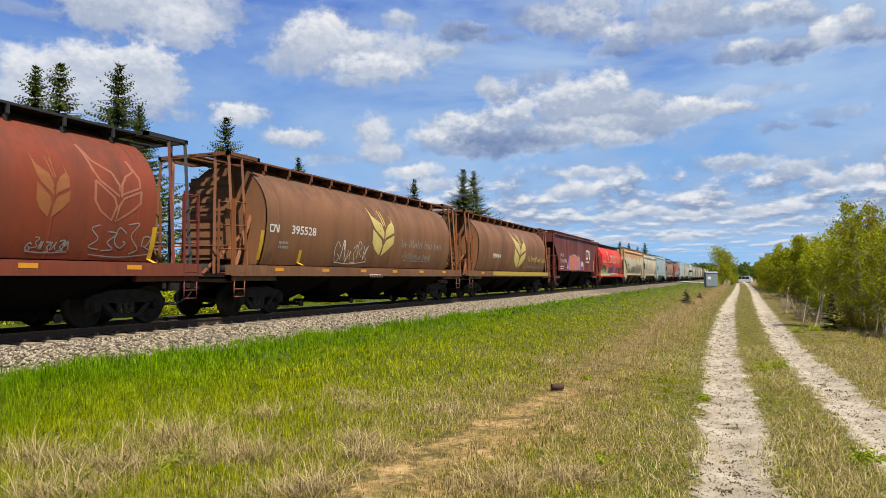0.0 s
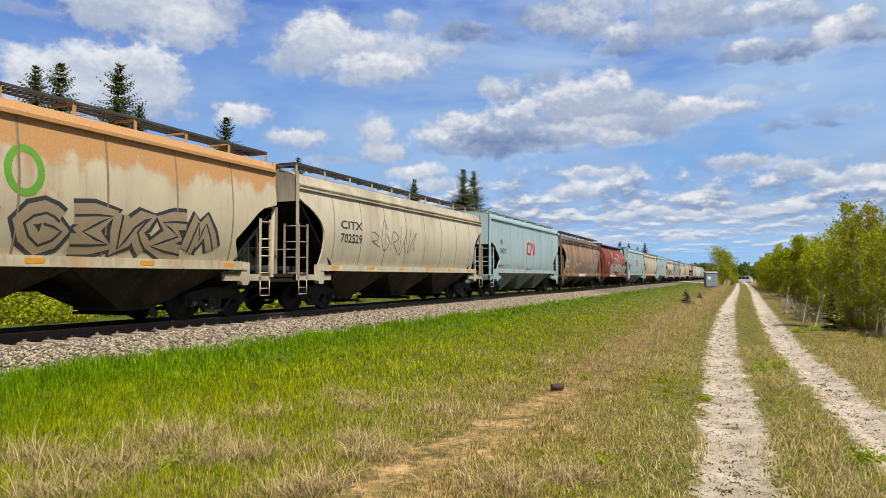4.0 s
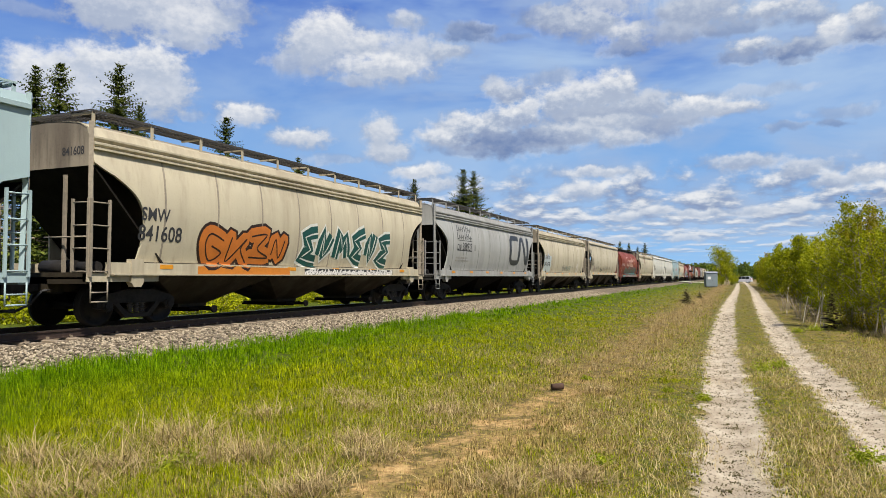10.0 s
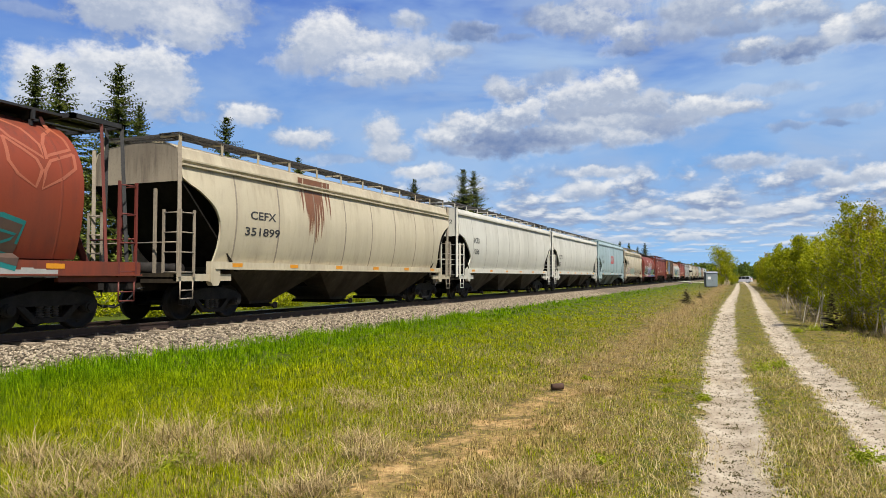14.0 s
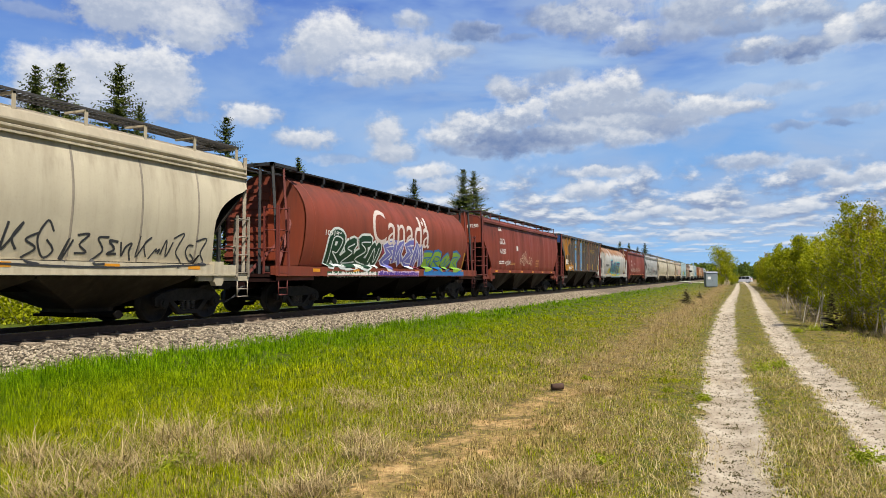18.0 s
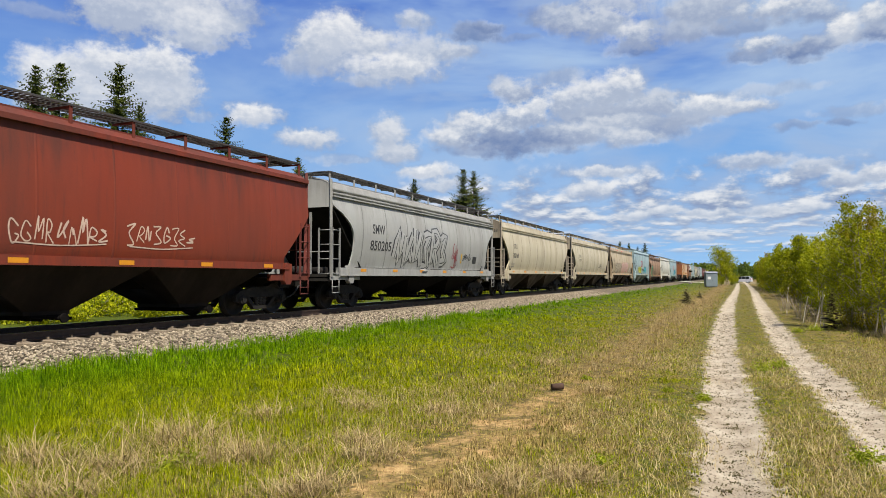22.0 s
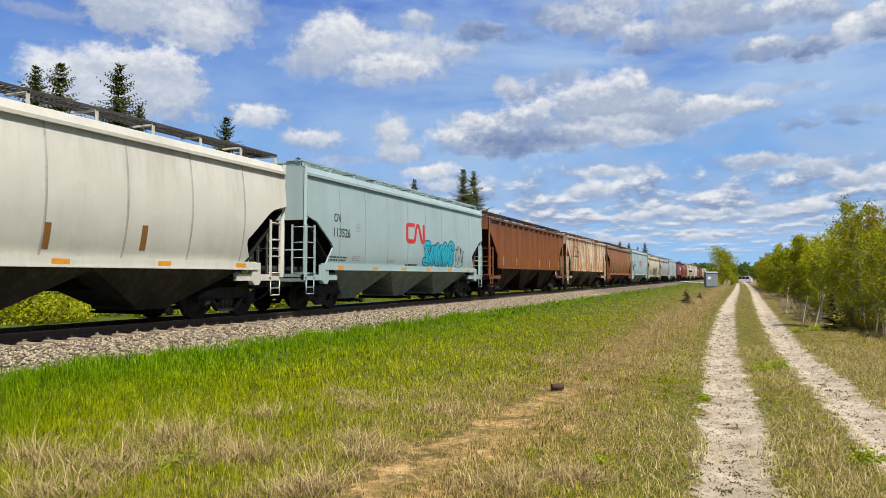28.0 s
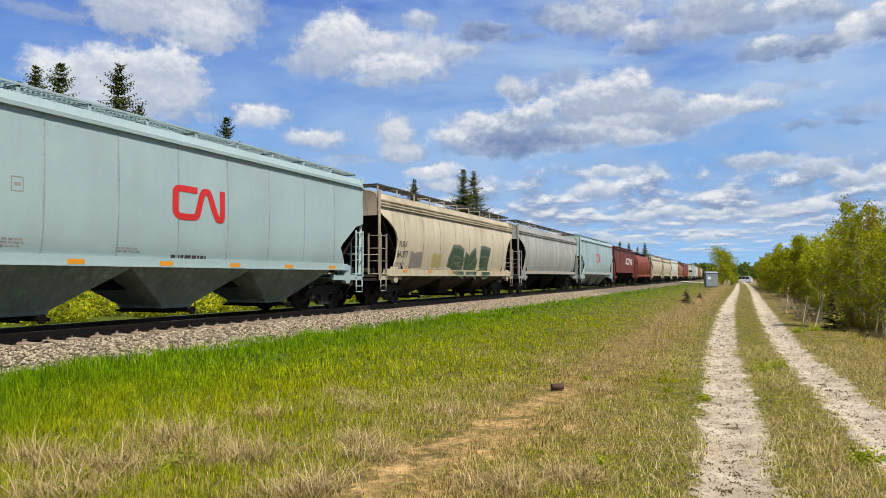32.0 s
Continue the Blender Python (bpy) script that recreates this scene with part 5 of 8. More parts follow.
piece(22, 2.61, 1.11, 2.61, 1.07, 3, ink(220, 214, 204), ink(176, 92, 84))
piece(22, 5.46, 1.37, 4.06, 0.72, 4, ink(176, 200, 186), ink(150, 170, 160))
tag(22, 9.71, 1.31, 5.76, 0.88, BLACK_INK, 0.05)
print_bars(22, 1.79, 1.46, 0.88, 0.27, 2, GREY_INK)
letters(23, 6.34, 2.33, 5.08, 1.29, "Canada", ink(230, 214, 204))
flag(23, 6.34, 2.33, 5.08, 1.29, ink(230, 214, 204))
letters(23, 3.16, 2.47, 0.99, 0.18, "109188", WHITE_INK)
piece(23, 3.39, 1.34, 3.66, 1.14, 4, ink(14, 62, 34), ink(235, 240, 235), ink(20, 70, 40), True)
piece(23, 7.16, 1.33, 3.68, 1.21, 4, ink(120, 120, 200), ink(240, 240, 245), ink(160, 50, 80))
piece(23, 10.84, 1.29, 4.31, 0.84, 4, ink(150, 190, 60), ink(20, 110, 190))
patch(23, 3.26, 1.09, 3.45, 0.21, ink(22, 90, 50), "patch")
patch(23, 6.72, 1.11, 3.63, 0.23, ink(220, 190, 220), "patch")
patch(23, 10.84, 1.11, 4.68, 0.25, ink(40, 120, 190), "patch")
tag(23, 6.8, 1.11, 3.5, 0.22, ink(90, 60, 160), 0.06)
tag(23, 3.3, 1.1, 3.3, 0.2, WHITE_INK, 0.06)
patch(23, 15.7, 1.39, 0.08, 0.88, YELLOW, "stripe")
letters(24, 3.36, 2.97, 1.01, 0.32, "GACX", WHITE_INK)
letters(24, 3.38, 2.43, 1.01, 0.29, "63250", WHITE_INK)
tag(24, 7.15, 1.7, 2.89, 0.98, ink(226, 190, 160), 0.04)
tag(24, 4.31, 1.75, 0.99, 0.37, WHITE_INK, 0.03)
patch(24, 3.24, 3.87, 0.58, 0.05, WHITE_INK, "line")
patch(24, 3.24, 3.79, 0.58, 0.05, WHITE_INK, "line")
patch(24, 3.24, 3.72, 0.58, 0.05, WHITE_INK, "line")
print_bars(24, 3.19, 1.85, 1.02, 0.22, 2, WHITE_INK)
print_bars(24, 5.24, 1.81, 1.14, 0.18, 2, ink(190, 130, 60))
print_bars(24, 10.93, 1.76, 0.95, 0.52, 3, ink(190, 130, 60))
patch(24, 6.55, 2.68, 0.33, 0.29, WHITE_INK, "panel")
patch(25, 2.15, 2.02, 0.66, 0.79, ink(84, 66, 42), "panel")
patch(25, 3.05, 2.07, 0.74, 0.83, ink(84, 66, 42), "panel")
letters(25, 2.18, 2.12, 1.37, 0.37, "101 52", WHITE_INK)
letters(25, 2.22, 2.55, 0.34, 0.3, "IC", WHITE_INK)
print_bars(25, 3.15, 1.71, 0.39, 0.26, 2, WHITE_INK)
print_bars(25, 4.08, 1.74, 0.37, 0.25, 2, WHITE_INK)
letters(25, 4.08, 3.7, 2.47, 0.48, "L A S K A N", ink(138, 116, 62))
letters(25, 7.67, 3.91, 3.68, 0.53, "G R A I N", ink(138, 116, 62))
letters(25, 5.41, 3.23, 1.02, 0.34, "A L A", ink(138, 116, 62))
letters(25, 6.81, 3.23, 3.84, 0.51, "S K A  A N D", ink(138, 116, 62))
letters(25, 12.4, 3.83, 3.15, 0.52, "S E R V I N G", ink(138, 116, 62))
letters(25, 12.09, 3.15, 2.15, 0.47, "W O R L D", ink(138, 116, 62))
polygon(25, 0.80, 3.01, [(0.0, 1.3), (1.18, 1.38), (2.16, 1.37), (2.16, 0.51), (1.11, 0.0), (0.28, 0.8)], WORN_ORANGE)
polygon(25, 1.11, 1.59, [(0.0, 2.09), (0.8, 1.42), (1.85, 1.93), (1.88, 0.0), (0.94, 0.02), (0.83, 1.3)], WORN_ORANGE)
polygon(25, 3.02, 3.55, [(0.0, 0.75), (0.78, 0.76), (0.13, 0.0), (0.0, 0.03)], WORN_ORANGE)
polygon(25, 3.05, 1.56, [(0.0, 1.59), (1.71, 0.25), (1.71, 0.0), (0.0, 0.01)], WORN_ORANGE)
polygon(25, 3.02, 1.57, [(0.0, 0.03), (0.0, 0.63), (0.95, 0.0)], WORN_ORANGE)
letters(26, 2.39, 2.19, 2.02, 0.26, "382656", BLACK_INK)
blob(26, 4.42, 1.14, 8.15, 1.28, ink(196, 180, 20), 0.004)
piece(26, 5.36, 1.27, 6.05, 1.35, 5, ink(84, 74, 116), ink(60, 196, 196))
patch(26, 5.64, 1.03, 6.1, 0.17, ink(150, 200, 220), "patch")
patch(26, 15.41, 1.44, 0.12, 0.83, YELLOW, "stripe")
letters(27, 3.35, 2.94, 0.76, 0.3, "GACX", WHITE_INK)
letters(27, 3.35, 2.44, 0.83, 0.28, "63166", WHITE_INK)
tag(27, 4.11, 1.76, 2.9, 0.54, ink(226, 196, 176), 0.035)
tag(27, 7.48, 1.73, 2.22, 0.58, ink(226, 196, 176), 0.035)
tag(27, 10.16, 1.75, 2.07, 0.57, ink(226, 196, 176), 0.035)
print_bars(27, 3.14, 1.84, 0.89, 0.25, 2, WHITE_INK)
patch(27, 6.53, 2.72, 0.22, 0.21, WHITE_INK, "panel")
letters(28, 3.35, 2.69, 0.97, 0.36, "SMW", BLACK_INK)
letters(28, 3.22, 2.08, 1.66, 0.37, "850205", BLACK_INK)
piece(28, 5.11, 1.42, 5.4, 1.65, 6, ink(190, 190, 186), ink(60, 60, 64))
tag(28, 12.55, 1.88, 1.18, 0.41, BLACK_INK, 0.05)
tag(28, 11.15, 1.53, 0.73, 1.27, ink(150, 50, 60), 0.06)
patch(28, 13.93, 1.77, 0.54, 0.35, BLACK_INK, "panel")
patch(28, 12.32, 1.76, 0.13, 0.45, YELLOW, "stripe")
letters(29, 2.88, 2.8, 0.77, 0.27, "CITX", BLACK_INK)
letters(29, 2.82, 2.25, 1.1, 0.29, "702168", BLACK_INK)
print_bars(29, 2.67, 1.68, 0.82, 0.32, 2, GREY_INK)
letters(30, 3.36, 2.76, 0.73, 0.25, "CEFX", BLACK_INK)
letters(30, 3.36, 2.42, 0.86, 0.22, "71209", BLACK_INK)
tag(30, 12.57, 1.86, 1.44, 0.52, BLACK_INK, 0.04)
letters(31, 2.48, 2.78, 0.98, 0.31, "CEFX", BLACK_INK)
letters(31, 2.48, 2.25, 1.17, 0.27, "71211", BLACK_INK)
piece(31, 3.9, 1.58, 3.95, 0.88, 5, ink(206, 190, 164), BLACK_INK, None, True)
tag(31, 15.24, 1.85, 0.99, 0.52, ink(70, 60, 54), 0.04)
piece(31, 8.33, 1.66, 5.03, 1.05, 6, ink(228, 190, 176), ink(214, 148, 136), ink(170, 190, 200), True)
patch(31, 14.45, 1.76, 0.51, 0.37, WHITE_INK, "panel")
patch(31, 1.45, 4.03, 0.43, 0.1, ink(190, 40, 50), "reflector")
patch(31, 5.27, 4.04, 0.66, 0.12, ink(190, 40, 50), "reflector")
patch(31, 8.63, 3.99, 0.9, 0.14, ink(190, 40, 50), "reflector")
piece(32, 4.67, 1.37, 3.29, 1.13, 4, ink(226, 226, 30), ink(30, 30, 30), ink(226, 226, 30))
tag(32, 0.81, 2.79, 1.58, 0.97, BLACK_INK, 0.05)
piece(32, 10.47, 1.52, 2.74, 0.99, 3, ink(70, 190, 210), ink(40, 60, 60))
tag(32, 8.39, 1.93, 2.21, 0.39, BLACK_INK, 0.05)
tag(32, 3.85, 2.04, 0.73, 0.4, BLACK_INK, 0.05)
piece(33, 2.85, 1.11, 1.88, 1.34, 1, ink(40, 150, 90), BLACK_INK)
tag(33, 4.96, 1.18, 5.65, 1.31, BLACK_INK, 0.06)
letters(34, 1.94, 2.82, 0.84, 0.41, "FCTX", BLACK_INK)
letters(34, 2.0, 2.28, 0.67, 0.35, "270", BLACK_INK)
print_bars(34, 1.82, 1.63, 0.74, 0.26, 2, GREY_INK)
patch(34, 3.47, 2.61, 0.26, 0.28, ink(150, 150, 146), "panel")
patch(34, 1.49, 1.46, 0.06, 0.34, ink(150, 104, 50), "stripe")
patch(34, 4.74, 1.53, 0.09, 0.41, ink(150, 104, 50), "stripe")
patch(34, 7.2, 1.58, 0.11, 0.46, ink(150, 104, 50), "stripe")
patch(34, 10.19, 1.65, 0.15, 0.52, ink(150, 104, 50), "stripe")
patch(34, 12.57, 1.7, 0.17, 0.57, ink(150, 104, 50), "stripe")
piece(35, 9.42, 1.47, 3.41, 1.17, 5, ink(30, 190, 215), ink(16, 60, 90), ink(30, 190, 215), True)
tag(35, 12.98, 1.55, 1.11, 1.09, BLACK_INK, 0.05)
word_bars(37, 3.03, 3.45, 1.9, 0.28, (8,), ink(70, 62, 54))
word_bars(37, 3.03, 3.08, 1.99, 0.28, (8,), ink(70, 62, 54))
letters(37, 3.66, 2.71, 1.36, 0.29, "384663", BLACK_INK)
loop_mark(37, 2.91, 2.75, 0.27, 0.54, BLACK_INK, 0.19)
print_bars(37, 3.01, 2.32, 1.27, 0.25, 2, GREY_INK)
patch(37, 5.22, 1.71, 0.15, 0.44, YELLOW, "stripe")
patch(37, 13.25, 1.66, 0.24, 0.55, YELLOW, "stripe")
letters(38, 2.63, 2.48, 0.79, 0.3, "FCTX", ink(116, 70, 42))
letters(38, 2.55, 2.0, 0.61, 0.25, "552", ink(116, 70, 42))
tag(38, 3.89, 1.43, 2.4, 0.86, ink(196, 168, 138), 0.03)
tag(38, 6.22, 1.58, 0.55, 0.5, ink(80, 180, 176), 0.04)
patch(38, 1.87, 1.67, 0.14, 0.96, ink(196, 136, 58), "stripe")
patch(38, 7.44, 1.57, 0.21, 0.68, ink(196, 136, 58), "stripe")
patch(38, 10.79, 1.57, 0.19, 0.68, ink(196, 136, 58), "stripe")
letters(40, 2.17, 2.29, 0.72, 0.25, "FURX", BLACK_INK)
letters(40, 2.07, 1.88, 0.97, 0.27, "841877", BLACK_INK)
piece(40, 7.53, 1.28, 5.75, 0.91, 3, ink(60, 86, 64), ink(110, 120, 100))
patch(40, 5.5, 1.52, 1.08, 0.68, ink(190, 176, 120), "patch")
patch(40, 3.26, 1.44, 1.17, 0.73, ink(150, 140, 136), "patch")
print_bars(40, 1.87, 1.47, 1.12, 0.27, 2, GREY_INK)
loop_mark(43, 9.52, 2.6, 0.78, 5.53, WHITE_INK, 0.19)
FLAT_NUMBERS = {7: "114215", 10: "113860", 12: "114089", 21: "113608", 32: "113517", 35: "113526", 39: "114529", 42: "", 51: ""}
for k, number in FLAT_NUMBERS.items():
    loop_mark(k, 7.67, 2.49, 0.83, 1.83, RED_INK, 0.19)
    if number:
        loop_mark(k, 2.25, 2.95, 0.27, 0.41, BLACK_INK, 0.17)
        letters(k, 2.22, 2.45, 1.07, 0.3, number, BLACK_INK)
        print_bars(k, 7.71, 1.53, 1.41, 0.19, 1, BLACK_INK)
        print_bars(k, 1.96, 1.64, 1.3, 0.2, 2, BLACK_INK)
        print_bars(k, 3.49, 1.67, 0.58, 0.19, 3, GREY_INK)
        print_bars(k, 6.13, 1.66, 0.69, 0.12, 2, GREY_INK)
        outline(k, 3.71, 2.7, 0.25, 0.28, GREY_INK)
        TRAIN[k].flat_mark("number", fit_text(number, 0.62, 0.17), -0.95, 3.72, BLACK_INK)
        TRAIN[k].flat_mark("small_print", bars(0.7, 0.7, 6, k), -0.95, 2.98, GREY_INK)
end_label = Flat().rect(0, 0, 1.0, 0.34)
TRAIN[25].flat_mark("end_band", Flat().rect(-1.45, 0, 2.9, 0.52), 0, 3.78, ink(40, 72, 128))
TRAIN[25].flat_mark("end_label", end_label, -0.1, 3.86, ink(110, 180, 225)).location.y = -0.01
TRAIN[25].flat_mark("number", fit_text("10152", 0.7, 0.18), 0.05, 3.94, WHITE_INK).location.y = -0.02
for side_post in [o for o in TRAIN[25].root.children if o.name.startswith("side_post") and o.location.x > 0][3:6:2]:
    side_post.material_slots[0].material = ink(110, 150, 190)
for k, number in {5: "11521", 11: "851152", 30: "71209", 31: "71211", 16: "849391", 24: "63250", 27: "63166", 29: "702168", 34: "270", 19: "6042", 13: "841608"}.items():
    TRAIN[k].flat_mark("number", fit_text(number, 0.66, 0.19), 0.55, 3.75 if k in (24, 27) else 3.7, WHITE_INK if k in (24, 27) else BLACK_INK)



# ---- ground ----
LEFT_RUT = [(-30, 0.3), (2, 0.06), (5, 0.0), (10, -0.12), (17, -0.33), (26, -0.38), (37, -0.4), (55, -0.28), (74, -0.05), (110, 0.2), (160, 0.4), (400, 0.6)]
GAUGE = [(-30, 1.5), (5, 1.5), (10, 1.42), (17, 1.40), (37, 1.62), (74, 1.75), (160, 1.8), (400, 1.8)]


def rut(y):
    ys, xs = zip(*LEFT_RUT)
    return np.interp(y, ys, xs)


def rut_right(y):
    ys, ws = zip(*GAUGE)
    return rut(y) + np.interp(y, ys, ws)


def ground_z(x, y):
    """Height of the ground: the road is level, the field dips a little and climbs to the ballast."""
    x, y = np.asarray(x, float), np.asarray(y, float)
    dip = -0.10 * np.exp(-((x + 5.5) / 2.6) ** 2)
    climb = 0.06 * np.clip((x + 8.5) / -2.0, 0, 1)
    lumps = 0.035 * np.sin(x * 1.7 + 0.6 * np.sin(y * 0.9)) * np.sin(y * 1.3 + 1.0) + 0.02 * np.sin(x * 3.9 + y * 2.7)
    wl, wr = np.abs(x - rut(y)), np.abs(x - rut_right(y))
    w = np.minimum(wl, wr)
    flat = np.clip((np.abs(x - 0.6) - 1.6) / 1.5, 0, 1)
    z = dip + climb + lumps * (0.35 + 0.65 * flat) - 0.045 * np.exp(-(w / 0.22) ** 2)
    return z


def graded(points):
    """Coordinates from stretches (start, end, step)."""
    out = []
    for a, b, s in points:
        n = max(1, int(round((b - a) / s)))
        out += [a + (b - a) * i / n for i in range(n)]
    return np.array(out + [points[-1][1]])


GX = graded([(-4000, -600, 425), (-600, -100, 50), (-100, -30, 5), (-30, -12, 0.6), (-12, -2, 0.22), (-2, 2.8, 0.07), (2.8, 8, 0.3), (8, 40, 2), (40, 400, 30), (400, 4000, 450)])
GY = graded([(-4000, -400, 450), (-400, -30, 37), (-30, 2, 1.6), (2, 22, 0.14), (22, 60, 0.5), (60, 180, 2), (180, 600, 21), (600, 4500, 390)])
xx, yy = np.meshgrid(GX, GY)
zz = ground_z(xx, yy)
nx, ny = len(GX), len(GY)
idx = np.arange(nx * ny).reshape(ny, nx)
quads = np.stack([idx[:-1, :-1], idx[:-1, 1:], idx[1:, 1:], idx[1:, :-1]], -1).reshape(-1, 4)
ground_mesh = array_mesh("ground", np.stack([xx, yy, zz], -1).reshape(-1, 3), quads, 4)
ground_mesh.polygons.foreach_set("use_smooth", np.ones(len(quads), bool))
track_bare = np.minimum(np.abs(xx - rut(yy)), np.abs(xx - rut_right(yy)))
attr = ground_mesh.attributes.new("bare", "FLOAT", "POINT")
attr.data.foreach_set("value", np.clip(1.0 - track_bare / 0.62, 0, 1).astype(np.float32).ravel())


def field_tone(m):
    """Greenness of the field at a place: lush by the track, a dry trodden strip, mixed grass by the road; 0 dry, 1 green."""
    geo = m.add("ShaderNodeNewGeometry")
    sep = m.add("ShaderNodeSeparateXYZ")
    m.link(geo.outputs["Position"], sep.inputs[0])
    wide = m.noise(geo.outputs["Position"], 0.45, 4, 0.6)
    patch = m.noise(geo.outputs["Position"], 2.2, 5, 0.65)
    bend = m.math("MULTIPLY", m.math("SUBTRACT", wide, 0.5), 1.6)
    across = m.math("ADD", sep.outputs[0], bend)
    ramp = m.add("ShaderNodeValToRGB")
    stops = ((-10, 1.7), (-8.8, 1.38), (-7.0, 0.98), (-4.6, 0.76), (-3.1, 0.50), (-2.4, 0.06), (-1.9, 0.18), (-1.3, 0.38), (-0.7, 0.62), (0.6, 0.56), (2.2, 0.42), (3.2, 0.30), (6, 0.34))
    el = ramp.color_ramp.elements
    for k, (pos, v) in enumerate(stops):
        e = el[k] if k < 2 else el.new((pos + 10) / 16)
        e.position, e.color = (pos + 10) / 16, (v, v, v, 1)
    m.link(m.ramp(across, -10, 6, 0, 1, False), ramp.inputs[0])
    # the far field is drier
    far = m.ramp(sep.outputs[1], 14, 60, 0.0, -0.10)
    t = m.math("ADD", m.math("ADD", ramp.outputs[0], far), m.math("MULTIPLY", m.math("SUBTRACT", patch, 0.5), 1.5), True)
    return t, geo


def ground_material():
    m = Nodes("field_ground")
    tone, geo = field_tone(m)
    pos = geo.outputs["Position"]
    n1, n2, n3 = m.noise(pos, 2.0, 6, 0.65), m.noise(pos, 14, 5, 0.7), m.noise(pos, 70, 4, 0.7)
    dry = m.mix(m.ramp(n2, 0.3, 0.7), hue(96, 76, 42), hue(196, 164, 100))
    dry = m.mix(m.ramp(n1, 0.4, 0.6, 0.0, 0.6), dry, hue(88, 72, 44))
    green = m.mix(m.ramp(n2, 0.3, 0.7), hue(52, 66, 4), hue(104, 116, 12))
    field = m.mix(tone, dry, green)
    trodden = m.mix(m.ramp(n2, 0.3, 0.7), hue(178, 138, 84), hue(232, 196, 134))
    where = m.add("ShaderNodeSeparateXYZ")
    m.link(pos, where.inputs[0])
    worn = m.math("MULTIPLY", m.ramp(tone, 0.26, 0.0), m.math("MULTIPLY", m.ramp(where.outputs[1], 13.0, 7.5), m.ramp(n1, 0.38, 0.56)))
    field = m.mix(worn, field, trodden)
    att = m.add("ShaderNodeAttribute", attribute_name="bare")
    bare = m.math("ADD", att.outputs["Fac"], m.math("MULTIPLY", m.math("SUBTRACT", n1, 0.5), 0.9))
    bare = m.math("ADD", bare, m.math("MULTIPLY", m.math("SUBTRACT", n2, 0.5), 0.7))
    soil = m.mix(m.ramp(n1, 0.3, 0.7), hue(176, 160, 136), hue(218, 204, 180))
    soil = m.mix(m.ramp(n3, 0.55, 0.75), soil, hue(120, 104, 84))
    c = m.mix(m.ramp(bare, 0.38, 0.58), field, soil)
    m.bump(m.math("ADD", n2, m.math("MULTIPLY", n3, 0.6)), 0.6, 0.04)
    return m.finish(c, 0.95, 0, 0.2)


tagged(part("ground", ground_mesh, ground_material(), None), "grassy field with two pale wheel ruts of a dirt road", "ground", kind="structure")

# ---- track ----
track = thing("railway_track", "straight railway track on a grey gravel bed", "track", kind="structure")


def ballast_bed():
    g = G()
    prof = [(-17.2, -0.25), (-16.6, 0.05), (-15.4, 0.25), (-12.55, 0.25), (-11.4, 0.17), (-10.2, 0.03), (-9.5, -0.3)]
    n = len(g.v)
    ys = list(graded([(-60, 0, 10), (0, 70, 1.0), (70, 800, 30)]))
    for y in ys:
        for x, z in prof:
            g.v.append((x + 0.1 * math.sin(y * 1.9 + z * 9), y, z + 0.025 * math.sin(y * 2.7 + x * 3)))
    k = len(prof)
    for i in range(len(ys) - 1):
        for j in range(k - 1):
            a = n + i * k + j
            g.f.append((a, a + 1, a + k + 1, a + k))
            g.s.append(True)
    return g


def ballast_material():
    m = Nodes("gravel_ballast")
    v = m.coords("Object")
    vor = m.add("ShaderNodeTexVoronoi")
    m.link(v, vor.inputs["Vector"])
    vor.inputs["Scale"].default_value = 17
    n = m.noise(v, 1.2, 4)
    c = m.mix(vor.outputs["Color"], hue(104, 93, 78), hue(192, 178, 154))
    c = m.mix(m.ramp(vor.outputs["Distance"], 0.25, 0.6), c, hue(104, 92, 78))
    c = m.mix(m.ramp(n, 0.45, 0.7, 0, 0.35), c, hue(150, 128, 102))
    m.bump(m.math("SUBTRACT", 1.0, vor.outputs["Distance"]), 0.9, 0.05)
    return m.finish(c, 0.9, 0, 0.25)


def stone_material():
    m = Nodes("ballast_stone")
    geo = m.add("ShaderNodeNewGeometry")
    v = m.coords("Object")
    n = m.noise(v, 30, 4, 0.6)
    a = m.mix(geo.outputs["Random Per Island"], hue(88, 78, 64), hue(206, 190, 164))
    c = m.mix(m.ramp(n, 0.5, 0.8), a, hue(120, 100, 80))
    m.bump(n, 0.3, 0.01)
    return m.finish(c, 0.9, 0, 0.25)


part("ballast_bed", ballast_bed(), ballast_material(), track)
for x in (TRACK - 0.755, TRACK + 0.755):
    r = part("rail", shared(("rail",), lambda: G().box(-0.075, -60, 0.0, 0.075, 800, 0.025).box(-0.012, -60, 0.025, 0.012, 800, 0.13).box(-0.036, -60, 0.13, 0.036, 800, 0.168)), RAIL_STEEL, track)
    r.location = (x, 0, RAIL - 0.17)
    part("rail_head", shared(("rail_head",), lambda: G().box(-0.03, -60, 0.168, 0.03, 800, 0.170)), RAIL_TOP, r)
TIE_WOOD = plain("weathered_tie_timber", hue(150, 134, 114), 0.9, 0, 0.35, 5, 0.4)


def tie():
    g = G()
    g.prism([(-0.115, -0.18), (0.115, -0.18), (0.115, 0.0), (0.10, 0.012), (-0.10, 0.012), (-0.115, 0.0)], -1.32, 1.32)
    for s in (-0.755, 0.755):
        g.box(s - 0.17, -0.09, 0.012, s + 0.17, 0.09, 0.026)
        for d in (-0.13, 0.13):
            g.box(s + d - 0.03, -0.02, 0.026, s + d + 0.03, 0.02, 0.075)
    return g


rng = np.random.default_rng(7)
for k in range(300):
    b = part("tie", shared(("tie",), tie), TIE_WOOD, track)
    b.matrix_basis = pose(TRACK + rng.normal(0, 0.025), -8 + k * 0.56 + rng.normal(0, 0.015), RAIL - 0.195, 0, 0, rng.normal(0, 0.6))


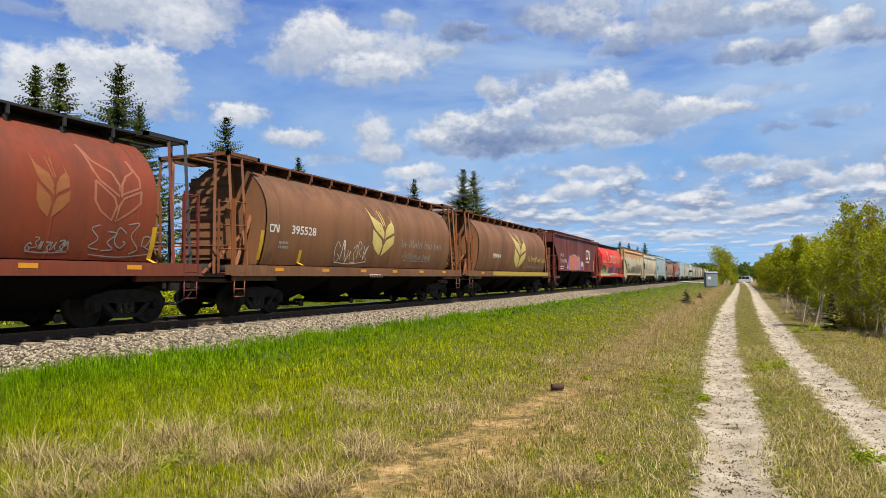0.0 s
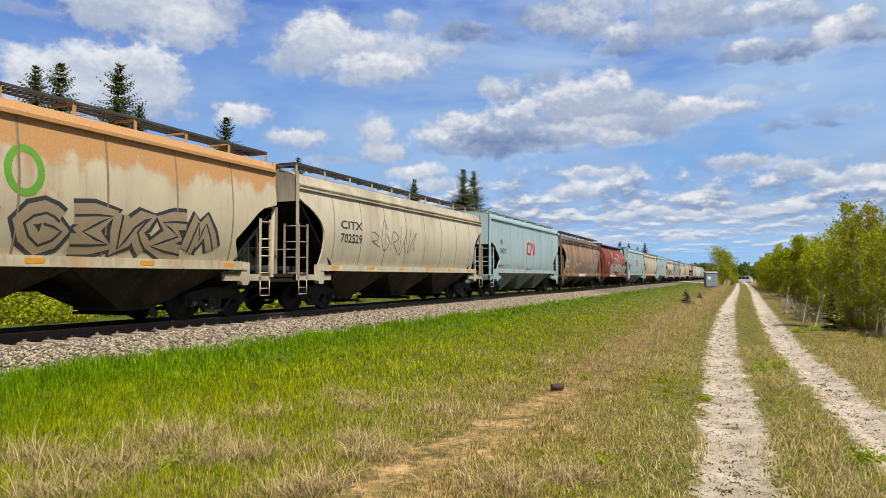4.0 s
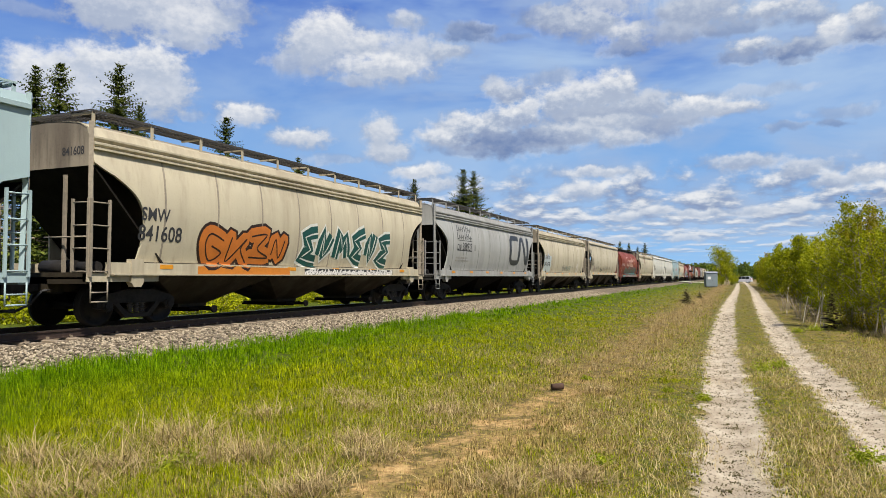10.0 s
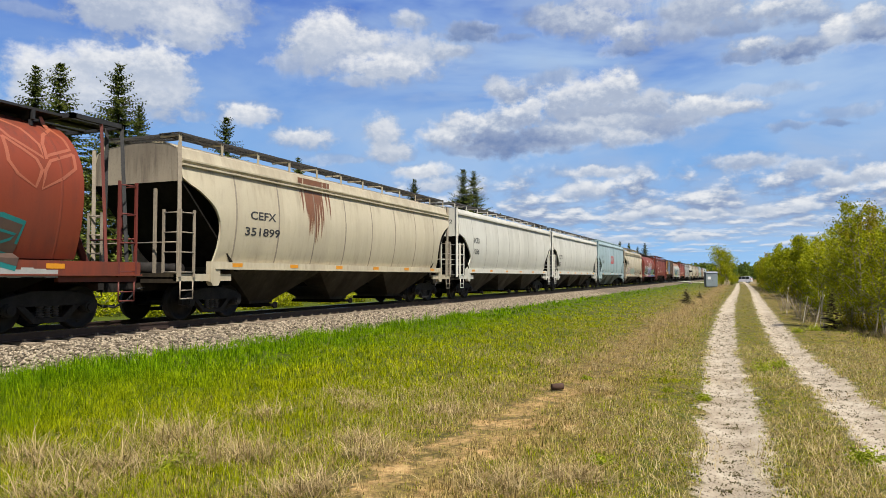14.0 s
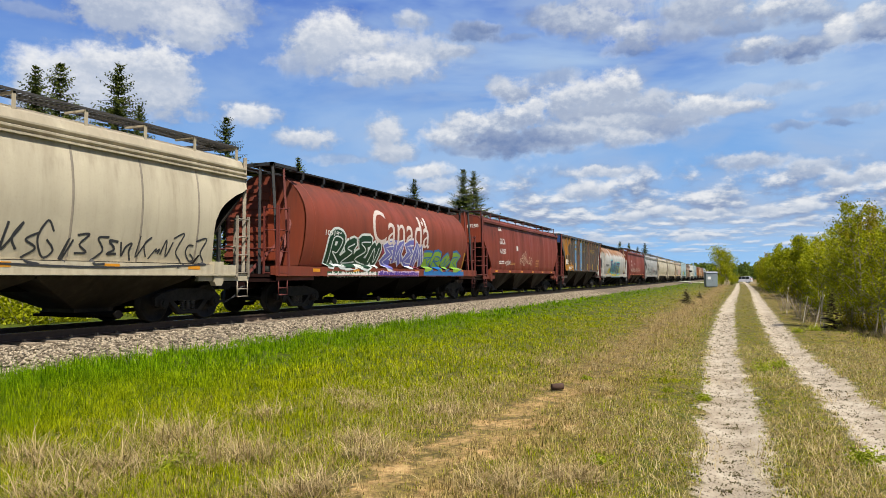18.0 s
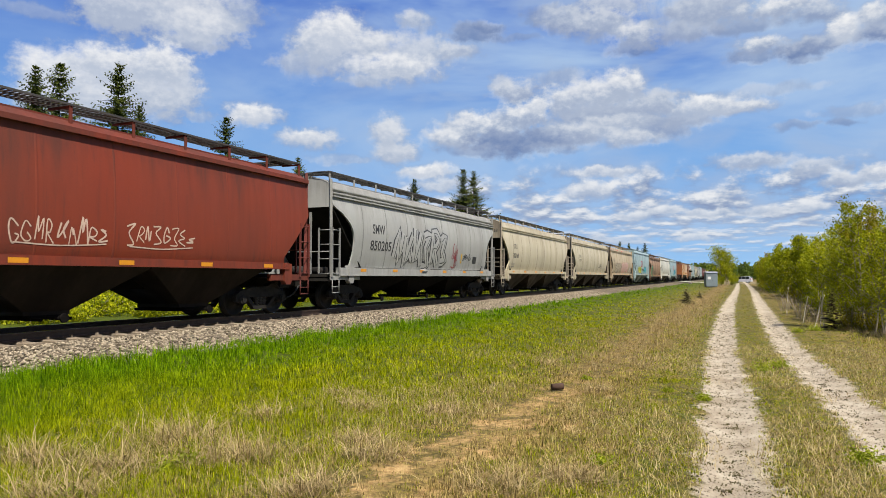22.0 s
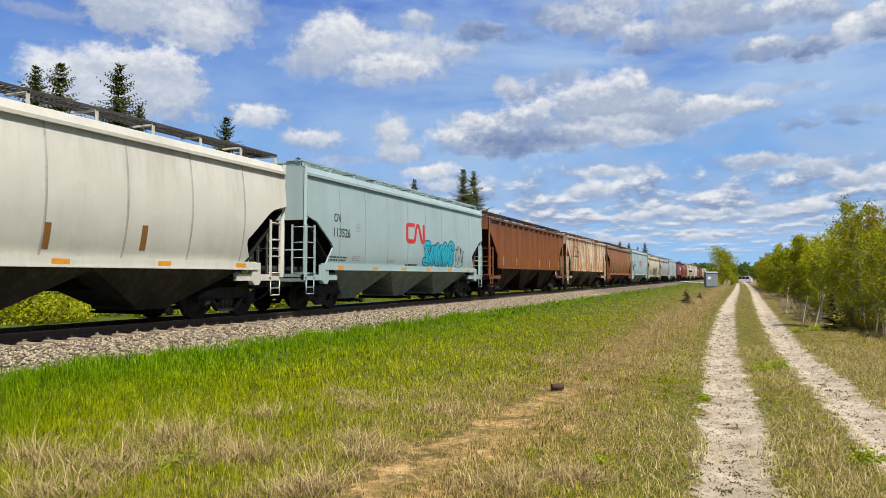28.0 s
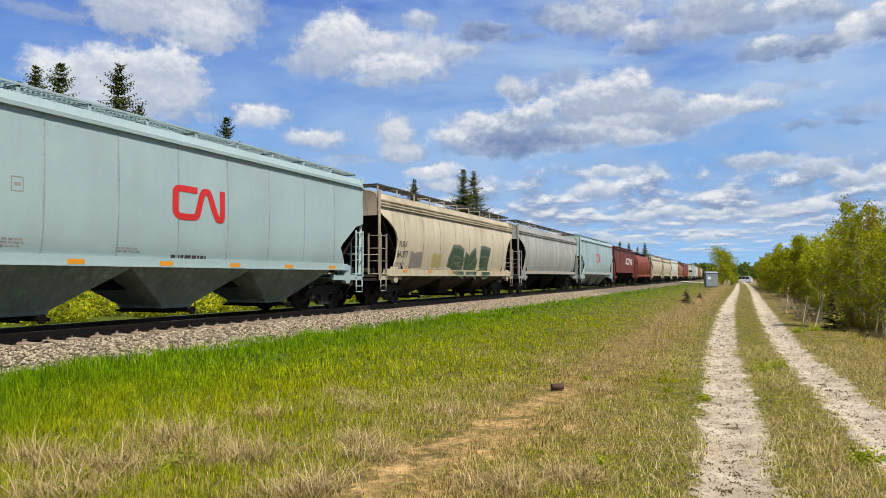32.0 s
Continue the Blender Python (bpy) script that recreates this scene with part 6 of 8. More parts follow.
def pebbles(name, n, place, size, seed):
    """Many small angular stones in one mesh: place(rng, n) gives x, y, z."""
    r = np.random.default_rng(seed)
    base = np.array([(1, 0, -.2), (-.9, .2, 0), (.1, 1, .1), (0, -1, 0), (.3, .2, .75), (-.2, -.3, .7), (0, 0, -.7)])
    faces = np.array([(0, 2, 4), (2, 1, 4), (1, 5, 4), (1, 3, 5), (3, 0, 5), (0, 4, 5), (2, 0, 6), (1, 2, 6), (3, 1, 6), (0, 3, 6)])
    x, y, z = place(r, n)
    s = r.uniform(size[0], size[1], n)
    ang = r.uniform(0, 6.283, n)
    v = base[None] * (0.7 + 0.6 * r.random((n, 7, 3)))
    v *= s[:, None, None]
    v[:, :, 2] *= 0.8
    c, t = np.cos(ang)[:, None], np.sin(ang)[:, None]
    vx, vy = v[:, :, 0] * c - v[:, :, 1] * t, v[:, :, 0] * t + v[:, :, 1] * c
    verts = np.stack([vx + x[:, None], vy + y[:, None], v[:, :, 2] + z[:, None]], -1).reshape(-1, 3)
    f = (faces[None] + 7 * np.arange(n)[:, None, None]).reshape(-1, 3)
    return array_mesh(name, verts, f, 3)


def on_ballast(r, n):
    y = 2 + 62 * r.random(n) ** 1.35
    x = r.uniform(-12.6, -10.15, n)
    z = np.interp(x, [-12.55, -11.4, -10.2, -9.5], [0.25, 0.17, 0.03, -0.1])
    return x, y, z + r.uniform(-0.01, 0.03, n)


thing("ballast_stones", "loose grey ballast stones along the track", "gravel", kind="stuff", data=pebbles("ballast_stones", 30000, on_ballast, (0.022, 0.055), 3), material=stone_material())


def on_ruts(r, n):
    y = 3.5 + 30 * r.random(n) ** 1.8
    x = np.where(r.random(n) < 0.5, rut(y), rut_right(y)) + r.normal(0, 0.22, n)
    return x, y, ground_z(x, y) + 0.002


thing("road_pebbles", "small pale stones and clods in the wheel ruts", "gravel", kind="stuff", data=pebbles("road_pebbles", 7000, on_ruts, (0.005, 0.016), 5),
      material=plain("road_pebble", hue(176, 160, 138), 0.9, 0, 0.35, 20))


# ---- grass ----
def grass_material(name, dry_a, dry_b, green_a, green_b, lush_a, lush_b, shift=0.0, through_light=0.28):
    m = Nodes(name)
    tone, geo = field_tone(m)
    rnd = geo.outputs["Random Per Island"]
    t = m.math("ADD", tone, m.math("MULTIPLY", m.math("SUBTRACT", rnd, 0.5), 0.9))
    wn = m.add("ShaderNodeTexWhiteNoise", noise_dimensions="1D")
    m.link(rnd, wn.inputs["W"])
    pick = wn.outputs["Value"]
    sep = m.add("ShaderNodeSeparateXYZ")
    m.link(geo.outputs["Position"], sep.inputs[0])
    wander = m.math("MULTIPLY", m.math("SUBTRACT", m.noise(geo.outputs["Position"], 0.5, 3, 0.6), 0.5), 3.0)
    rich = m.ramp(m.math("ADD", sep.outputs[0], wander), -6.2, -9.6)
    green = m.mix(rich, m.mix(pick, green_a, green_b), m.mix(pick, lush_a, lush_b))
    c = m.mix(m.ramp(m.math("ADD", t, shift), 0.35, 0.6), m.mix(pick, dry_a, dry_b), green)
    m.finish(c, 0.7, 0, 0.07)
    # thin blades let light through
    tr = m.add("ShaderNodeBsdfTranslucent")
    m.link(c, tr.inputs["Color"])
    add = m.add("ShaderNodeMixShader")
    add.inputs[0].default_value = through_light
    out = m.tree.nodes["Material Output"]
    m.link(m.bsdf.outputs[0], add.inputs[1])
    m.link(tr.outputs[0], add.inputs[2])
    m.link(add.outputs[0], out.inputs["Surface"])
    return m.mat


GRASS = grass_material("grass_blade", hue(98, 76, 36), hue(248, 222, 144), hue(70, 92, 0), hue(216, 222, 14), hue(40, 90, 0), hue(156, 196, 0))
STRAW = grass_material("dead_grass", hue(148, 120, 70), hue(246, 226, 168), hue(150, 140, 66), hue(200, 186, 106), hue(150, 140, 66), hue(200, 186, 106), -0.5)
DRY_TALL = grass_material("tall_dry_grass", hue(150, 124, 78), hue(240, 216, 160), hue(150, 136, 66), hue(216, 194, 120), hue(150, 130, 60), hue(206, 180, 106), -0.6)


def blades(name, x, y, h, w, lean, seed, way=None):
    """Grass blades: a bent strip of a quad and a tip each; way is the direction in which they lean."""
    r = np.random.default_rng(seed)
    n = len(x)
    z = ground_z(x, y)
    a = r.uniform(0, 6.283, n)
    b = a + r.uniform(1.2, 1.9, n)
    if way is not None:
        b = way
        a = b - r.uniform(1.2, 1.9, n)
    dx, dy = np.cos(a) * w / 2, np.sin(a) * w / 2
    lx, ly = np.cos(b) * lean * h, np.sin(b) * lean * h
    up = h * np.sqrt(np.clip(1 - lean ** 2, 0.05, 1))
    p = np.empty((n, 5, 3))
    p[:, 0] = np.stack([x - dx, y - dy, z - 0.02], -1)
    p[:, 1] = np.stack([x + dx, y + dy, z - 0.02], -1)
    p[:, 2] = np.stack([x + dx * 0.8 + lx * 0.35, y + dy * 0.8 + ly * 0.35, z + up * 0.6], -1)
    p[:, 3] = np.stack([x - dx * 0.8 + lx * 0.35, y - dy * 0.8 + ly * 0.35, z + up * 0.6], -1)
    p[:, 4] = np.stack([x + lx, y + ly, z + up], -1)
    f = (np.array([(0, 1, 2), (0, 2, 3), (3, 2, 4)])[None] + 5 * np.arange(n)[:, None, None]).reshape(-1, 3)
    return array_mesh(name, p.reshape(-1, 3), f, 3)


def clumps(x, y, r, each, spread):
    """Places of blades round the middles of clumps, the way each leans, and the clump's own vigour."""
    n = len(x)
    k = np.repeat(np.arange(n), each)
    way = r.uniform(0, 6.283, n * each)
    q = np.abs(r.normal(0, 1, n * each)) * np.repeat(spread * r.uniform(0.6, 1.4, n), each)
    vigour = np.exp(r.normal(0, 0.30, n))
    return x[k] + np.cos(way) * q, y[k] + np.sin(way) * q, way + r.normal(0, 0.7, n * each), vigour[k], np.clip(q / (2 * spread), 0, 1)


def in_view(x, y):
    """Keeps to the wide wedge of field before the camera."""
    t = math.radians(TURN)
    d = -x * math.sin(t) + y * math.cos(t)
    s = x * math.cos(t) + y * math.sin(t)
    return (d > 3.2) & (np.abs(s) < d * 0.72 + 1.0)


def scatter(n, d0, d1, seed, power=1.0):
    """Places on the open field between two depths, clear of the ruts and the ballast."""
    r = np.random.default_rng(seed)
    t = math.radians(TURN)
    d = d0 + (d1 - d0) * r.random(n) ** power
    s = (r.random(n) * 2 - 1) * (d * 0.70 + 0.6)
    x, y = s * math.cos(t) - d * math.sin(t), d * math.cos(t) + s * math.sin(t)
    gap = np.minimum(np.abs(x - rut(y)), np.abs(x - rut_right(y)))
    edge = 0.30 + 0.14 * np.sin(y * 2.1 + x) * np.sin(y * 0.7) + r.normal(0, 0.08, n)
    keep = (gap > edge) & (x > -10.4 + 0.15 * np.sin(y * 1.3) + r.normal(0, 0.12, n)) & (x < 9)
    return x[keep], y[keep], r


def lush(x):
    return np.clip((-3.0 - x) / 6.0, 0, 1)


for seed, n, each, spread, d0, d1, wide, power in ((11, 27000, 16, 0.026, 3.4, 11, 0.0044, 1.1), (12, 28000, 11, 0.05, 10.5, 28, 0.0085, 1.2), (13, 15000, 9, 0.12, 27, 75, 0.024, 1.2), (14, 8000, 5, 0.3, 74, 160, 0.07, 1.1)):
    cx, cy, r = scatter(n, d0, d1, seed, power)
    x, y, way, vigour, out = clumps(cx, cy, r, each, spread)
    k = np.minimum(np.abs(x - rut(y)), np.abs(x - rut_right(y))) > 0.22
    k &= r.random(len(x)) > 0.92 * np.exp(-((x + 2.35 + 0.25 * np.sin(y * 0.35)) / 0.42) ** 2) * np.interp(y, (8, 13), (0.95, 0.0))
    x, y, way, vigour, out = x[k], y[k], way[k], vigour[k], out[k]
    worn = np.exp(-((x + 2.35 + 0.25 * np.sin(y * 0.35)) / 0.5) ** 2)
    h = (0.040 + 0.046 * lush(x) + 0.02 * (np.abs(x - 0.6) > 2.2)) * r.uniform(0.55, 1.35, len(x)) * vigour * (1 - 0.6 * worn)
    h *= np.where((x > -0.9) & (x < 2.6), 0.5, 1.0) * np.interp(x, (-10.4, -9.4, -8.4), (1.7, 1.5, 1.0)) * np.where(y > 25, 0.9, 1.0)
    lean = np.clip(0.30 + 0.75 * out + r.normal(0, 0.22, len(x)), 0.05, 0.98)
    thing("grass", "green and straw-coloured field grass", "grass", kind="stuff", data=blades("grass", x, y, h, wide * r.uniform(0.6, 1.4, len(x)), lean, seed, way), material=GRASS)
# tall dry grass that stands along the road
for seed, n, each, x0, x1, y0, y1, tall, wide in ((16, 620, 13, -2.8, -0.75, 12, 52, 0.20, 0.006), (17, 700, 14, 2.7, 5.2, 7, 34, 0.16, 0.005)):
    r = np.random.default_rng(seed)
    cy = y0 + (y1 - y0) * r.random(n) ** 1.2
    cx = r.uniform(x0, x1, n) + 0.5 * np.sin(cy * 0.4)
    k = np.minimum(np.abs(cx - rut(cy)), np.abs(cx - rut_right(cy))) > 0.65 + 0.2 * np.sin(cy)
    x, y, way, vigour, out = clumps(cx[k], cy[k], r, each, 0.06)
    h = tall * vigour * r.uniform(0.5, 1.2, len(x)) * np.interp(y, (y0, y0 + 8), (0.5, 1.0))
    thing("dry_grass", "tall tan dry grass standing beside the road", "grass", kind="stuff", data=blades("dry_grass", x, y, h, wide * r.uniform(0.5, 1.3, len(x)), np.clip(0.2 + 0.5 * out + r.normal(0, 0.15, len(x)), 0.05, 0.95), seed, way), material=DRY_TALL)
r = np.random.default_rng(15)
x, y = r.uniform(-10.2, 9, 90000), r.uniform(-14, 10, 90000)
k = ~in_view(x, y) & (np.minimum(np.abs(x - rut(y)), np.abs(x - rut_right(y))) > 0.3)
x, y = x[k], y[k]
thing("grass", "green and straw-coloured field grass", "grass", kind="stuff", data=blades("grass", x, y, r.uniform(0.03, 0.09, len(x)), r.uniform(0.004, 0.01, len(x)), r.uniform(0.3, 0.97, len(x)), 15), material=GRASS)
x, y, r = scatter(100000, 3.4, 16, 21, 1.2)
k = (np.sin(x * 0.9 + 1.3 * np.sin(y * 0.5)) + np.sin(y * 1.1 + x * 0.4) + 0.42 * x + r.normal(0, 0.4, len(x)) - 3.0 * np.exp(-((x + 2.4) / 0.4) ** 2)) > -1.0
x, y = x[k], y[k]
thing("dead_grass", "flattened tangle of dead straw-coloured grass", "grass", kind="stuff",
      data=blades("dead_grass", x, y, r.uniform(0.05, 0.19, len(x)), r.uniform(0.003, 0.0065, len(x)), r.uniform(0.70, 0.98, len(x)), 22), material=STRAW)


# ---- trees ----
def leaf_material(name, a, b, c):
    m = Nodes(name)
    geo = m.add("ShaderNodeNewGeometry")
    rnd = geo.outputs["Random Per Island"]
    info = m.add("ShaderNodeObjectInfo")
    col = m.mix(rnd, a, b)
    col = m.mix(m.ramp(info.outputs["Random"], 0.0, 1.0, 0.0, 0.7, False), col, c)
    m.finish(col, 0.6, 0, 0.12)
    tr = m.add("ShaderNodeBsdfTranslucent")
    m.link(col, tr.inputs["Color"])
    mx = m.add("ShaderNodeMixShader")
    mx.inputs[0].default_value = 0.36
    m.link(m.bsdf.outputs[0], mx.inputs[1])
    m.link(tr.outputs[0], mx.inputs[2])
    m.link(mx.outputs[0], m.tree.nodes["Material Output"].inputs["Surface"])
    return m.mat


LEAF = leaf_material("young_leaf", hue(78, 102, 0), hue(240, 240, 36), hue(146, 154, 6))
LEAF_OLIVE = leaf_material("olive_leaf", hue(86, 92, 4), hue(218, 200, 36), hue(148, 132, 18))
NEEDLE = leaf_material("spruce_needles", hue(74, 96, 40), hue(160, 168, 76), hue(88, 100, 50))
LEAF_FAR = leaf_material("distant_leaf", hue(88, 112, 40), hue(140, 156, 66), hue(104, 120, 52))
BARK = plain("grey_bark", hue(168, 156, 134), 0.9, 0, 0.4, 12, 0.4)
BARK_DARK = plain("dark_bark", hue(72, 58, 46), 0.95, 0, 0.4, 12, 0.4)


def leaves(points, size, seed, flat=0.0):
    """Small leaf blades round points (n, 3)."""
    r = np.random.default_rng(seed)
    p = np.asarray(points)
    n = len(p)
    a = r.normal(size=(n, 3))
    a[:, 2] *= 1 - flat
    a /= np.linalg.norm(a, axis=1)[:, None]
    b = np.cross(a, r.normal(size=(n, 3)))
    b /= np.linalg.norm(b, axis=1)[:, None]
    s = size * r.uniform(0.6, 1.3, n)[:, None]
    v = np.stack([p - a * s, p + b * s * 0.6, p + a * s, p - b * s * 0.6], 1)
    return v.reshape(-1, 3), np.arange(4 * n).reshape(-1, 4)


def broadleaf(height, spread, stems, count, size, seed):
    """Meshes of a young many-stemmed tree: the wood and the crown."""
    r = np.random.default_rng(seed)
    g = G()
    pts = []
    for s in range(stems):
        ang, lean = r.uniform(0, 6.283), r.uniform(0.05, 0.28)
        base = Vector((r.normal(0, 0.12 * spread), r.normal(0, 0.12 * spread), 0))
        h = height * r.uniform(0.72, 1.0)
        d = Vector((math.cos(ang) * lean, math.sin(ang) * lean, 1)).normalized()
        prev, rad = base, 0.035 * height / 5 + 0.012
        knots = 6
        line = [base]
        for k in range(knots):
            d = (d + Vector((r.normal(0, 0.07), r.normal(0, 0.07), 0.04))).normalized()
            nxt = prev + d * h / knots
            g.tube(prev, nxt, rad * (1 - k / (knots + 0.4)), rad * (1 - (k + 1) / (knots + 0.4)), 5, False)
            line.append(nxt)
            prev = nxt
            for q in range(5):
                if k < 1 and r.random() < 0.6:
                    continue
                t = r.uniform(0, 6.283)
                ln = spread * r.uniform(0.25, 0.75) * (1.05 - 0.13 * k)
                tip = nxt + Vector((math.cos(t) * ln, math.sin(t) * ln, ln * r.uniform(0.3, 1.1)))
                g.tube(nxt, tip, rad * 0.32, 0.004, 4, False)
                m = max(4, int(count / (stems * knots * 4.4)))
                u = r.uniform(0.15, 1.08, m)
                base_pts = np.array(nxt)[None] + (np.array(tip) - np.array(nxt))[None] * u[:, None]
                knot = r.integers(0, 4, m)
                puff = r.normal(0, 0.11 * spread, (4, 3))[knot]
                pts.append(base_pts + puff + r.normal(0, 0.045 * spread, (m, 3)))
    v, f = leaves(np.concatenate(pts), size, seed + 1)
    return g, array_mesh("crown", v, f, 4)


def spruce(height, seed, thin=1.0, sprays=9, step=0.012, skip=0.14):
    """Meshes of a spruce: trunk, and whorls of drooping boughs with needle sprays."""
    r = np.random.default_rng(seed)
    g = G()
    g.tube((0, 0, 0), (0, 0, height * 0.98), 0.011 * height, 0.006, 7, False)
    vv, ff = [], []
    z = height * 0.06
    while z < height * 0.985:
        f = 1 - z / height
        n = int(r.integers(7, 10)) if f > 0.06 else 5
        reach = (0.40 * height * f ** 1.08 + 0.012 * height * (1 - f)) * thin
        t0 = r.uniform(0, 6.283)
        for i in range(n):
            if r.random() < skip:
                continue
            t = t0 + 6.283 * i / n + r.normal(0, 0.22)
            ln = reach * r.uniform(0.45, 1.18)
            droop = r.uniform(0.05, 0.35) if f > 0.15 else r.uniform(-0.5, 0.0)
            m = max(5, int(ln / (step * height)))
            u = np.linspace(0.12, 1, m)
            line = np.stack([np.cos(t) * ln * u, np.sin(t) * ln * u, z - droop * ln * u + 0.28 * ln * u ** 2.4], -1)
            g.tube(Vector((0, 0, z)), Vector(line[-1]), 0.014 + 0.02 * f, 0.004, 4, False)
            # sprays: narrow kites to both sides of the bough and hanging below it
            for p, uu in zip(line, u):
                for q in range(sprays if f < 0.6 else max(1, sprays // 3)):
                    b = t + r.choice([-1, 1]) * r.uniform(0.5, 1.4)
                    s = (0.16 + 0.62 * f + 0.14 * r.random()) * (1.15 - 0.6 * uu) * (0.10 + 0.46 * height / 15)
                    tip = p + np.array([np.cos(b) * s, np.sin(b) * s, r.uniform(-0.9, 0.35) * s])
                    side = np.array([-np.sin(b), np.cos(b), r.uniform(-0.6, 0.6)]) * s * 0.30
                    mid = p * 0.55 + tip * 0.45
                    i0 = len(vv)
                    vv += [p, mid + side, tip, mid - side]
                    ff.append((i0, i0 + 1, i0 + 2, i0 + 3))
        z += max(0.010 * height, height * 0.024 * (0.55 + 0.6 * f)) * r.uniform(0.6, 1.5)
    return g, array_mesh("crown", np.array(vv), np.array(ff), 4)


def plant(name, meshes, wood, leaf, label, category, group, m):
    wood_mesh = meshes[0].mesh("trunk") if isinstance(meshes[0], G) else meshes[0]
    t = thing(name, label, category, group)
    part("trunk", wood_mesh, wood, t)
    part("crown", meshes[1], leaf, t)
    t.matrix_basis = m
    return t


SPRUCES = [[a.mesh("trunk"), b] for a, b in (spruce(15.0, 31, 1.2), spruce(13.5, 32, 1.0), spruce(16.0, 33, 1.3))]


def ground_at(px, depth):
    """A place on the ground seen in the direction px (from the picture's middle, over the focal length) at a depth."""
    t = math.radians(TURN)
    return depth * (px * math.cos(t) - math.sin(t)), depth * (px * math.sin(t) + math.cos(t))


def seen(x, depth):
    return ground_at((x - 784) / 1220, depth)


def top_height(y, depth):
    return EYE + (490 - y) / 1220 * depth


for x, y, depth, k in ((56, 120, 52, 1), (100, 111, 48, 0), (205, 117, 46, 2), (243, 190, 50, 1), (397, 208, 60, 0), (527, 282, 62, 1), (733, 320, 92, 1), (820, 300, 74, 0), (838, 306, 77, 2),
                       (1097, 428, 210, 0), (1113, 431, 215, 1), (1128, 438, 220, 2), (1141, 431, 205, 2)):
    h = top_height(y, depth)
    px, py = seen(x, depth)
    base = (15.0, 13.5, 16.0)[k]
    t = plant("spruce", SPRUCES[k], BARK_DARK, NEEDLE, "tall dark green spruce beyond the railway", "tree", "spruces beyond the railway", pose(px, py, -0.1, 0, 0, 40 * k + x))
    t.scale = (h / base * 1.035,) * 3

HEDGE = [broadleaf(4.6, 1.25, 5, 6200, 0.045, 41), broadleaf(5.2, 1.35, 4, 6200, 0.045, 42), broadleaf(3.6, 1.1, 6, 5400, 0.043, 43), broadleaf(4.2, 1.5, 7, 6600, 0.045, 44)]
HEDGE = [[a.mesh("trunk"), b] for a, b in HEDGE]
HEDGE_FAR = [broadleaf(4.6, 1.3, 5, 4600, 0.085, 45), broadleaf(5.0, 1.4, 5, 4600, 0.085, 46), broadleaf(3.8, 1.5, 6, 4600, 0.085, 47)]
HEDGE_FAR = [[a.mesh("trunk"), b] for a, b in HEDGE_FAR]
r = random.Random(5)
for row, (x0, lo, hi, step) in enumerate(((4.1, 20.5, 130, 1.7), (5.7, 23, 135, 1.9), (7.6, 28, 125, 2.4))):
    y = lo
    while y < hi:
        near = y < 45
        s = r.uniform(0.76, 1.08) * (0.80 + 0.08 * row) * float(np.interp(y, (20, 40, 48, 70, 130), (1.1, 1.12, 1.04, 1.10, 1.2)))
        t = plant("young_tree", r.choice(HEDGE if near else HEDGE_FAR), BARK, LEAF if r.random() < 0.85 else LEAF_OLIVE, "young leafy tree with several thin grey stems beside the road", "tree", "trees along the road",
                  pose(x0 + r.uniform(-0.5, 0.5) + float(np.interp(y, (30, 55, 75, 100), (0.0, 0.6, 0.3, -0.1))), y, -0.05, 0, 0, r.uniform(0, 360)))
        t.scale = (s * 0.92, s * 0.92, s)
        y += step * r.uniform(0.7, 1.3) * (1 + 0.012 * max(0, y - 30))


def bush(width, height, count, size, seed):
    """Meshes of a low dense bush: thin stems and a domed crown of leaves in clumps."""
    r = np.random.default_rng(seed)
    g = G()
    pts = []
    for k in range(26):
        t, q = r.uniform(0, 6.283), math.sqrt(r.random())
        tip = Vector((math.cos(t) * q * width / 2, math.sin(t) * q * width / 2, height * (1 - 0.55 * q * q) * r.uniform(0.75, 1.08)))
        g.tube((tip.x * 0.25, tip.y * 0.25, 0), tip, 0.014, 0.004, 4, False)
        m = count // 26
        u = r.uniform(0.15, 1.02, m)[:, None]
        pts.append(np.array([[tip.x * 0.25, tip.y * 0.25, 0.0]]) * (1 - u) + np.array([tip]) * u + r.normal(0, 0.13 * height, (m, 3)) * np.array([1.3, 1.3, 0.6]))
    p = np.concatenate(pts)
    p[:, 2] = np.abs(p[:, 2])
    v, f = leaves(p, size, seed + 1)
    return [g.mesh("trunk"), array_mesh("crown", v, f, 4)]


# low growth at the foot of the roadside trees
FOOT = [bush(1.6, 1.2, 2200, 0.034, 81), bush(1.3, 0.9, 1800, 0.032, 82)]
for x0, lo, hi, step in ((3.9, 33, 120, 2.4), (5.0, 22, 110, 2.2)):
    y = lo
    while y < hi:
        s = r.uniform(0.6, 1.0) * (1 + 0.6 * min(1, max(0, (y - 35) / 40)))
        t = plant("shrub", r.choice(FOOT), BARK, LEAF if r.random() < 0.7 else LEAF_OLIVE, "low leafy bush at the foot of the roadside trees", "shrub", "bushes along the road", pose(x0 + r.uniform(-0.3, 0.5), y, -0.05, 0, 0, r.uniform(0, 360)))
        t.scale = (s, s, s)
        y += step * r.uniform(0.7, 1.4) * (1 + 0.012 * y)
for px, depth in ((1484, 22.6), (1504, 21.4), (1528, 20.9), (1546, 20.3), (1562, 20.0), (1515, 22.4)):
    s = r.uniform(0.5, 0.75)
    t = plant("shrub", r.choice(FOOT), BARK, LEAF_OLIVE, "low olive bush at the foot of the roadside trees", "shrub", "bushes along the road", pose(*seen(px, depth), -0.05, 0, 0, px))
    t.scale = (s, s, s)
# shrubs beyond the track
LOW = [bush(3.0, 1.5, 2600, 0.06, 83), bush(2.4, 1.3, 2200, 0.055, 84), bush(3.4, 1.7, 2800, 0.06, 85)]
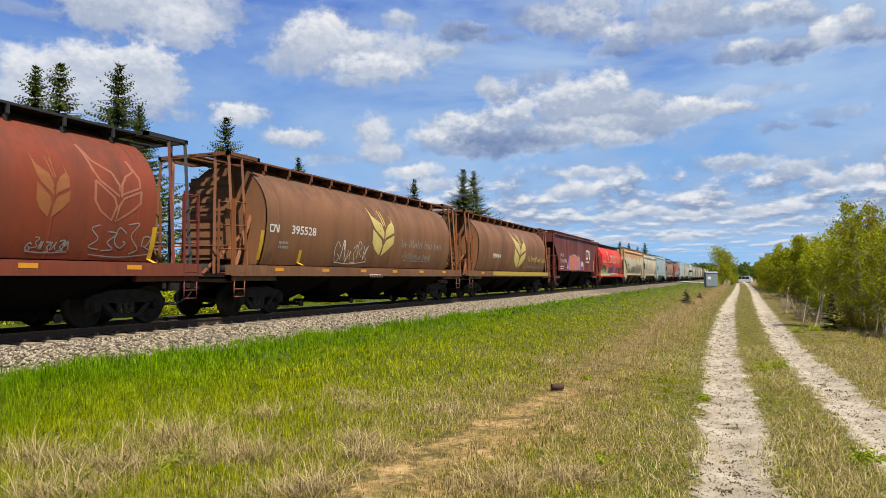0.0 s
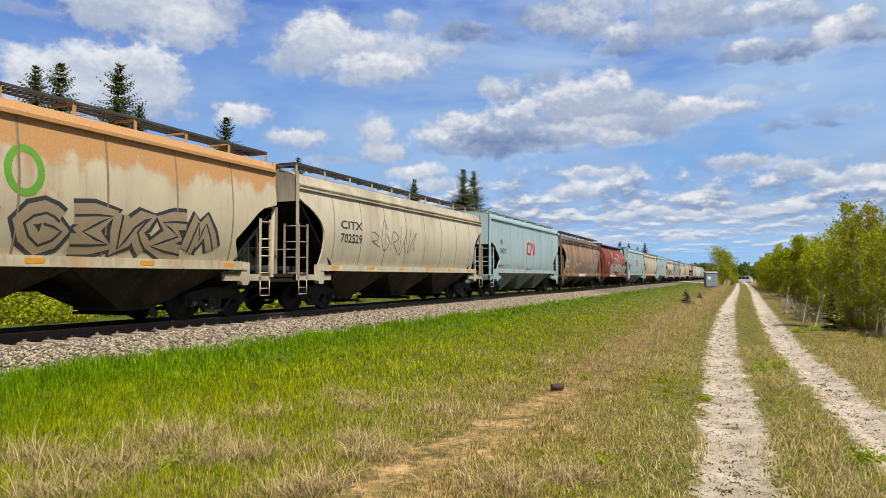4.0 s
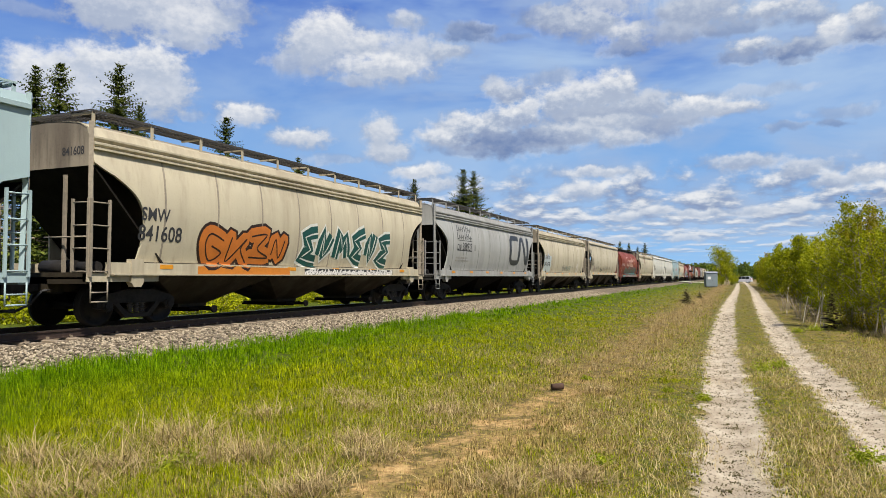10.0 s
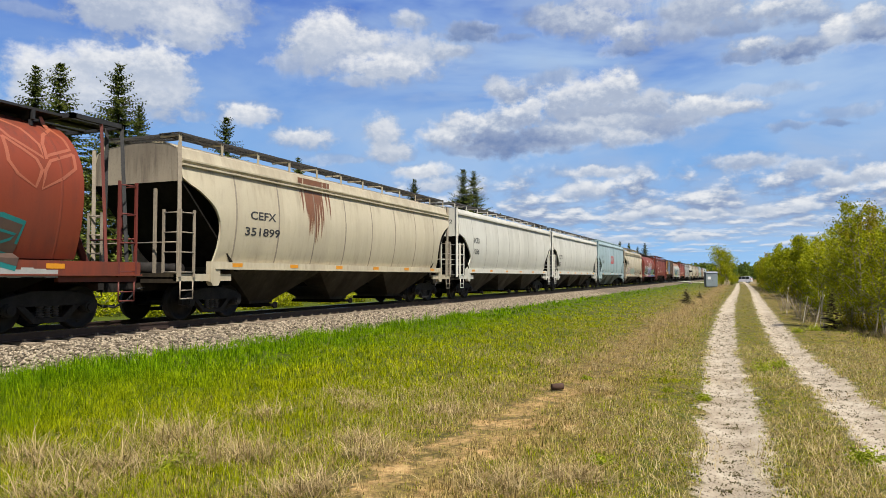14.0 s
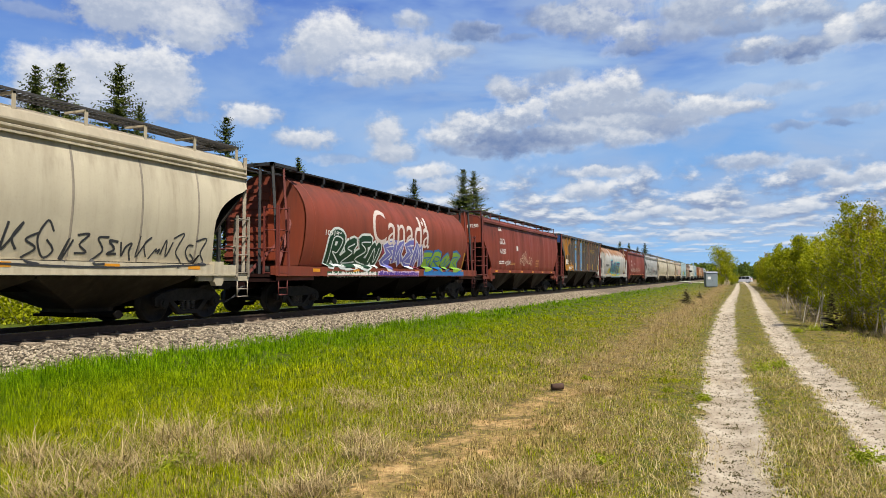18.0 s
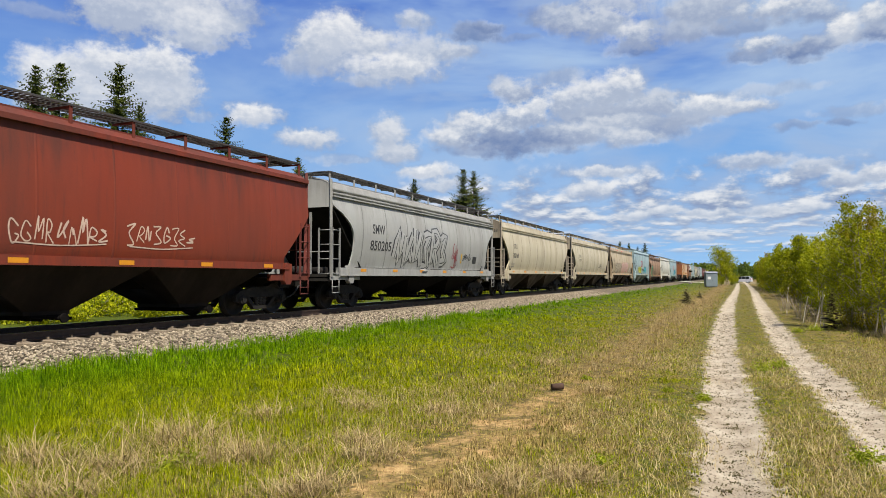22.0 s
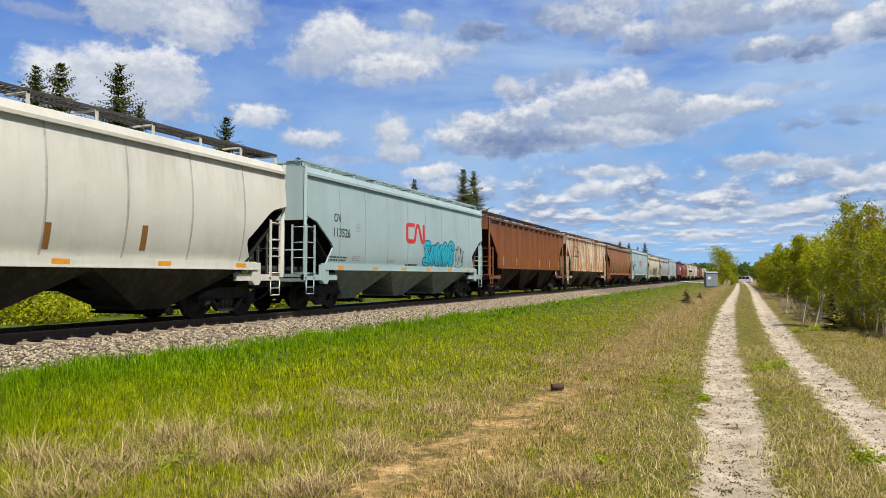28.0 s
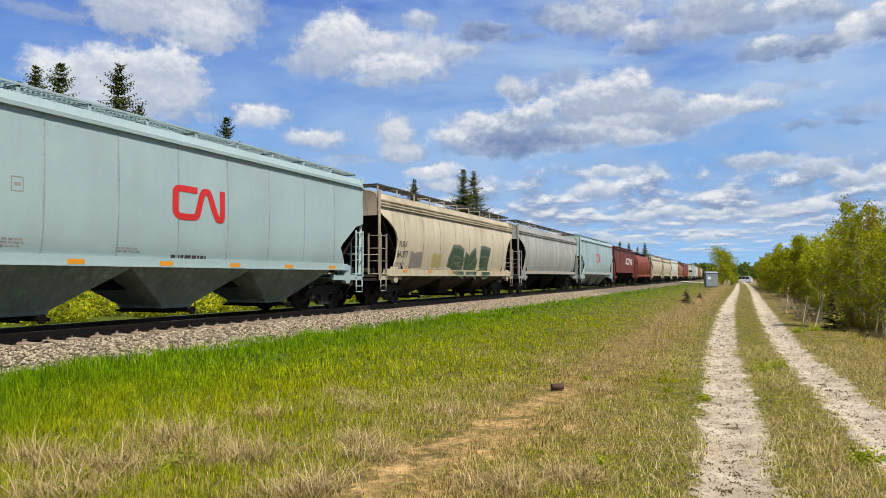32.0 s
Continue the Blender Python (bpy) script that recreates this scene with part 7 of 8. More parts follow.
for row, (x0, step) in enumerate(((-21.5, 2.1), (-24.2, 2.5), (-29, 4.0))):
    y = -1.0
    while y < 150:
        s = r.uniform(0.65, 1.05) * (1.0, 1.15, 1.6)[row]
        t = plant("shrub", r.choice(LOW), BARK, LEAF, "yellow-green leafy shrub beyond the railway", "shrub", "shrubs beyond the railway", pose(x0 + r.uniform(-0.8, 0.8), y, -0.1, 0, 0, r.uniform(0, 360)))
        t.scale = (s, s, s)
        y += step * r.uniform(0.6, 1.5) * (1 + 0.01 * max(0, y))

# ---- distant woods ----
def wood_line(n, place, hmin, hmax, seed):
    """A far wood: many small crowns of leaf clumps in one mesh."""
    rr = np.random.default_rng(seed)
    pts = []
    for i in range(n):
        x, y = place(rr)
        h = rr.uniform(hmin, hmax)
        m = 90
        u = rr.random(m) ** 0.8
        rad = h * 0.22 * (1 - u * 0.75)
        t = rr.uniform(0, 6.283, m)
        pts.append(np.stack([x + np.cos(t) * rad, y + np.sin(t) * rad, h * (0.06 + 0.94 * u)], -1))
    return leaves(np.concatenate(pts), 0.55, seed)


v, f = wood_line(800, lambda q: (q.uniform(-150, 60), q.uniform(330, 400)), 5, 8.5, 51)
thing("far_wood", "distant dense line of leafy woods", "woods", kind="stuff", data=array_mesh("far_wood", v, f, 4), material=LEAF_FAR)
v, f = wood_line(420, lambda q: (q.uniform(-140, -75), q.uniform(60, 420)), 4, 8, 52)
thing("far_wood", "wood beyond the railway", "woods", kind="stuff", data=array_mesh("far_wood", v, f, 4), material=LEAF_FAR)
v, f = wood_line(420, lambda q: (q.uniform(9.0, 34), q.uniform(160, 330)), 3.5, 5.5, 53)
thing("far_wood", "leafy wood along the road in the distance", "woods", kind="stuff", data=array_mesh("far_wood", v, f, 4), material=LEAF_FAR)


# ---- roadside things ----
def grey_hut():
    """Signal hut of sheet metal with a sloping roof, a door and a notice."""
    x, y = seen(1257, 108)
    hut = thing("signal_hut", "grey sheet-metal signal hut beside the level crossing", "hut")
    metal, roof = plain("grey_sheet_metal", hue(128, 142, 150), 0.5, 0.0, 0.12, 3), plain("hut_roof_metal", hue(170, 174, 176), 0.5, 0.2, 0.12, 3)
    part("wall", G().box(-0.95, -0.9, 0.1, 0.95, 0.9, 2.35), metal, hut)
    part("roof", G().prism([(-1.02, 2.35), (1.02, 2.35), (1.02, 2.42), (0, 2.62), (-1.02, 2.42)], -1.05, 1.05), roof, hut)
    d = part("door", G().box(-0.05, -0.93, 0.2, 0.75, -0.90, 2.15), metal, hut)
    part("handle", G().box(0.02, -0.97, 1.1, 0.06, -0.93, 1.25), STEEL_DARK, d)
    part("notice", G().box(-0.72, -0.925, 1.3, -0.2, -0.905, 1.75), plain("white_notice", hue(235, 235, 235), 0.5, 0, 0.05, 3), hut)
    part("base", G().box(-0.85, -0.8, -0.15, 0.85, 0.8, 0.1), plain("hut_base", hue(110, 106, 100), 0.9), hut)
    hut.matrix_basis = pose(x, y, 0.0, 0, 0, 14)
    hut.scale = (0.88, 0.88, 0.92)


def parked_van():
    """A silver minivan seen from its side and back."""
    x, y = seen(1313, 172)
    van = thing("minivan", "silver minivan standing on the gravel crossing road", "car")
    silver, glass = plain("silver_car_paint", hue(196, 200, 212), 0.3, 0.0, 0.04, 3), plain("dark_car_glass", (0.02, 0.025, 0.03), 0.1, 0, 0.1, 3)
    tyre, light = plain("tyre_rubber", (0.02, 0.02, 0.02), 0.9), plain("red_tail_light", hue(190, 40, 36), 0.3, 0, 0.05)
    out = [(-2.3, 0.35), (2.35, 0.35), (2.42, 0.75), (2.25, 0.98), (1.45, 1.15), (0.75, 1.68), (-1.9, 1.75), (-2.28, 1.45), (-2.4, 0.8)]
    body = part("body", G().prism([(a, b) for a, b in out], -0.88, 0.88), silver, van)
    part("windscreen", G().prism([(1.36, 1.2), (0.78, 1.64), (0.80, 1.66), (1.42, 1.2)], -0.75, 0.75), glass, van)
    for sx in (-1, 1):
        for a, b in ((-1.95, -1.05), (-0.98, -0.05), (0.02, 0.95)):
            part("side_window", G().prism([(a, 1.02), (b, 1.02), (min(b, 0.72), 1.64), (a + 0.05, 1.66)], sx * 0.882 - 0.006, sx * 0.882 + 0.006), glass, van)
        part("tail_light", G().box(sx * 0.72 - 0.1, -2.42, 0.85, sx * 0.72 + 0.1, -2.30, 1.2), light, van)
        part("mirror", G().box(sx * 0.9, 0.95, 1.1, sx * 1.08, 1.05, 1.25), silver, van)
        for a in (-1.45, 1.45):
            w = part("wheel", G().lathe([(-0.1, 0.0), (-0.1, 0.33), (0.1, 0.33), (0.1, 0.0)], "x", sides=16), tyre, van)
            w.location = (sx * 0.78, a, 0.33)
            part("rim", G().lathe([(0.102 * sx, 0.0), (0.108 * sx, 0.2), (0.10 * sx, 0.21)], "x", sides=12), silver, w)
    part("rear_window", G().prism([(-2.30, 1.42), (-1.98, 1.70), (-2.02, 1.72), (-2.34, 1.42)], -0.7, 0.7), glass, van)
    part("bumper", G().box(-0.85, -2.46, 0.35, 0.85, -2.34, 0.62), silver, van)
    van.matrix_basis = pose(x, y, 0.07, 0, 0, 72)
    van.scale = (0.92, 0.92, 0.92)


def crossing():
    """Gravel road over the track, and the two signal masts."""
    gravel = plain("pale_road_gravel", hue(214, 206, 192), 0.95, 0, 0.15, 2)
    road = thing("crossing_road", "pale gravel road that crosses the railway", "road", kind="structure")
    g = G()
    xs = [-60, -30, -18, -15.5, -12.2, -10, -6, 0, 8, 30]
    zs = [0.1, 0.15, 0.4, 0.5, 0.5, 0.35, 0.12, 0.05, 0.05, 0.05]
    n = len(g.v)
    for a, z in zip(xs, zs):
        g.v += [(a, 181 + 0.6 * a, z - 0.02), (a, 181.5 + 0.6 * a, z), (a, 191 + 0.6 * a, z), (a, 191.5 + 0.6 * a, z - 0.02)]
    for i in range(len(xs) - 1):
        for j in range(3):
            q = n + i * 4 + j
            g.f.append((q, q + 4, q + 5, q + 1))
            g.s.append(True)
    part("road_surface", g, gravel, road)
    grey = plain("galvanised_mast", hue(190, 190, 190), 0.5, 0.4, 0.1)
    for x, y in ((-9.2, 160.0), (-18.5, 174.0)):
        m = thing("crossing_signal", "grey level-crossing signal mast with crossed boards and lamps", "signal", "level-crossing signals")
        part("mast", G().tube((0, 0, 0), (0, 0, 4.0), 0.06), grey, m)
        for a in (45, -45):
            b = part("crossed_board", G().box(-0.6, -0.03, -0.11, 0.6, -0.01, 0.11), plain("white_board", hue(235, 235, 235), 0.5), m)
            b.matrix_basis = pose(0, -0.06 if a > 0 else -0.09, 3.5) @ Matrix.Rotation(radians(a), 4, "Y")
        for s in (-0.4, 0.4):
            part("lamp_hood", G().lathe([(0, 0.0), (0.0, 0.25), (-0.06, 0.25), (-0.06, 0.12), (-0.3, 0.12)], "y", (s, -0.05, 2.7), 14), STEEL_DARK, m)
        part("base", G().box(-0.25, -0.25, -0.2, 0.25, 0.25, 0.15), plain("mast_base", hue(150, 146, 140), 0.9), m)
        m.matrix_basis = pose(x, y, 0.1, 0, 0, 72)


def small_spruces():
    g, crown = spruce(1.1, 61, 1.45, 1, 0.03, 0.6)
    sapling = leaf_material("sapling_needles", hue(150, 146, 84), hue(206, 194, 120), hue(160, 150, 92))
    trunk = g.mesh("trunk")
    for px, base_y, h in ((1213, 538, 0.95), (1237, 528, 0.55)):
        depth = 1220 * EYE / (base_y - 490)
        x, y = seen(px, depth)
        t = plant("spruce_sapling", [trunk, crown], BARK_DARK, sapling, "small dark spruce sapling in the dry grass", "tree", "spruce saplings", pose(x, y, -0.03, 0, 0, px))
        t.scale = (h / 1.1,) * 3
    g, crown = spruce(1.25, 62, 0.95, 1, 0.025, 0.5)
    x, y = seen(1471, 21.2)
    plant("spruce_sapling", [g.mesh("trunk"), crown], BARK_DARK, leaf_material("yellowish_needles", hue(170, 176, 60), hue(236, 228, 120), hue(190, 186, 84)),
          "young yellow-green spruce at the edge of the trees", "tree", "", pose(x, y, -0.03, 0, 0, 20))


def rusty_pipe():
    x, y = seen(985, 9.9)
    t = thing("rusty_pipe", "short dark rusty pipe lying in the dry grass", "pipe")
    rust = plain("dark_rusty_iron", hue(86, 62, 48), 0.85, 0.1, 0.35, 20)
    part("tube", G().lathe([(-0.085, 0.035), (-0.085, 0.045), (0.085, 0.045), (0.085, 0.035), (-0.085, 0.035)], "x", sides=18), rust, t)
    t.matrix_basis = pose(x, y, 0.055 + float(ground_z(x, y)) + 0.01, 0, -3, 30)


def bare_stems():
    """Pale leaning stems and bare brush at the foot of the trees."""
    r = random.Random(9)
    for px, depth, h, lean in ((1437, 21.4, 1.1, 0.30), (1449, 21.8, 1.2, 0.08), (1455, 21.6, 1.0, -0.06), (1418, 24, 1.0, 0.2), (1500, 21.4, 1.2, 0.12), (1390, 29, 1.2, 0.1)):
        x, y = seen(px, depth)
        t = thing("dead_stem", "pale leaning dead stem among the roadside trees", "stem", "dead stems")
        g = G()
        a = Vector((0, 0, -0.05))
        for k in range(5):
            b = a + Vector((lean * h / 5 + r.uniform(-0.02, 0.02), r.uniform(-0.03, 0.03), h / 5))
            g.tube(a, b, 0.018 - 0.002 * k, 0.016 - 0.002 * k, 6, k in (0, 4))
            a = b
        part("wood", g, plain("pale_dead_wood", hue(206, 194, 170), 0.9, 0, 0.2, 8), t)
        t.location = (x, y, 0)
    brush = plain("grey_brushwood", hue(176, 160, 138), 0.95, 0, 0.3, 9)
    for px, depth, n in ((1530, 21.5, 22), (1552, 21.0, 18), (1425, 26.5, 16), (1395, 32.5, 14)):
        x, y = seen(px, depth)
        t = thing("brushwood", "tangle of bare grey twigs under the trees", "shrub", "brushwood")
        g = G()
        for k in range(n):
            b = Vector((r.uniform(-0.4, 0.4), r.uniform(-0.4, 0.4), -0.03))
            m = b + Vector((r.uniform(-0.25, 0.25), r.uniform(-0.25, 0.25), r.uniform(0.3, 0.6)))
            e = m + Vector((r.uniform(-0.35, 0.35), r.uniform(-0.35, 0.35), r.uniform(0.1, 0.5)))
            g.tube(b, m, 0.010, 0.007, 4, False)
            g.tube(m, e, 0.007, 0.003, 4, False)
        part("brush", g, brush, t)
        t.location = (x, y, 0)


def tussocks():
    """Bleached grass tussocks with long fallen stalks, and leafy weeds."""
    r = np.random.default_rng(77)
    spots = ((320, 765, 0.42), (430, 785, 0.36), (215, 805, 0.40), (115, 858, 0.36), (600, 690, 0.22), (640, 712, 0.24), (790, 720, 0.24), (345, 800, 0.24), (970, 640, 0.22), (640, 770, 0.24),
             (540, 860, 0.3), (880, 860, 0.26), (1010, 840, 0.24), (60, 800, 0.3), (660, 800, 0.28), (1060, 690, 0.2), (470, 720, 0.26))
    for px, py, size in spots:
        depth = 1220 * EYE / (py - 490)
        x, y = seen(px, depth)
        size *= 1.1
        n = int(560 * size / 0.36)
        bx, by = x + r.normal(0, size * 0.55, n), y + r.normal(0, size * 0.45, n)
        me = blades("tussock", bx, by, r.uniform(0.10, 0.5, n) * size / 0.36, r.uniform(0.004, 0.008, n), np.where(r.random(n) < 0.06, r.uniform(0.3, 0.7, n), r.uniform(0.86, 0.99, n)), int(px))
        thing("grass_tussock", "bleached dead grass tussock with long fallen stalks", "grass", "dead tussocks", kind="stuff", data=me, material=DRY_TALL)
    for px, py, size in ((300, 775, 1.0), (205, 790, 0.5), (880, 745, 0.8), (480, 800, 0.7)):
        depth = 1220 * EYE / (py - 490)
        x, y = seen(px, depth)
        t = thing("dry_stalk", "long pale dry grass stalk leaning over", "stalk", "dry stalks")
        for k in range(3):
            a = Vector((r.normal(0, 0.04), r.normal(0, 0.04), -0.02))
            e = a + Vector((r.normal(0, 0.22), r.normal(0, 0.15), 0.42 * size * r.uniform(0.7, 1.1)))
            part("straw", G().lathe([(0.0, 0.004), (0.5, 0.0035), (1.0, 0.002)], "z", sides=5), STRAW, t).matrix_basis = Matrix.Translation(a) @ (e - a).to_track_quat("Z", "Y").to_matrix().to_4x4() @ Matrix.Diagonal((1, 1, (e - a).length, 1))
        t.location = (x, y, float(ground_z(x, y)))
    weed = leaf_material("weed_leaf", hue(130, 156, 24), hue(206, 210, 60), hue(160, 172, 40))
    for px, py, size in ((130, 857, 0.10), (340, 800, 0.13), (300, 812, 0.10), (1060, 815, 0.08), (1345, 655, 0.22), (1375, 650, 0.16), (1180, 690, 0.06), (1440, 586, 0.2), (1548, 575, 0.22), (1410, 588, 0.16),
                         (1035, 672, 0.06), (1520, 812, 0.15), (1240, 705, 0.1)):
        depth = 1220 * EYE / (py - 490)
        x, y = seen(px, depth)
        n = 420
        p = np.stack([r.normal(0, size * 0.5, n), r.normal(0, size * 0.5, n), np.abs(r.normal(0, size * 0.38, n)) + 0.01], -1)
        v, f = leaves(p, 0.012 + size * 0.03, int(px))
        t = thing("weed", "low bright green leafy weed", "plant", "weeds", kind="stuff", data=array_mesh("weed", v, f, 4), material=weed)
        t.location = (x, y, float(ground_z(x, y)))
    # dark clods and sprouts in the ruts
    n = 900
    yy_ = 4.2 + 28 * r.random(n) ** 1.6
    xx_ = np.where(r.random(n) < 0.6, rut(yy_), rut_right(yy_)) + r.normal(0, 0.2, n)
    pts = []
    for a, b in zip(xx_, yy_):
        m = 9
        pts.append(np.stack([a + r.normal(0, 0.022, m), b + r.normal(0, 0.018, m), float(ground_z(a, b)) + np.abs(r.normal(0, 0.010, m))], -1))
    v, f = leaves(np.concatenate(pts), 0.010, 78)
    thing("rut_sprouts", "tiny dark sprouts and clods in the wheel ruts", "plant", kind="stuff", data=array_mesh("rut_sprouts", v, f, 4), material=leaf_material("dark_sprout", hue(78, 76, 40), hue(120, 110, 66), hue(96, 84, 60)))


def lone_tree():
    x, y = seen(1284, 128)
    g, crown = broadleaf(6.8, 4.0, 6, 5200, 0.13, 71)
    plant("lone_tree", [g.mesh("trunk"), crown], BARK, LEAF, "slender leafy tree by the level crossing", "tree", "", pose(x, y, -0.05))
    for px, depth, s in ((1275, 126, 0.45), (1293, 124, 0.5), (1300, 135, 0.55), (1268, 140, 0.5)):
        x, y = seen(px, depth)
        t = plant("shrub", HEDGE_FAR[2], BARK, LEAF, "leafy shrub by the level crossing", "shrub", "shrubs by the crossing", pose(x, y, -0.05, 0, 0, px))
        t.scale = (s,) * 3


grey_hut()
parked_van()
crossing()
small_spruces()
rusty_pipe()
bare_stems()
tussocks()
lone_tree()


# ---- sky backdrop with drifting clouds ----
SKY_R = 3600.0


def sky_patch():
    """Part of a wide sphere before the camera, with azimuth and elevation in degrees as its map."""
    g = G()
    azs = np.linspace(-95, 95, 77)
    els = np.concatenate([np.linspace(-3, 20, 24), np.linspace(22, 70, 20)])
    t = radians(90 + TURN)
    for e in els:
        for a in azs:
            q = t - radians(a)
            g.v.append((SKY_R * math.cos(radians(e)) * math.cos(q), SKY_R * math.cos(radians(e)) * math.sin(q), EYE + SKY_R * math.sin(radians(e))))
    n = len(azs)
    for i in range(len(els) - 1):
        for j in range(n - 1):
            g.f.append((i * n + j, i * n + j + 1, (i + 1) * n + j + 1, (i + 1) * n + j))
            g.s.append(True)
    me = g.mesh("sky")
    uv = me.uv_layers.new(name="sky_map")
    grid = [(a, e) for e in els for a in azs]
    uv.data.foreach_set("uv", np.array([grid[l.vertex_index] for l in me.loops], np.float32).ravel())
    return me


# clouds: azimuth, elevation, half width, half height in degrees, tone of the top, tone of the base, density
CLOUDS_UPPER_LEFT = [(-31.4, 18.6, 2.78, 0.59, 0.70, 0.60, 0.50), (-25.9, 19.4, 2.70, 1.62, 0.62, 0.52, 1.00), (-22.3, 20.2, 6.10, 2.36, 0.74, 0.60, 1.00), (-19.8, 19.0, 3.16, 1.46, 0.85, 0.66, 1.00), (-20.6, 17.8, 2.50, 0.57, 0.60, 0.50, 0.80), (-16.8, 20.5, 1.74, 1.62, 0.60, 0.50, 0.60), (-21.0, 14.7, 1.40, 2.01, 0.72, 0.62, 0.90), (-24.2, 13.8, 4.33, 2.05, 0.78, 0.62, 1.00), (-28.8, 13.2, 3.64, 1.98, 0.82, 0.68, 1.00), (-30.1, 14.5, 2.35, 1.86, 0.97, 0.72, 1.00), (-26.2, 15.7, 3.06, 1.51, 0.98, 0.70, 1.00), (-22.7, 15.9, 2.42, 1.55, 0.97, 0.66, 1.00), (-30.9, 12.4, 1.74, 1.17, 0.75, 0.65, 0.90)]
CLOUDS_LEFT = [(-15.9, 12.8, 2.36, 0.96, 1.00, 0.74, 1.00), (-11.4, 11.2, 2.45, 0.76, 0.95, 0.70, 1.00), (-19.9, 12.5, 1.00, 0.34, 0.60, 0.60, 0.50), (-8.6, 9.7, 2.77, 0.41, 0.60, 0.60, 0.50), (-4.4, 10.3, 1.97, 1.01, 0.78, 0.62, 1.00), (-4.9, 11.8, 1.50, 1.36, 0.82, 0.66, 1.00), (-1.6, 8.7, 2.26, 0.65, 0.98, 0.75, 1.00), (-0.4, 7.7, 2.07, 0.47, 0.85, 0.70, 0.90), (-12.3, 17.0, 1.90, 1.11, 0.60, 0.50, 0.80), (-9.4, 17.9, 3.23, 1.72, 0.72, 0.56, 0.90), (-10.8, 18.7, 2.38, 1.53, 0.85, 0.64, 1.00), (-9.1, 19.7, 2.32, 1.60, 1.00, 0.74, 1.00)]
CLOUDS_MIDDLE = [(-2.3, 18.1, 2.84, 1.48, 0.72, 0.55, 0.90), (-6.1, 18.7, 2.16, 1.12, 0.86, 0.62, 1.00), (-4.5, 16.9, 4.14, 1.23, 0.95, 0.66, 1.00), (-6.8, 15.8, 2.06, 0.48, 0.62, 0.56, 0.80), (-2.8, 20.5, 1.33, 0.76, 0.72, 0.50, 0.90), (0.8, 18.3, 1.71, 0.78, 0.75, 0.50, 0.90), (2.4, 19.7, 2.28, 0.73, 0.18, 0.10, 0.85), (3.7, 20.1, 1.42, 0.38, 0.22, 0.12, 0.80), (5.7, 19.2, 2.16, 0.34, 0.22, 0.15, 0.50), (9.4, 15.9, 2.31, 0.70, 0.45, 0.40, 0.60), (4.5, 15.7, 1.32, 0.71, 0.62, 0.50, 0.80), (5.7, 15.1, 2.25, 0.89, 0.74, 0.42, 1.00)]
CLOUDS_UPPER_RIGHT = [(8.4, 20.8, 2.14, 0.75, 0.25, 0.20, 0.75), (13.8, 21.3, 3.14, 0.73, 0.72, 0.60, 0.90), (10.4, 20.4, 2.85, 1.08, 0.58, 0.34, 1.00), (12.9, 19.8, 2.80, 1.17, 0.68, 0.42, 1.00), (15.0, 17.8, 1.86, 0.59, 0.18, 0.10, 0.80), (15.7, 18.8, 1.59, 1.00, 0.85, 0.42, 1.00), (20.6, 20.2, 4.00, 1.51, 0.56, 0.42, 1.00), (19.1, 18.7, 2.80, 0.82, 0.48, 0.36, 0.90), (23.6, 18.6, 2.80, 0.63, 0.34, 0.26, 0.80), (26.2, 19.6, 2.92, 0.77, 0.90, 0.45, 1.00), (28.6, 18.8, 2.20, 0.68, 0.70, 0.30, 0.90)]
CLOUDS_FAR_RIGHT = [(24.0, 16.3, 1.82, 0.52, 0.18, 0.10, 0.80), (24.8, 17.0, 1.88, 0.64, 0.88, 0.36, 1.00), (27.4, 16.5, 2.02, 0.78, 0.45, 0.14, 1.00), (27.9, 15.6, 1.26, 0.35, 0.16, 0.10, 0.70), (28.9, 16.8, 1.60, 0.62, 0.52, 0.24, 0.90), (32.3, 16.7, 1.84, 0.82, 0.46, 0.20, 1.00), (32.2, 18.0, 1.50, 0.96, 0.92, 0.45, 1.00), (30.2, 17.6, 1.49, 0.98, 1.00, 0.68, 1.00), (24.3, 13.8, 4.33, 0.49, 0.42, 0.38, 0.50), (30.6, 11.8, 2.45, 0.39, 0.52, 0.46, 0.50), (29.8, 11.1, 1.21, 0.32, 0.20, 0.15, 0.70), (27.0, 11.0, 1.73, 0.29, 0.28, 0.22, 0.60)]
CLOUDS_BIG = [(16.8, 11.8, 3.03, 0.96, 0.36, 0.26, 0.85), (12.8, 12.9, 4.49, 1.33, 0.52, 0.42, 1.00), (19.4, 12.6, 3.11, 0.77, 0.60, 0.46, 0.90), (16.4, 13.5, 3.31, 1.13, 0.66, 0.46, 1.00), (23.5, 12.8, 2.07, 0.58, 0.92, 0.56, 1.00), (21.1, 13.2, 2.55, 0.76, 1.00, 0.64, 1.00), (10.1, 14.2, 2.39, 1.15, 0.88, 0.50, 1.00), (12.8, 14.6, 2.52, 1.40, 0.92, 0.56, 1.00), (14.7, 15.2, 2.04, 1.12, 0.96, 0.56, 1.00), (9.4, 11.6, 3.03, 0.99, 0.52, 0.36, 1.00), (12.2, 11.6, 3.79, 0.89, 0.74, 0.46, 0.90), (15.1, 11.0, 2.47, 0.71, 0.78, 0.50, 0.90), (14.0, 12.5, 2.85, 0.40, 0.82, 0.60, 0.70)]
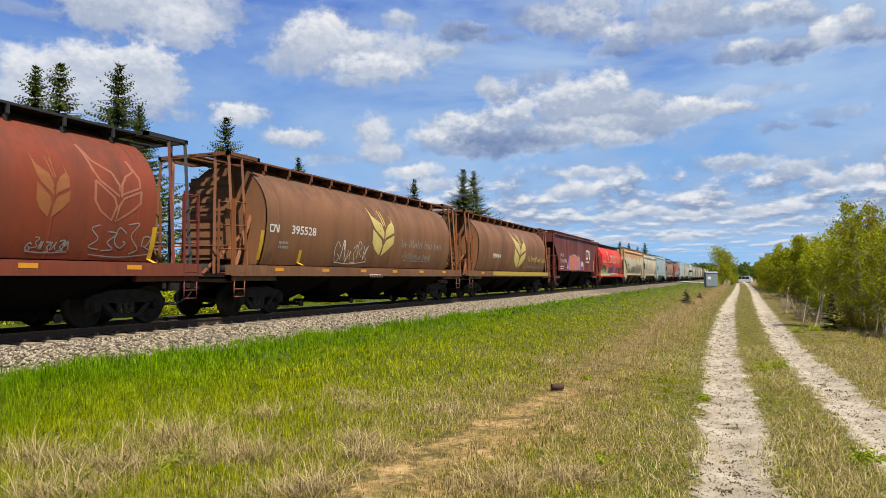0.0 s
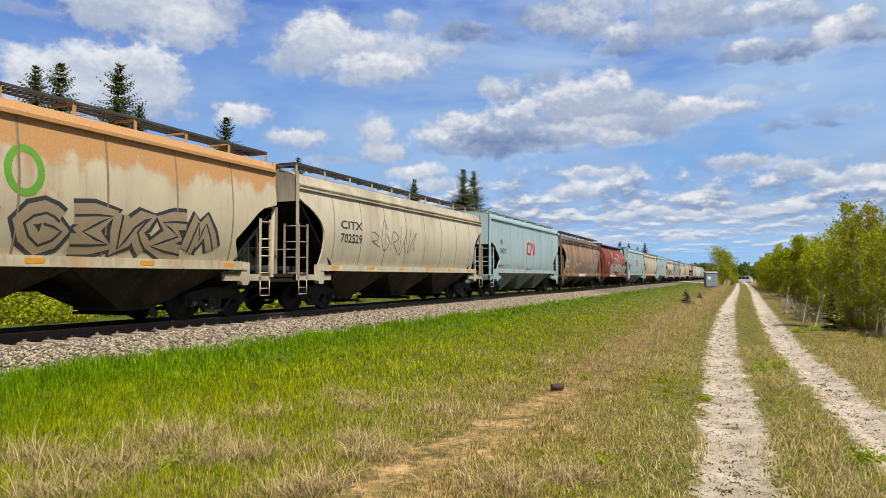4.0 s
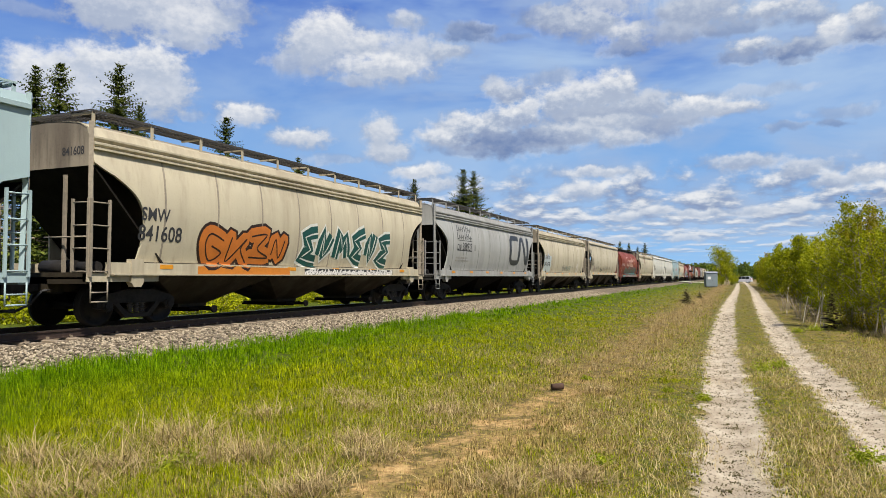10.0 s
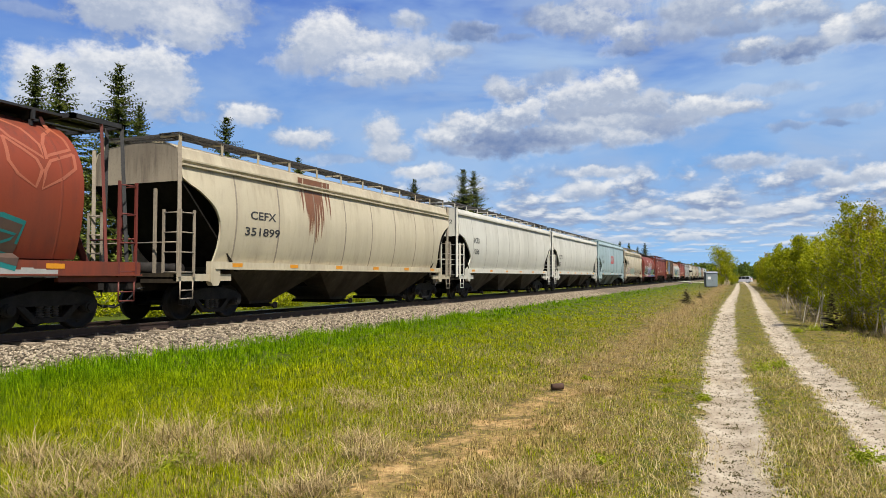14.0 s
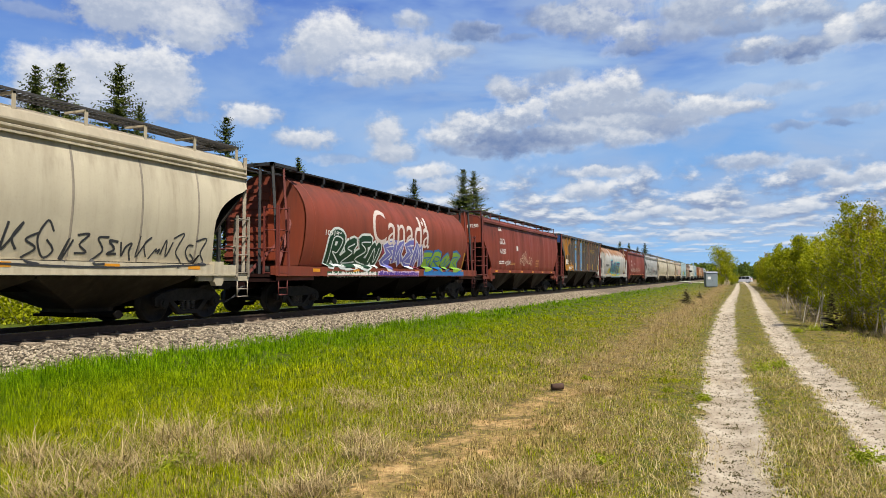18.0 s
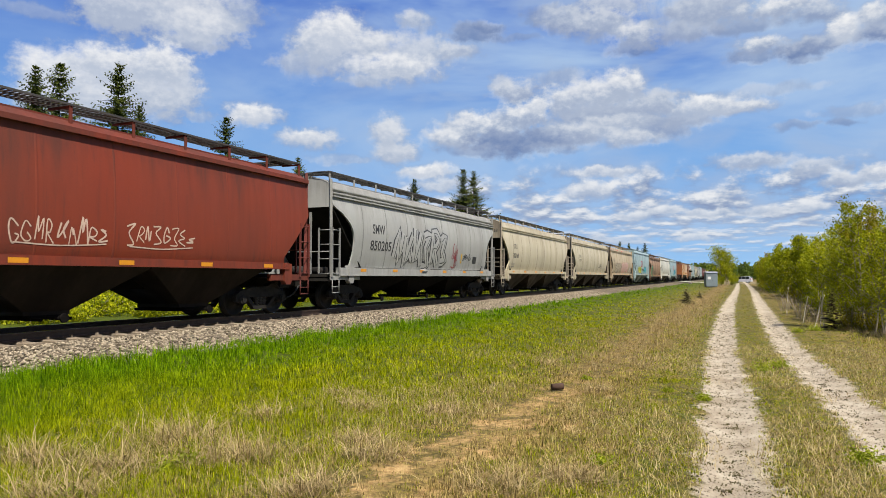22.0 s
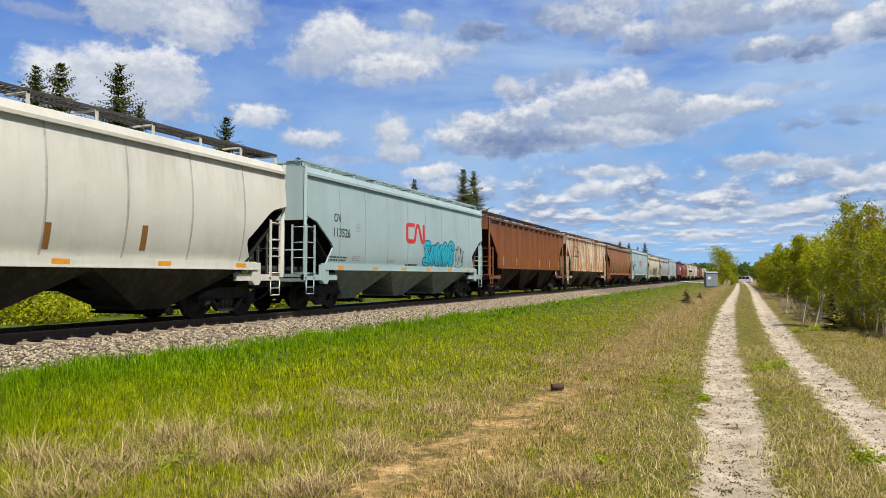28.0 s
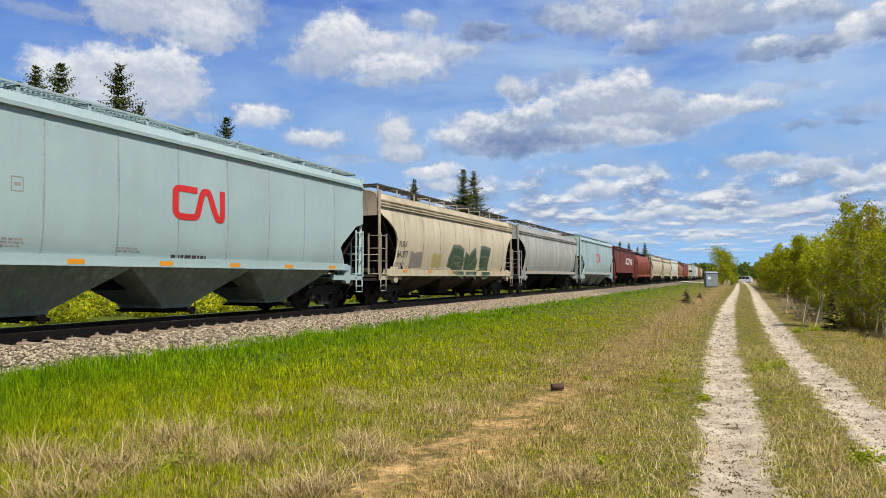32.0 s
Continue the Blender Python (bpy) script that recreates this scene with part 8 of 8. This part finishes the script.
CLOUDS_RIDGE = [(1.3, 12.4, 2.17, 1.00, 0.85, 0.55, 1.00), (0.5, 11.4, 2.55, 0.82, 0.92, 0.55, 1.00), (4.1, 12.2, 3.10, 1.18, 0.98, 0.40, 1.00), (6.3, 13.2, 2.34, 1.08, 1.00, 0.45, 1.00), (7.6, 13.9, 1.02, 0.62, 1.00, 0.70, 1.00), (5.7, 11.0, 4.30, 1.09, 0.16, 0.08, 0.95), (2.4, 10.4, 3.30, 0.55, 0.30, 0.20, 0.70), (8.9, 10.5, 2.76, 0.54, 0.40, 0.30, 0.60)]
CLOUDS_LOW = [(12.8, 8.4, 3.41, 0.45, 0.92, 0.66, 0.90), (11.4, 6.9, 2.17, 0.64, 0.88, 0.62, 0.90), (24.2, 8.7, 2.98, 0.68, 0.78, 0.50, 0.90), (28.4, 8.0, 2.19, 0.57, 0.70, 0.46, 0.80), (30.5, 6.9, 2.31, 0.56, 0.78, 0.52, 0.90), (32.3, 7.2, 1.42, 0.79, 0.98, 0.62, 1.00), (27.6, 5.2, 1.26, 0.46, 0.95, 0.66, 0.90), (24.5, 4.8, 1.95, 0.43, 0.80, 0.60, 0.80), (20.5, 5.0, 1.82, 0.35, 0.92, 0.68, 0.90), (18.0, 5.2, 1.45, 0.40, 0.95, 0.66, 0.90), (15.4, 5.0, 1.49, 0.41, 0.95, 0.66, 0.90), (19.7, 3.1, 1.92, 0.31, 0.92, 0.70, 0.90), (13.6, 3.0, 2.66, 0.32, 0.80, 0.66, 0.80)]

def sky_material():
    m = Nodes("cloudy_sky")
    uv = m.add("ShaderNodeUVMap", uv_map="sky_map")
    place = uv.outputs[0]
    sep = m.add("ShaderNodeSeparateXYZ")
    m.link(place, sep.inputs[0])
    az, el = sep.outputs[0], sep.outputs[1]

    def scaled(x, y):
        n = m.add("ShaderNodeVectorMath", operation="MULTIPLY")
        m.link(place, n.inputs[0])
        n.inputs[1].default_value = (x, y, 1)
        return n.outputs[0]

    def blend(fac, a, b):
        n = m.add("ShaderNodeMix", data_type="FLOAT")
        m.put(n.inputs[0], fac)
        m.put(n.inputs[2], a)
        m.put(n.inputs[3], b)
        return n.outputs[0]

    # clear sky, with thin veils of haze that thicken away from the sun
    veil = m.noise(scaled(0.05, 0.16), 1.0, 5, 0.55, 0.4)
    blue = m.mix(m.ramp(el, 0.5, 8.0), hue(146, 200, 250), hue(132, 180, 236))
    blue = m.mix(m.ramp(el, 8.0, 23.0), blue, hue(46, 106, 206))
    haze = m.math("MULTIPLY", m.ramp(veil, 0.30, 0.68), m.ramp(az, -30.0, 12.0, 0.30, 1.0))
    blue = m.mix(haze, blue, hue(174, 202, 237))
    dull = m.math("MULTIPLY", m.ramp(m.noise(scaled(0.10, 0.26), 1.0, 4, 0.5, 0.4), 0.44, 0.72, 0.0, 0.75), m.ramp(az, -22.0, 10.0, 0.15, 1.0))
    blue = m.mix(dull, blue, hue(168, 190, 223))
    # ragged edges
    warp = m.add("ShaderNodeTexNoise")
    warp.inputs["Scale"].default_value, warp.inputs["Detail"].default_value, warp.inputs["Roughness"].default_value = 0.42, 4, 0.55
    m.link(place, warp.inputs["Vector"])
    push = m.add("ShaderNodeVectorMath", operation="MULTIPLY_ADD")
    m.link(warp.outputs["Color"], push.inputs[0])
    push.inputs[1].default_value, push.inputs[2].default_value = (2.4, 1.5, 0), (-1.2, -0.75, 0)
    bent = m.add("ShaderNodeVectorMath", operation="ADD")
    m.link(place, bent.inputs[0])
    m.link(push.outputs[0], bent.inputs[1])
    p = bent.outputs[0]
    fray = m.math("MULTIPLY", m.math("SUBTRACT", m.noise(scaled(0.8, 1.1), 1.1, 6, 0.6), 0.5), 1.3)
    puff = m.math("MULTIPLY", m.math("SUBTRACT", m.noise(scaled(0.8, 1.1), 1.7, 5, 0.55), 0.5), 2.2)
    # flat banks in rows, closer together towards the horizon
    inv = m.math("DIVIDE", 46.0, m.math("MAXIMUM", m.math("ADD", el, 2.2), 1.0))
    comb = m.add("ShaderNodeCombineXYZ")
    m.link(m.math("MULTIPLY", az, 0.30), comb.inputs[0])
    m.link(inv, comb.inputs[1])
    bank = m.noise(comb.outputs[0], 1.15, 5, 0.55)
    comb2 = m.add("ShaderNodeCombineXYZ")
    m.link(m.math("MULTIPLY", az, 0.30), comb2.inputs[0])
    m.link(m.math("SUBTRACT", inv, 0.35), comb2.inputs[1])
    above = m.noise(comb2.outputs[0], 1.15, 5, 0.55)
    low = m.math("SUBTRACT", 1.0, m.math("DIVIDE", m.math("ABSOLUTE", m.math("SUBTRACT", el, 5.2)), 4.6), True)
    low = m.math("MULTIPLY", low, m.ramp(az, -10.0, 2.0, 0.35, 1.0))
    cover = m.math("MULTIPLY", m.ramp(m.math("ADD", bank, m.math("MULTIPLY", low, 0.20)), 0.50, 0.76), m.ramp(low, 0.0, 0.45))
    tone = m.ramp(m.math("SUBTRACT", bank, above), -0.11, 0.20, 0.12, 0.92)
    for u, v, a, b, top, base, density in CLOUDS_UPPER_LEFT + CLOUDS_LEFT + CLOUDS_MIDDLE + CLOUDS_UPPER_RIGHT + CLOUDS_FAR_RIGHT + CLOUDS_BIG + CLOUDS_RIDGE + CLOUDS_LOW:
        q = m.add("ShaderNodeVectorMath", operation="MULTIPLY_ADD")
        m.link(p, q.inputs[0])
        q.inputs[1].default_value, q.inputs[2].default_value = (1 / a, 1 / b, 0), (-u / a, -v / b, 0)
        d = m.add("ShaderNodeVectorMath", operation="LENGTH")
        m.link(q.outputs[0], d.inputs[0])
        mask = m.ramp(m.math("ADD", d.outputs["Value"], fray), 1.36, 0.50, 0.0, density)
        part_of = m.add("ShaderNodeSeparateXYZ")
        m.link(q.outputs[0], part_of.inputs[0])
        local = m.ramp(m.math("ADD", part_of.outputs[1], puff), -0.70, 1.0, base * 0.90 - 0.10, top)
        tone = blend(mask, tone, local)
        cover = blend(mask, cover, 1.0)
        # the next cloud is reckoned after this one
        step = m.add("ShaderNodeVectorMath", operation="MULTIPLY_ADD")
        m.link(tone, step.inputs[0])
        step.inputs[1].default_value = (1e-6, 1e-6, 0)
        m.link(p, step.inputs[2])
        p = step.outputs[0]
    cloud = m.mix(m.ramp(tone, 0.0, 0.5, 0, 1, False), hue(112, 134, 178), hue(190, 200, 217))
    cloud = m.mix(m.ramp(tone, 0.48, 0.98, 0, 1, False), cloud, hue(250, 250, 250))
    cloud = m.mix(m.ramp(el, 7.0, 1.0, 0.0, 0.4), cloud, hue(200, 214, 232))
    c = m.mix(m.math("MULTIPLY", cover, 0.93), blue, cloud)
    em = m.add("ShaderNodeEmission")
    m.link(c, em.inputs["Color"])
    em.inputs["Strength"].default_value = 0.94
    m.link(em.outputs[0], m.tree.nodes["Material Output"].inputs["Surface"])
    return m.mat


sky_dome = tagged(part("backdrop", sky_patch(), sky_material(), None), "blue sky with drifting white and grey clouds", "sky", kind="structure")


# ---- motion of the train and the clouds ----
def motions():
    for car in TRAIN:
        walk(car.root, [(0, pose(TRACK, car.start, RAIL)), (SECONDS, pose(TRACK, car.start - SPEED * SECONDS, RAIL))])
    for a, sets in WHEELSETS.items():
        turn = SPEED / FPS / 0.465 * 180 / math.pi
        walk(sets[0], [(k / FPS, Matrix.Translation((0, a, 0.465)) @ Matrix.Rotation(radians((turn * k) % 360), 4, "X")) for k in range(int(SECONDS * FPS) + 1)])
        for other in sets[1:]:
            other.rotation_mode = "QUATERNION"
            other.animation_data_create()
            other.animation_data.action = sets[0].animation_data.action
            other.animation_data.action_slot = sets[0].animation_data.action_slot
    walk(sky_dome, [(0, pose(0, 0, 0, 0, 0, 0.85)), (SECONDS, pose(0, 0, 0, 0, 0, -0.85))])


motions()
